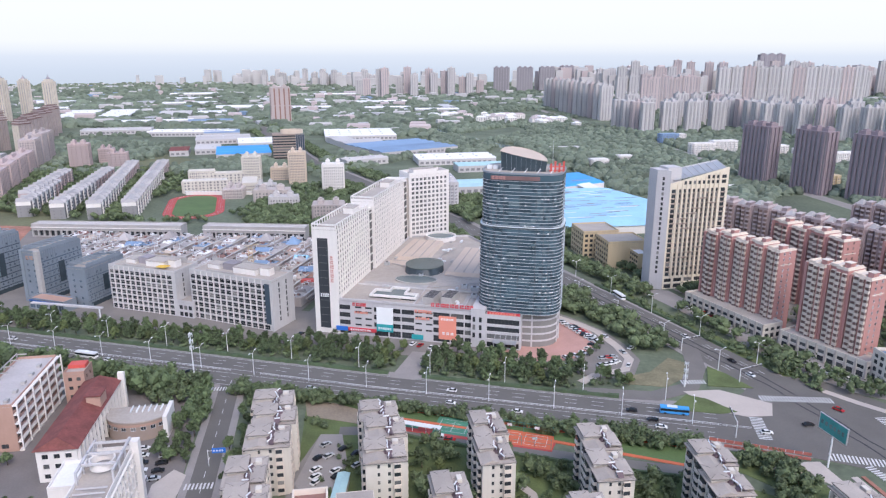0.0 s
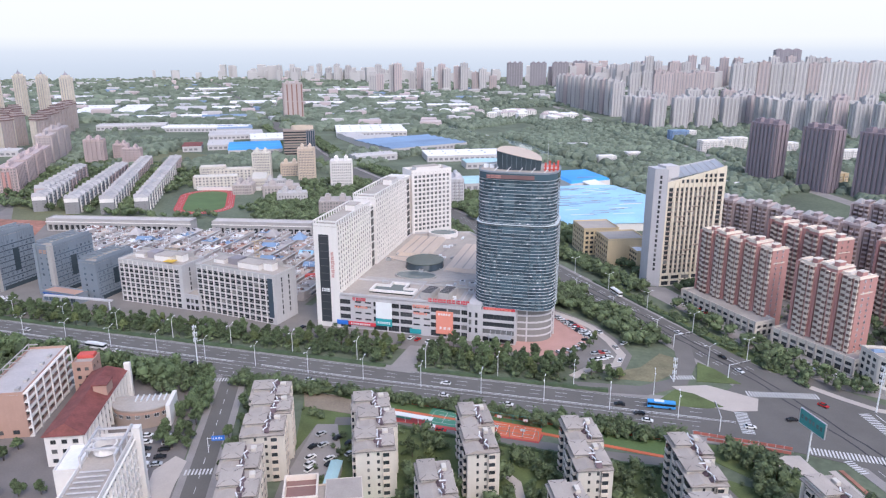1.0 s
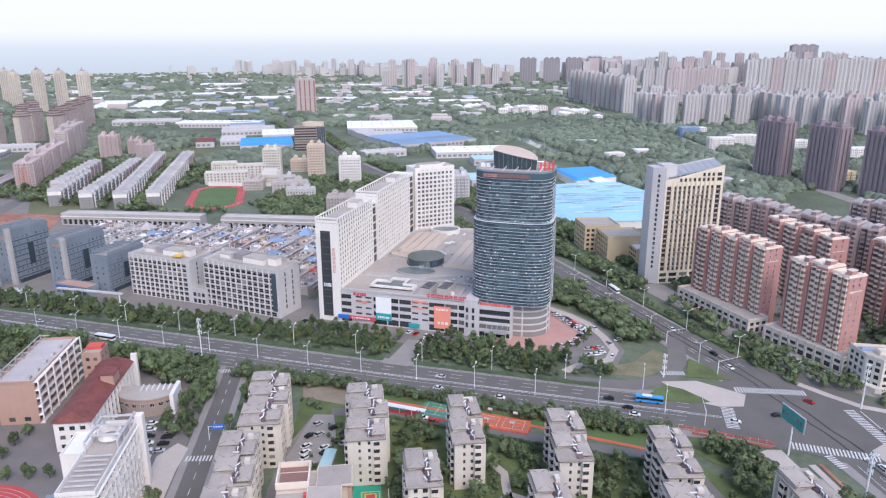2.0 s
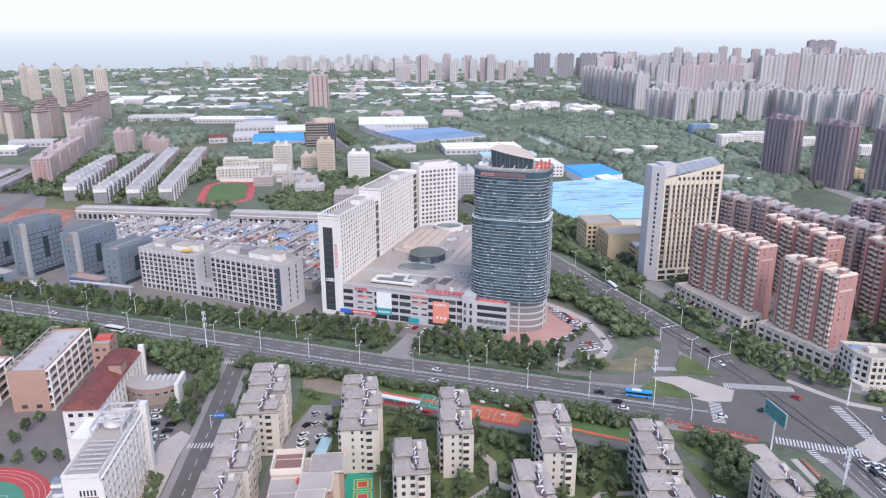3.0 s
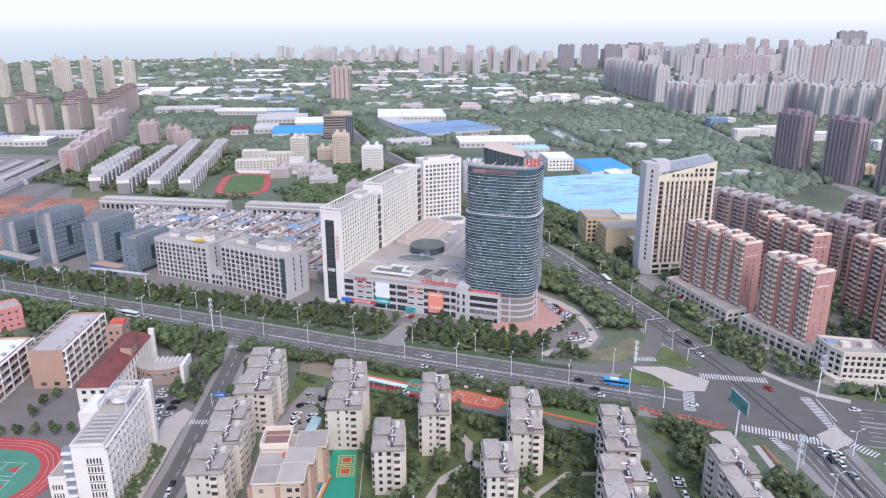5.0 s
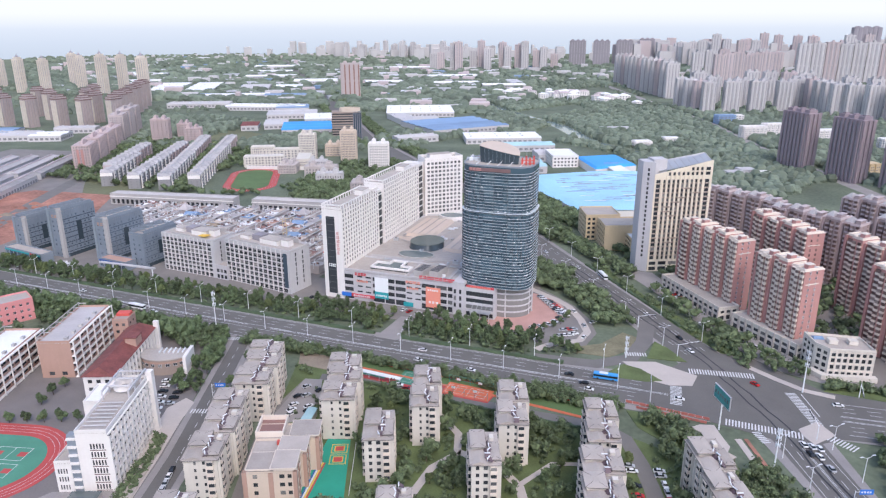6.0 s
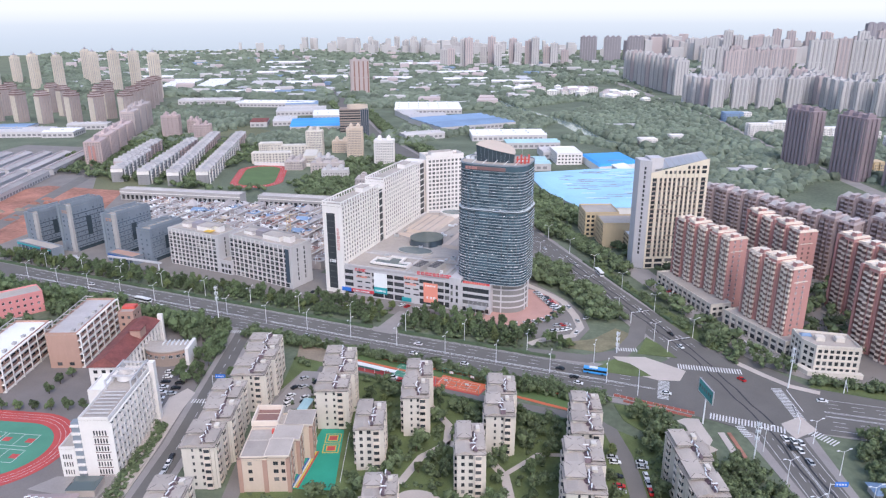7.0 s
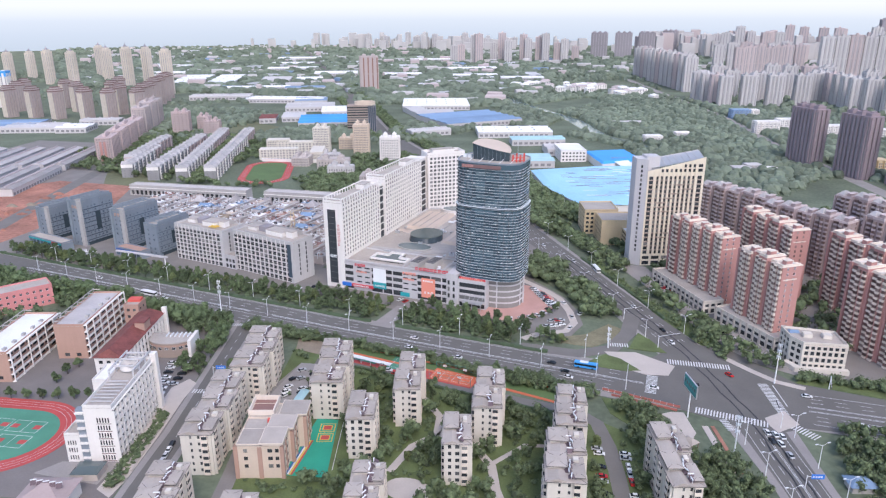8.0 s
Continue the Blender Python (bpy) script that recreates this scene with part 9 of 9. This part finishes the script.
LAMP = None


def street_lamp(x, y, rot, z=0.18):
    global LAMP
    if LAMP is None:
        pole = MB().tube((0, 0, 0), (0, 0, 10.5), 0.17, 0.09, 8).mesh("pole", "white_metal")
        arm = MB().tube((0, 0, 10.2), (2.3, 0, 11.2), 0.07, 0.05, 6).box(2.1, -0.2, 11.1, 3.3, 0.2, 11.3).mesh("lamp_arm", "white_metal")
        LAMP = (pole, arm)
    t = thing("street_lamp", "white double-armed street lamp", "street lamp", x, y, rot, "street lamps", z=z)
    part("pole", LAMP[0], None, t)
    for r in (0, 180):
        part("lamp_arm", LAMP[1], None, t, m=pose(0, 0, 0, 0, 0, r))


for x in range(-340, 40, 27):
    street_lamp(x, 267.6 - (x + 352) * 0.02 if x < -100 else 263, 90)
for x in range(-345, 30, 34):
    if not -92 < x < -76:
        street_lamp(x, 281 + (0 if x > -100 else (-x - 100) * 0.02), 90)
for p, q in ((EAST[4], EAST[7]), (EAST[8], EAST[10])):
    for k in range(6):
        u = (k + 0.5) / 6
        x, y = p[0] + (q[0] - p[0]) * u, p[1] + (q[1] - p[1]) * u
        street_lamp(x + 9.4, y + 6.4, 35)
        street_lamp(x - 9.4, y - 6.4, 35)
for x, y in ((170, 294), (200, 297), (230, 300), (160, 253), (195, 256)):
    street_lamp(x, y, 85)


def mast(x, y, h, label):
    t = thing("lamp_mast", label, "light mast", x, y, 20)
    part("pole", MB().tube((0, 0, 0.1), (0, 0, h), 0.35, 0.15, 8), "white_metal", t)
    for k in range(3):
        part("platform", MB().prism(oval(0, 0, 0.9, 0.9, 10), h - 1 - k * 3.0, h - 0.8 - k * 3.0), "steel", t)
        for a in (0, 120, 240):
            part("antenna", MB().box(0.75, -0.15, h - 2.2 - k * 3.0, 0.95, 0.15, h - 0.2 - k * 3.0), "white_metal", t, m=pose(0, 0, 0, 0, 0, a))


mast(-172.6, 250.2, 24, "tall white antenna mast by the road")
mast(100, 217.2, 20, "tall white antenna mast beside the avenue")
mast(116.8, 288.1, 21, "tall grey mast beside the junction")
mast(38, 296, 12, "white light mast on the traffic island")


def gantry(x, y, rot, arm_len, label):
    t = thing("signal_gantry", label, "traffic signal", x, y, rot)
    part("pole", MB().tube((0, 0, 0.2), (0, 0, 7), 0.2, 0.15, 8), "white_metal", t)
    part("arm", MB().tube((0, 0, 6.6), (arm_len, 0, 7.2), 0.13, 0.09, 6), "white_metal", t)
    for k in range(3):
        part("signal_box", MB().box(arm_len * (0.5 + 0.2 * k), -0.2, 6.2, arm_len * (0.5 + 0.2 * k) + 1.1, 0.2, 7.0), "dark_trim", t)


gantry(62, 306, 35, 12, "white signal gantry over the avenue")
gantry(40, 336, 30, 10, "white signal gantry over the slip lane")
gantry(53, 256, 95, 12, "white signal gantry over the main road")
gantry(118, 248, 100, 12, "white signal gantry by the crossing")
gantry(140, 292, -95, 12, "white signal gantry over the eastern road")

bb = thing("road_billboard", "thin teal-green road board on a tall post with a white rim", "billboard", 80.9, 242.2, -63.6)
part("post", MB().tube((0, 0.45, 0.2), (0, 0.45, 13), 0.32, 0.26, 10), "white_metal", bb)
part("board", MB().box(-6.2, 0, 12.8, 6.2, 0.35, 18.4), "green_board", bb)
part("rim", MB().box(-6.4, -0.1, 18.4, 6.4, 0.45, 18.62).box(-6.4, -0.1, 12.58, 6.4, 0.45, 12.8).box(-6.4, -0.1, 12.8, -6.2, 0.45, 18.4).box(6.2, -0.1, 12.8, 6.4, 0.45, 18.4), "steel", bb)
bars(bb, -5.4, -0.08, 15.0, 6, 1.1, 1.4, 0.8, "skylight_glass")


def blue_sign(x, y, rot):
    t = thing("road_sign", "blue direction sign on a cantilever pole", "road sign", x, y, rot)
    part("pole", MB().tube((0, 0, 0.1), (0, 0, 6.5), 0.14, 0.12, 8), "white_metal", t)
    part("arm", MB().tube((0, 0, 6), (6, 0, 6), 0.1, 0.08, 6), "white_metal", t)
    b = part("board", MB().box(1.5, -0.12, 5.0, 6.2, 0.0, 7.0), "blue_sign", t)
    bars(t, 2.0, -0.16, 5.7, 4, 0.6, 0.6, 0.35, "white_banner")


blue_sign(-131, 193, 20)
blue_sign(124.5, 207.5, 20)

rf = thing("red_fence", "low dull red construction fence beside the junction", "fence", 0, 0)
for k in range(12):
    x, y = 43 + k * 2.9, 252.0 - k * 0.26
    part("fence_panel", MB().box(0, -0.08, 0.15, 2.75, 0.08, 1.35), "fence_red", rf, m=pose(x, y, 0, 0, 0, -5))
    if k > 1:
        part("fence_panel", MB().box(0, -0.08, 0.15, 2.75, 0.08, 1.25), "fence_red", rf, m=pose(x - 1, y - 3.2, 0, 0, 0, -3))
    part("fence_post", MB().box(-0.1, -0.12, 0.1, -0.01, 0.12, 1.5), "white_metal", rf, m=pose(x, y, 0, 0, 0, -5))
for x, y, r, w in ((66.2, 231.3, -35, 9), (83.5, 219.5, -35, 6)):
    pv = thing("garden_pavilion", "grey pointed garden pavilion roof", "pavilion", x, y, r)
    part("roof", MB().prism(rect(-w / 2, -2.5, w / 2, 2.5), 3.2, 4.8, 0, rect(-w / 2 + 2, -0.2, w / 2 - 2, 0.2)), "mauve_roof", pv)
    for px, py in ((-w / 2 + 0.5, -2), (w / 2 - 0.5, -2), (-w / 2 + 0.5, 2), (w / 2 - 0.5, 2)):
        part("post", MB().tube((px, py, 0.05), (px, py, 3.2), 0.12, 0.12, 6), "wood_brown", pv)
bt_ = thing("blue_tarp_roof", "small blue domed roof among trees", "shed roof", 143, 216, 20)
part("wall", MB().box(-4, -3, 0, 4, 3, 3), "concrete", bt_)
part("roof", MB().prism(rect(-5, -4, 5, 4), 3, 5, 0, rect(-2, -0.5, 2, 0.5)), "dull_blue", bt_)

CARS = {}
CAR_COLOURS = {"car_white": "white", "car_black": "black", "car_silver": "silver", "car_red": "red", "car_blue": "blue"}


def car(x, y, rot, colour=None, z=0.24, van=False):
    c = colour or random.choice(["car_white"] * 12 + ["car_black"] * 5 + ["car_silver"] * 6 + ["car_red"])
    far_off = y > 299
    key = (c, van, far_off)
    if key not in CARS:
        b = MB()
        prof = [(-2.2, 0.35), (2.2, 0.35), (2.25, 0.7), (1.2, 0.92), (-2.1, 0.95), (-2.25, 0.6)]
        v = [(px, s * 0.88, pz) for s in (-1, 1) for px, pz in prof]
        b.v, n = v, 6
        b.f = [tuple(range(n)), tuple(range(2 * n - 1, n - 1, -1))] + [(i, n + i, n + (i + 1) % n, (i + 1) % n) for i in range(n)]
        b.m = [0] * len(b.f)
        topz = 1.85 if van else 1.48
        x0, x1 = (-2.0, 1.3) if van else (-1.35, 0.55)
        b.prism(rect(x0 + 0.25, -0.62, x1 - 0.1, 0.62), topz - 0.06, topz, 0)
        g = MB().prism(rect(-1.95 if not van else -2.1, -0.8, 1.15 if not van else 1.7, 0.8), 0.93, topz - 0.06, 0, rect(x0 + 0.2, -0.64, x1, 0.64))
        w = MB().tube((0, -0.11, 0), (0, 0.11, 0), 0.33, 0.33, 10)
        if far_off:
            for px in (-1.35, 1.35):
                for py in (-0.8, 0.8):
                    b.tube((px, py - 0.11, 0.33), (px, py + 0.11, 0.33), 0.33, 0.33, 6, 1)
        CARS[key] = (b.mesh("body", [c, "tyre"]), g.mesh("glazing", "car_glass"), w.mesh("wheel", "tyre"))
    t = thing("car", "%s %s standing on the asphalt" % (CAR_COLOURS[c], "van" if van else "saloon car"), "car", x, y, rot, "cars", z=z)
    a, g, w = CARS[key]
    part("body", a, None, t)
    part("glazing", g, None, t)
    for px in (() if far_off else (-1.35, 1.35)):
        for py in (-0.8, 0.8):
            part("wheel", w, None, t, m=pose(px, py, 0.33))


random.seed(33)
# car park east of the tower
for k in range(9):
    u = k / 8
    car(-20 + 17 * u, 361 - 22 * u, 28 + random.uniform(-4, 4), z=0.22)
for k in range(8):
    u = k / 7
    car(-13 + 13 * u, 355 - 18 * u, 28 + random.uniform(-4, 4), z=0.22)
for k in range(8):
    a = radians(-70 + 12 * k)
    car(-28 + 25.5 * math.cos(a), 337 + 27.5 * math.sin(a), -70 + 12 * k + random.uniform(-8, 8), z=0.24)
for x, y, r in ((2, 309, 20), (4.6, 310.5, 20), (7, 312, 20), (9, 314.5, 25), (2.5, 317, 20), (5, 318.5, 20), (7.5, 320, 20), (12, 327, 118), (14.5, 312, 80), (3, 345, 130), (16, 333, 60), (20, 342, 60), (-12, 306, 10), (-20, 304, 10)):
    car(x, y, r, z=0.245)
# school car park
for k in range(7):
    car(-160 + k * 2.6, 197 - k * 4.2, 25, z=0.12)
for k in range(5):
    car(-151 + k * 1.6, 199 - k * 4.5, 30, z=0.12)
# side street, lanes
for k in range(9):
    car(-110 + k * 1.6, 142 - k * 3.6, -67, z=0.2)
for x, y, r in ((-95, 206, 60), (-88.5, 214, 62), (-84.5, 197, 64), (-93, 199, 62), (-91.5, 195, 62), (-92, 208, 60), (-86, 200, 60), (-90, 192, 70), (-96, 215, 60), (-80, 205, 60), (-83, 212, 70), (-52, 229, 0), (-57, 231, 10), (49.5, 204, 15), (51, 201, 15), (53, 192.5, 15), (54.5, 187, 15), (55.3, 184, 15), (58, 177, 15), (60.5, 204.5, 15), (61.2, 201.5, 15), (63, 196.5, -70), (64.2, 192, -70), (65.6, 187.5, -70), (68, 180, 15), (61, 170, 15), (72, 172, 20), (76, 160, -70)):
    car(x, y, r, z=0.14)
# on the roads
for x, y, r, c in ((-290, 272, 178, "car_white"), (-225, 261, -2, "car_white"), (-120, 256, 0, "car_silver"), (-60, 268, 180, "car_white"), (-58, 257, 0, "car_white"), (-30, 246 + 10, 0, "car_white"), (23, 262, 180, "car_black"),
                   (26, 257, 0, "car_white"), (15, 268, 180, "car_black"), (65, 262, 5, "car_white"), (82, 272, 20, "car_black"), (130, 280, 10, "car_white"), (150, 262, 5, "car_white"), (68, 314, -53, "car_white"), (62, 328, -53, "car_black"),
                   (43, 355, 127, "car_white"), (112.6, 242, 112, "car_white"), (115.6, 241.5, 112, "car_white"), (118.2, 241, 112, "car_white"), (114.5, 236, 112, "car_black"), (117.6, 235, 112, "car_white"), (120.6, 228, 112, "car_silver"), (97, 288, -40, "car_red"),
                   (18, 378, -52, "car_white"), (-36, 448, -50, "car_white"), (-8, 422, 128, "car_white"), (-180, 258, 0, "car_black")):
    car(x, y, r, c)
# before the shops on the east side
for k in range(18):
    u = k / 17
    p = Vector((44, 402)).lerp(Vector((76, 358)), u) if u < 0.5 else Vector((66, 364)).lerp(Vector((110, 314)), u)
    if abs(u - 0.45) > 0.06:
        car(p.x + random.uniform(-1.5, 1.5) + 4, p.y + random.uniform(-1, 1), random.choice([-55, 35, 30, 40]), z=0.19)
# west forecourts, mall entrance
for k in range(10):
    car(-352 + (k % 5) * 4.5, 300 + (k // 5) * 5, 80, z=0.17)
for x, y in ((-90, 313), (-86, 312), (-80, 311), (-76, 311), (-160, 305), (-150, 312)):
    car(x, y, 75, z=0.2)
# along the avenue by the ochre block
for k in range(9):
    car(10 - k * 3.2, 447 + k * 4.2, -50, z=0.22)


def bus(x, y, rot, colour, label):
    t = thing("bus", label, "bus", x, y, rot, z=0.24)
    part("body", MB().box(-5.6, -1.25, 0.4, 5.6, 1.25, 1.4).box(-5.6, -1.25, 2.5, 5.6, 1.25, 3.0), colour, t)
    part("glazing", MB().box(-5.5, -1.2, 1.4, 5.5, 1.2, 2.5), "car_glass", t)
    part("roof_unit", MB().box(-3, -0.9, 3.0, 1, 0.9, 3.3), "white_metal", t)
    for px in (-3.6, 3.4):
        for py in (-1.15, 1.15):
            part("wheel", MB().tube((px, py - 0.13, 0.48), (px, py + 0.13, 0.48), 0.48, 0.48, 10), "tyre", t)


bus(31.7, 270, 2, "vivid_blue", "bright blue city bus on the main road")
bus(-238, 262, -2, "car_white", "white coach on the main road")
bus(10.5, 409, 119, "car_white", "white bus on the avenue")
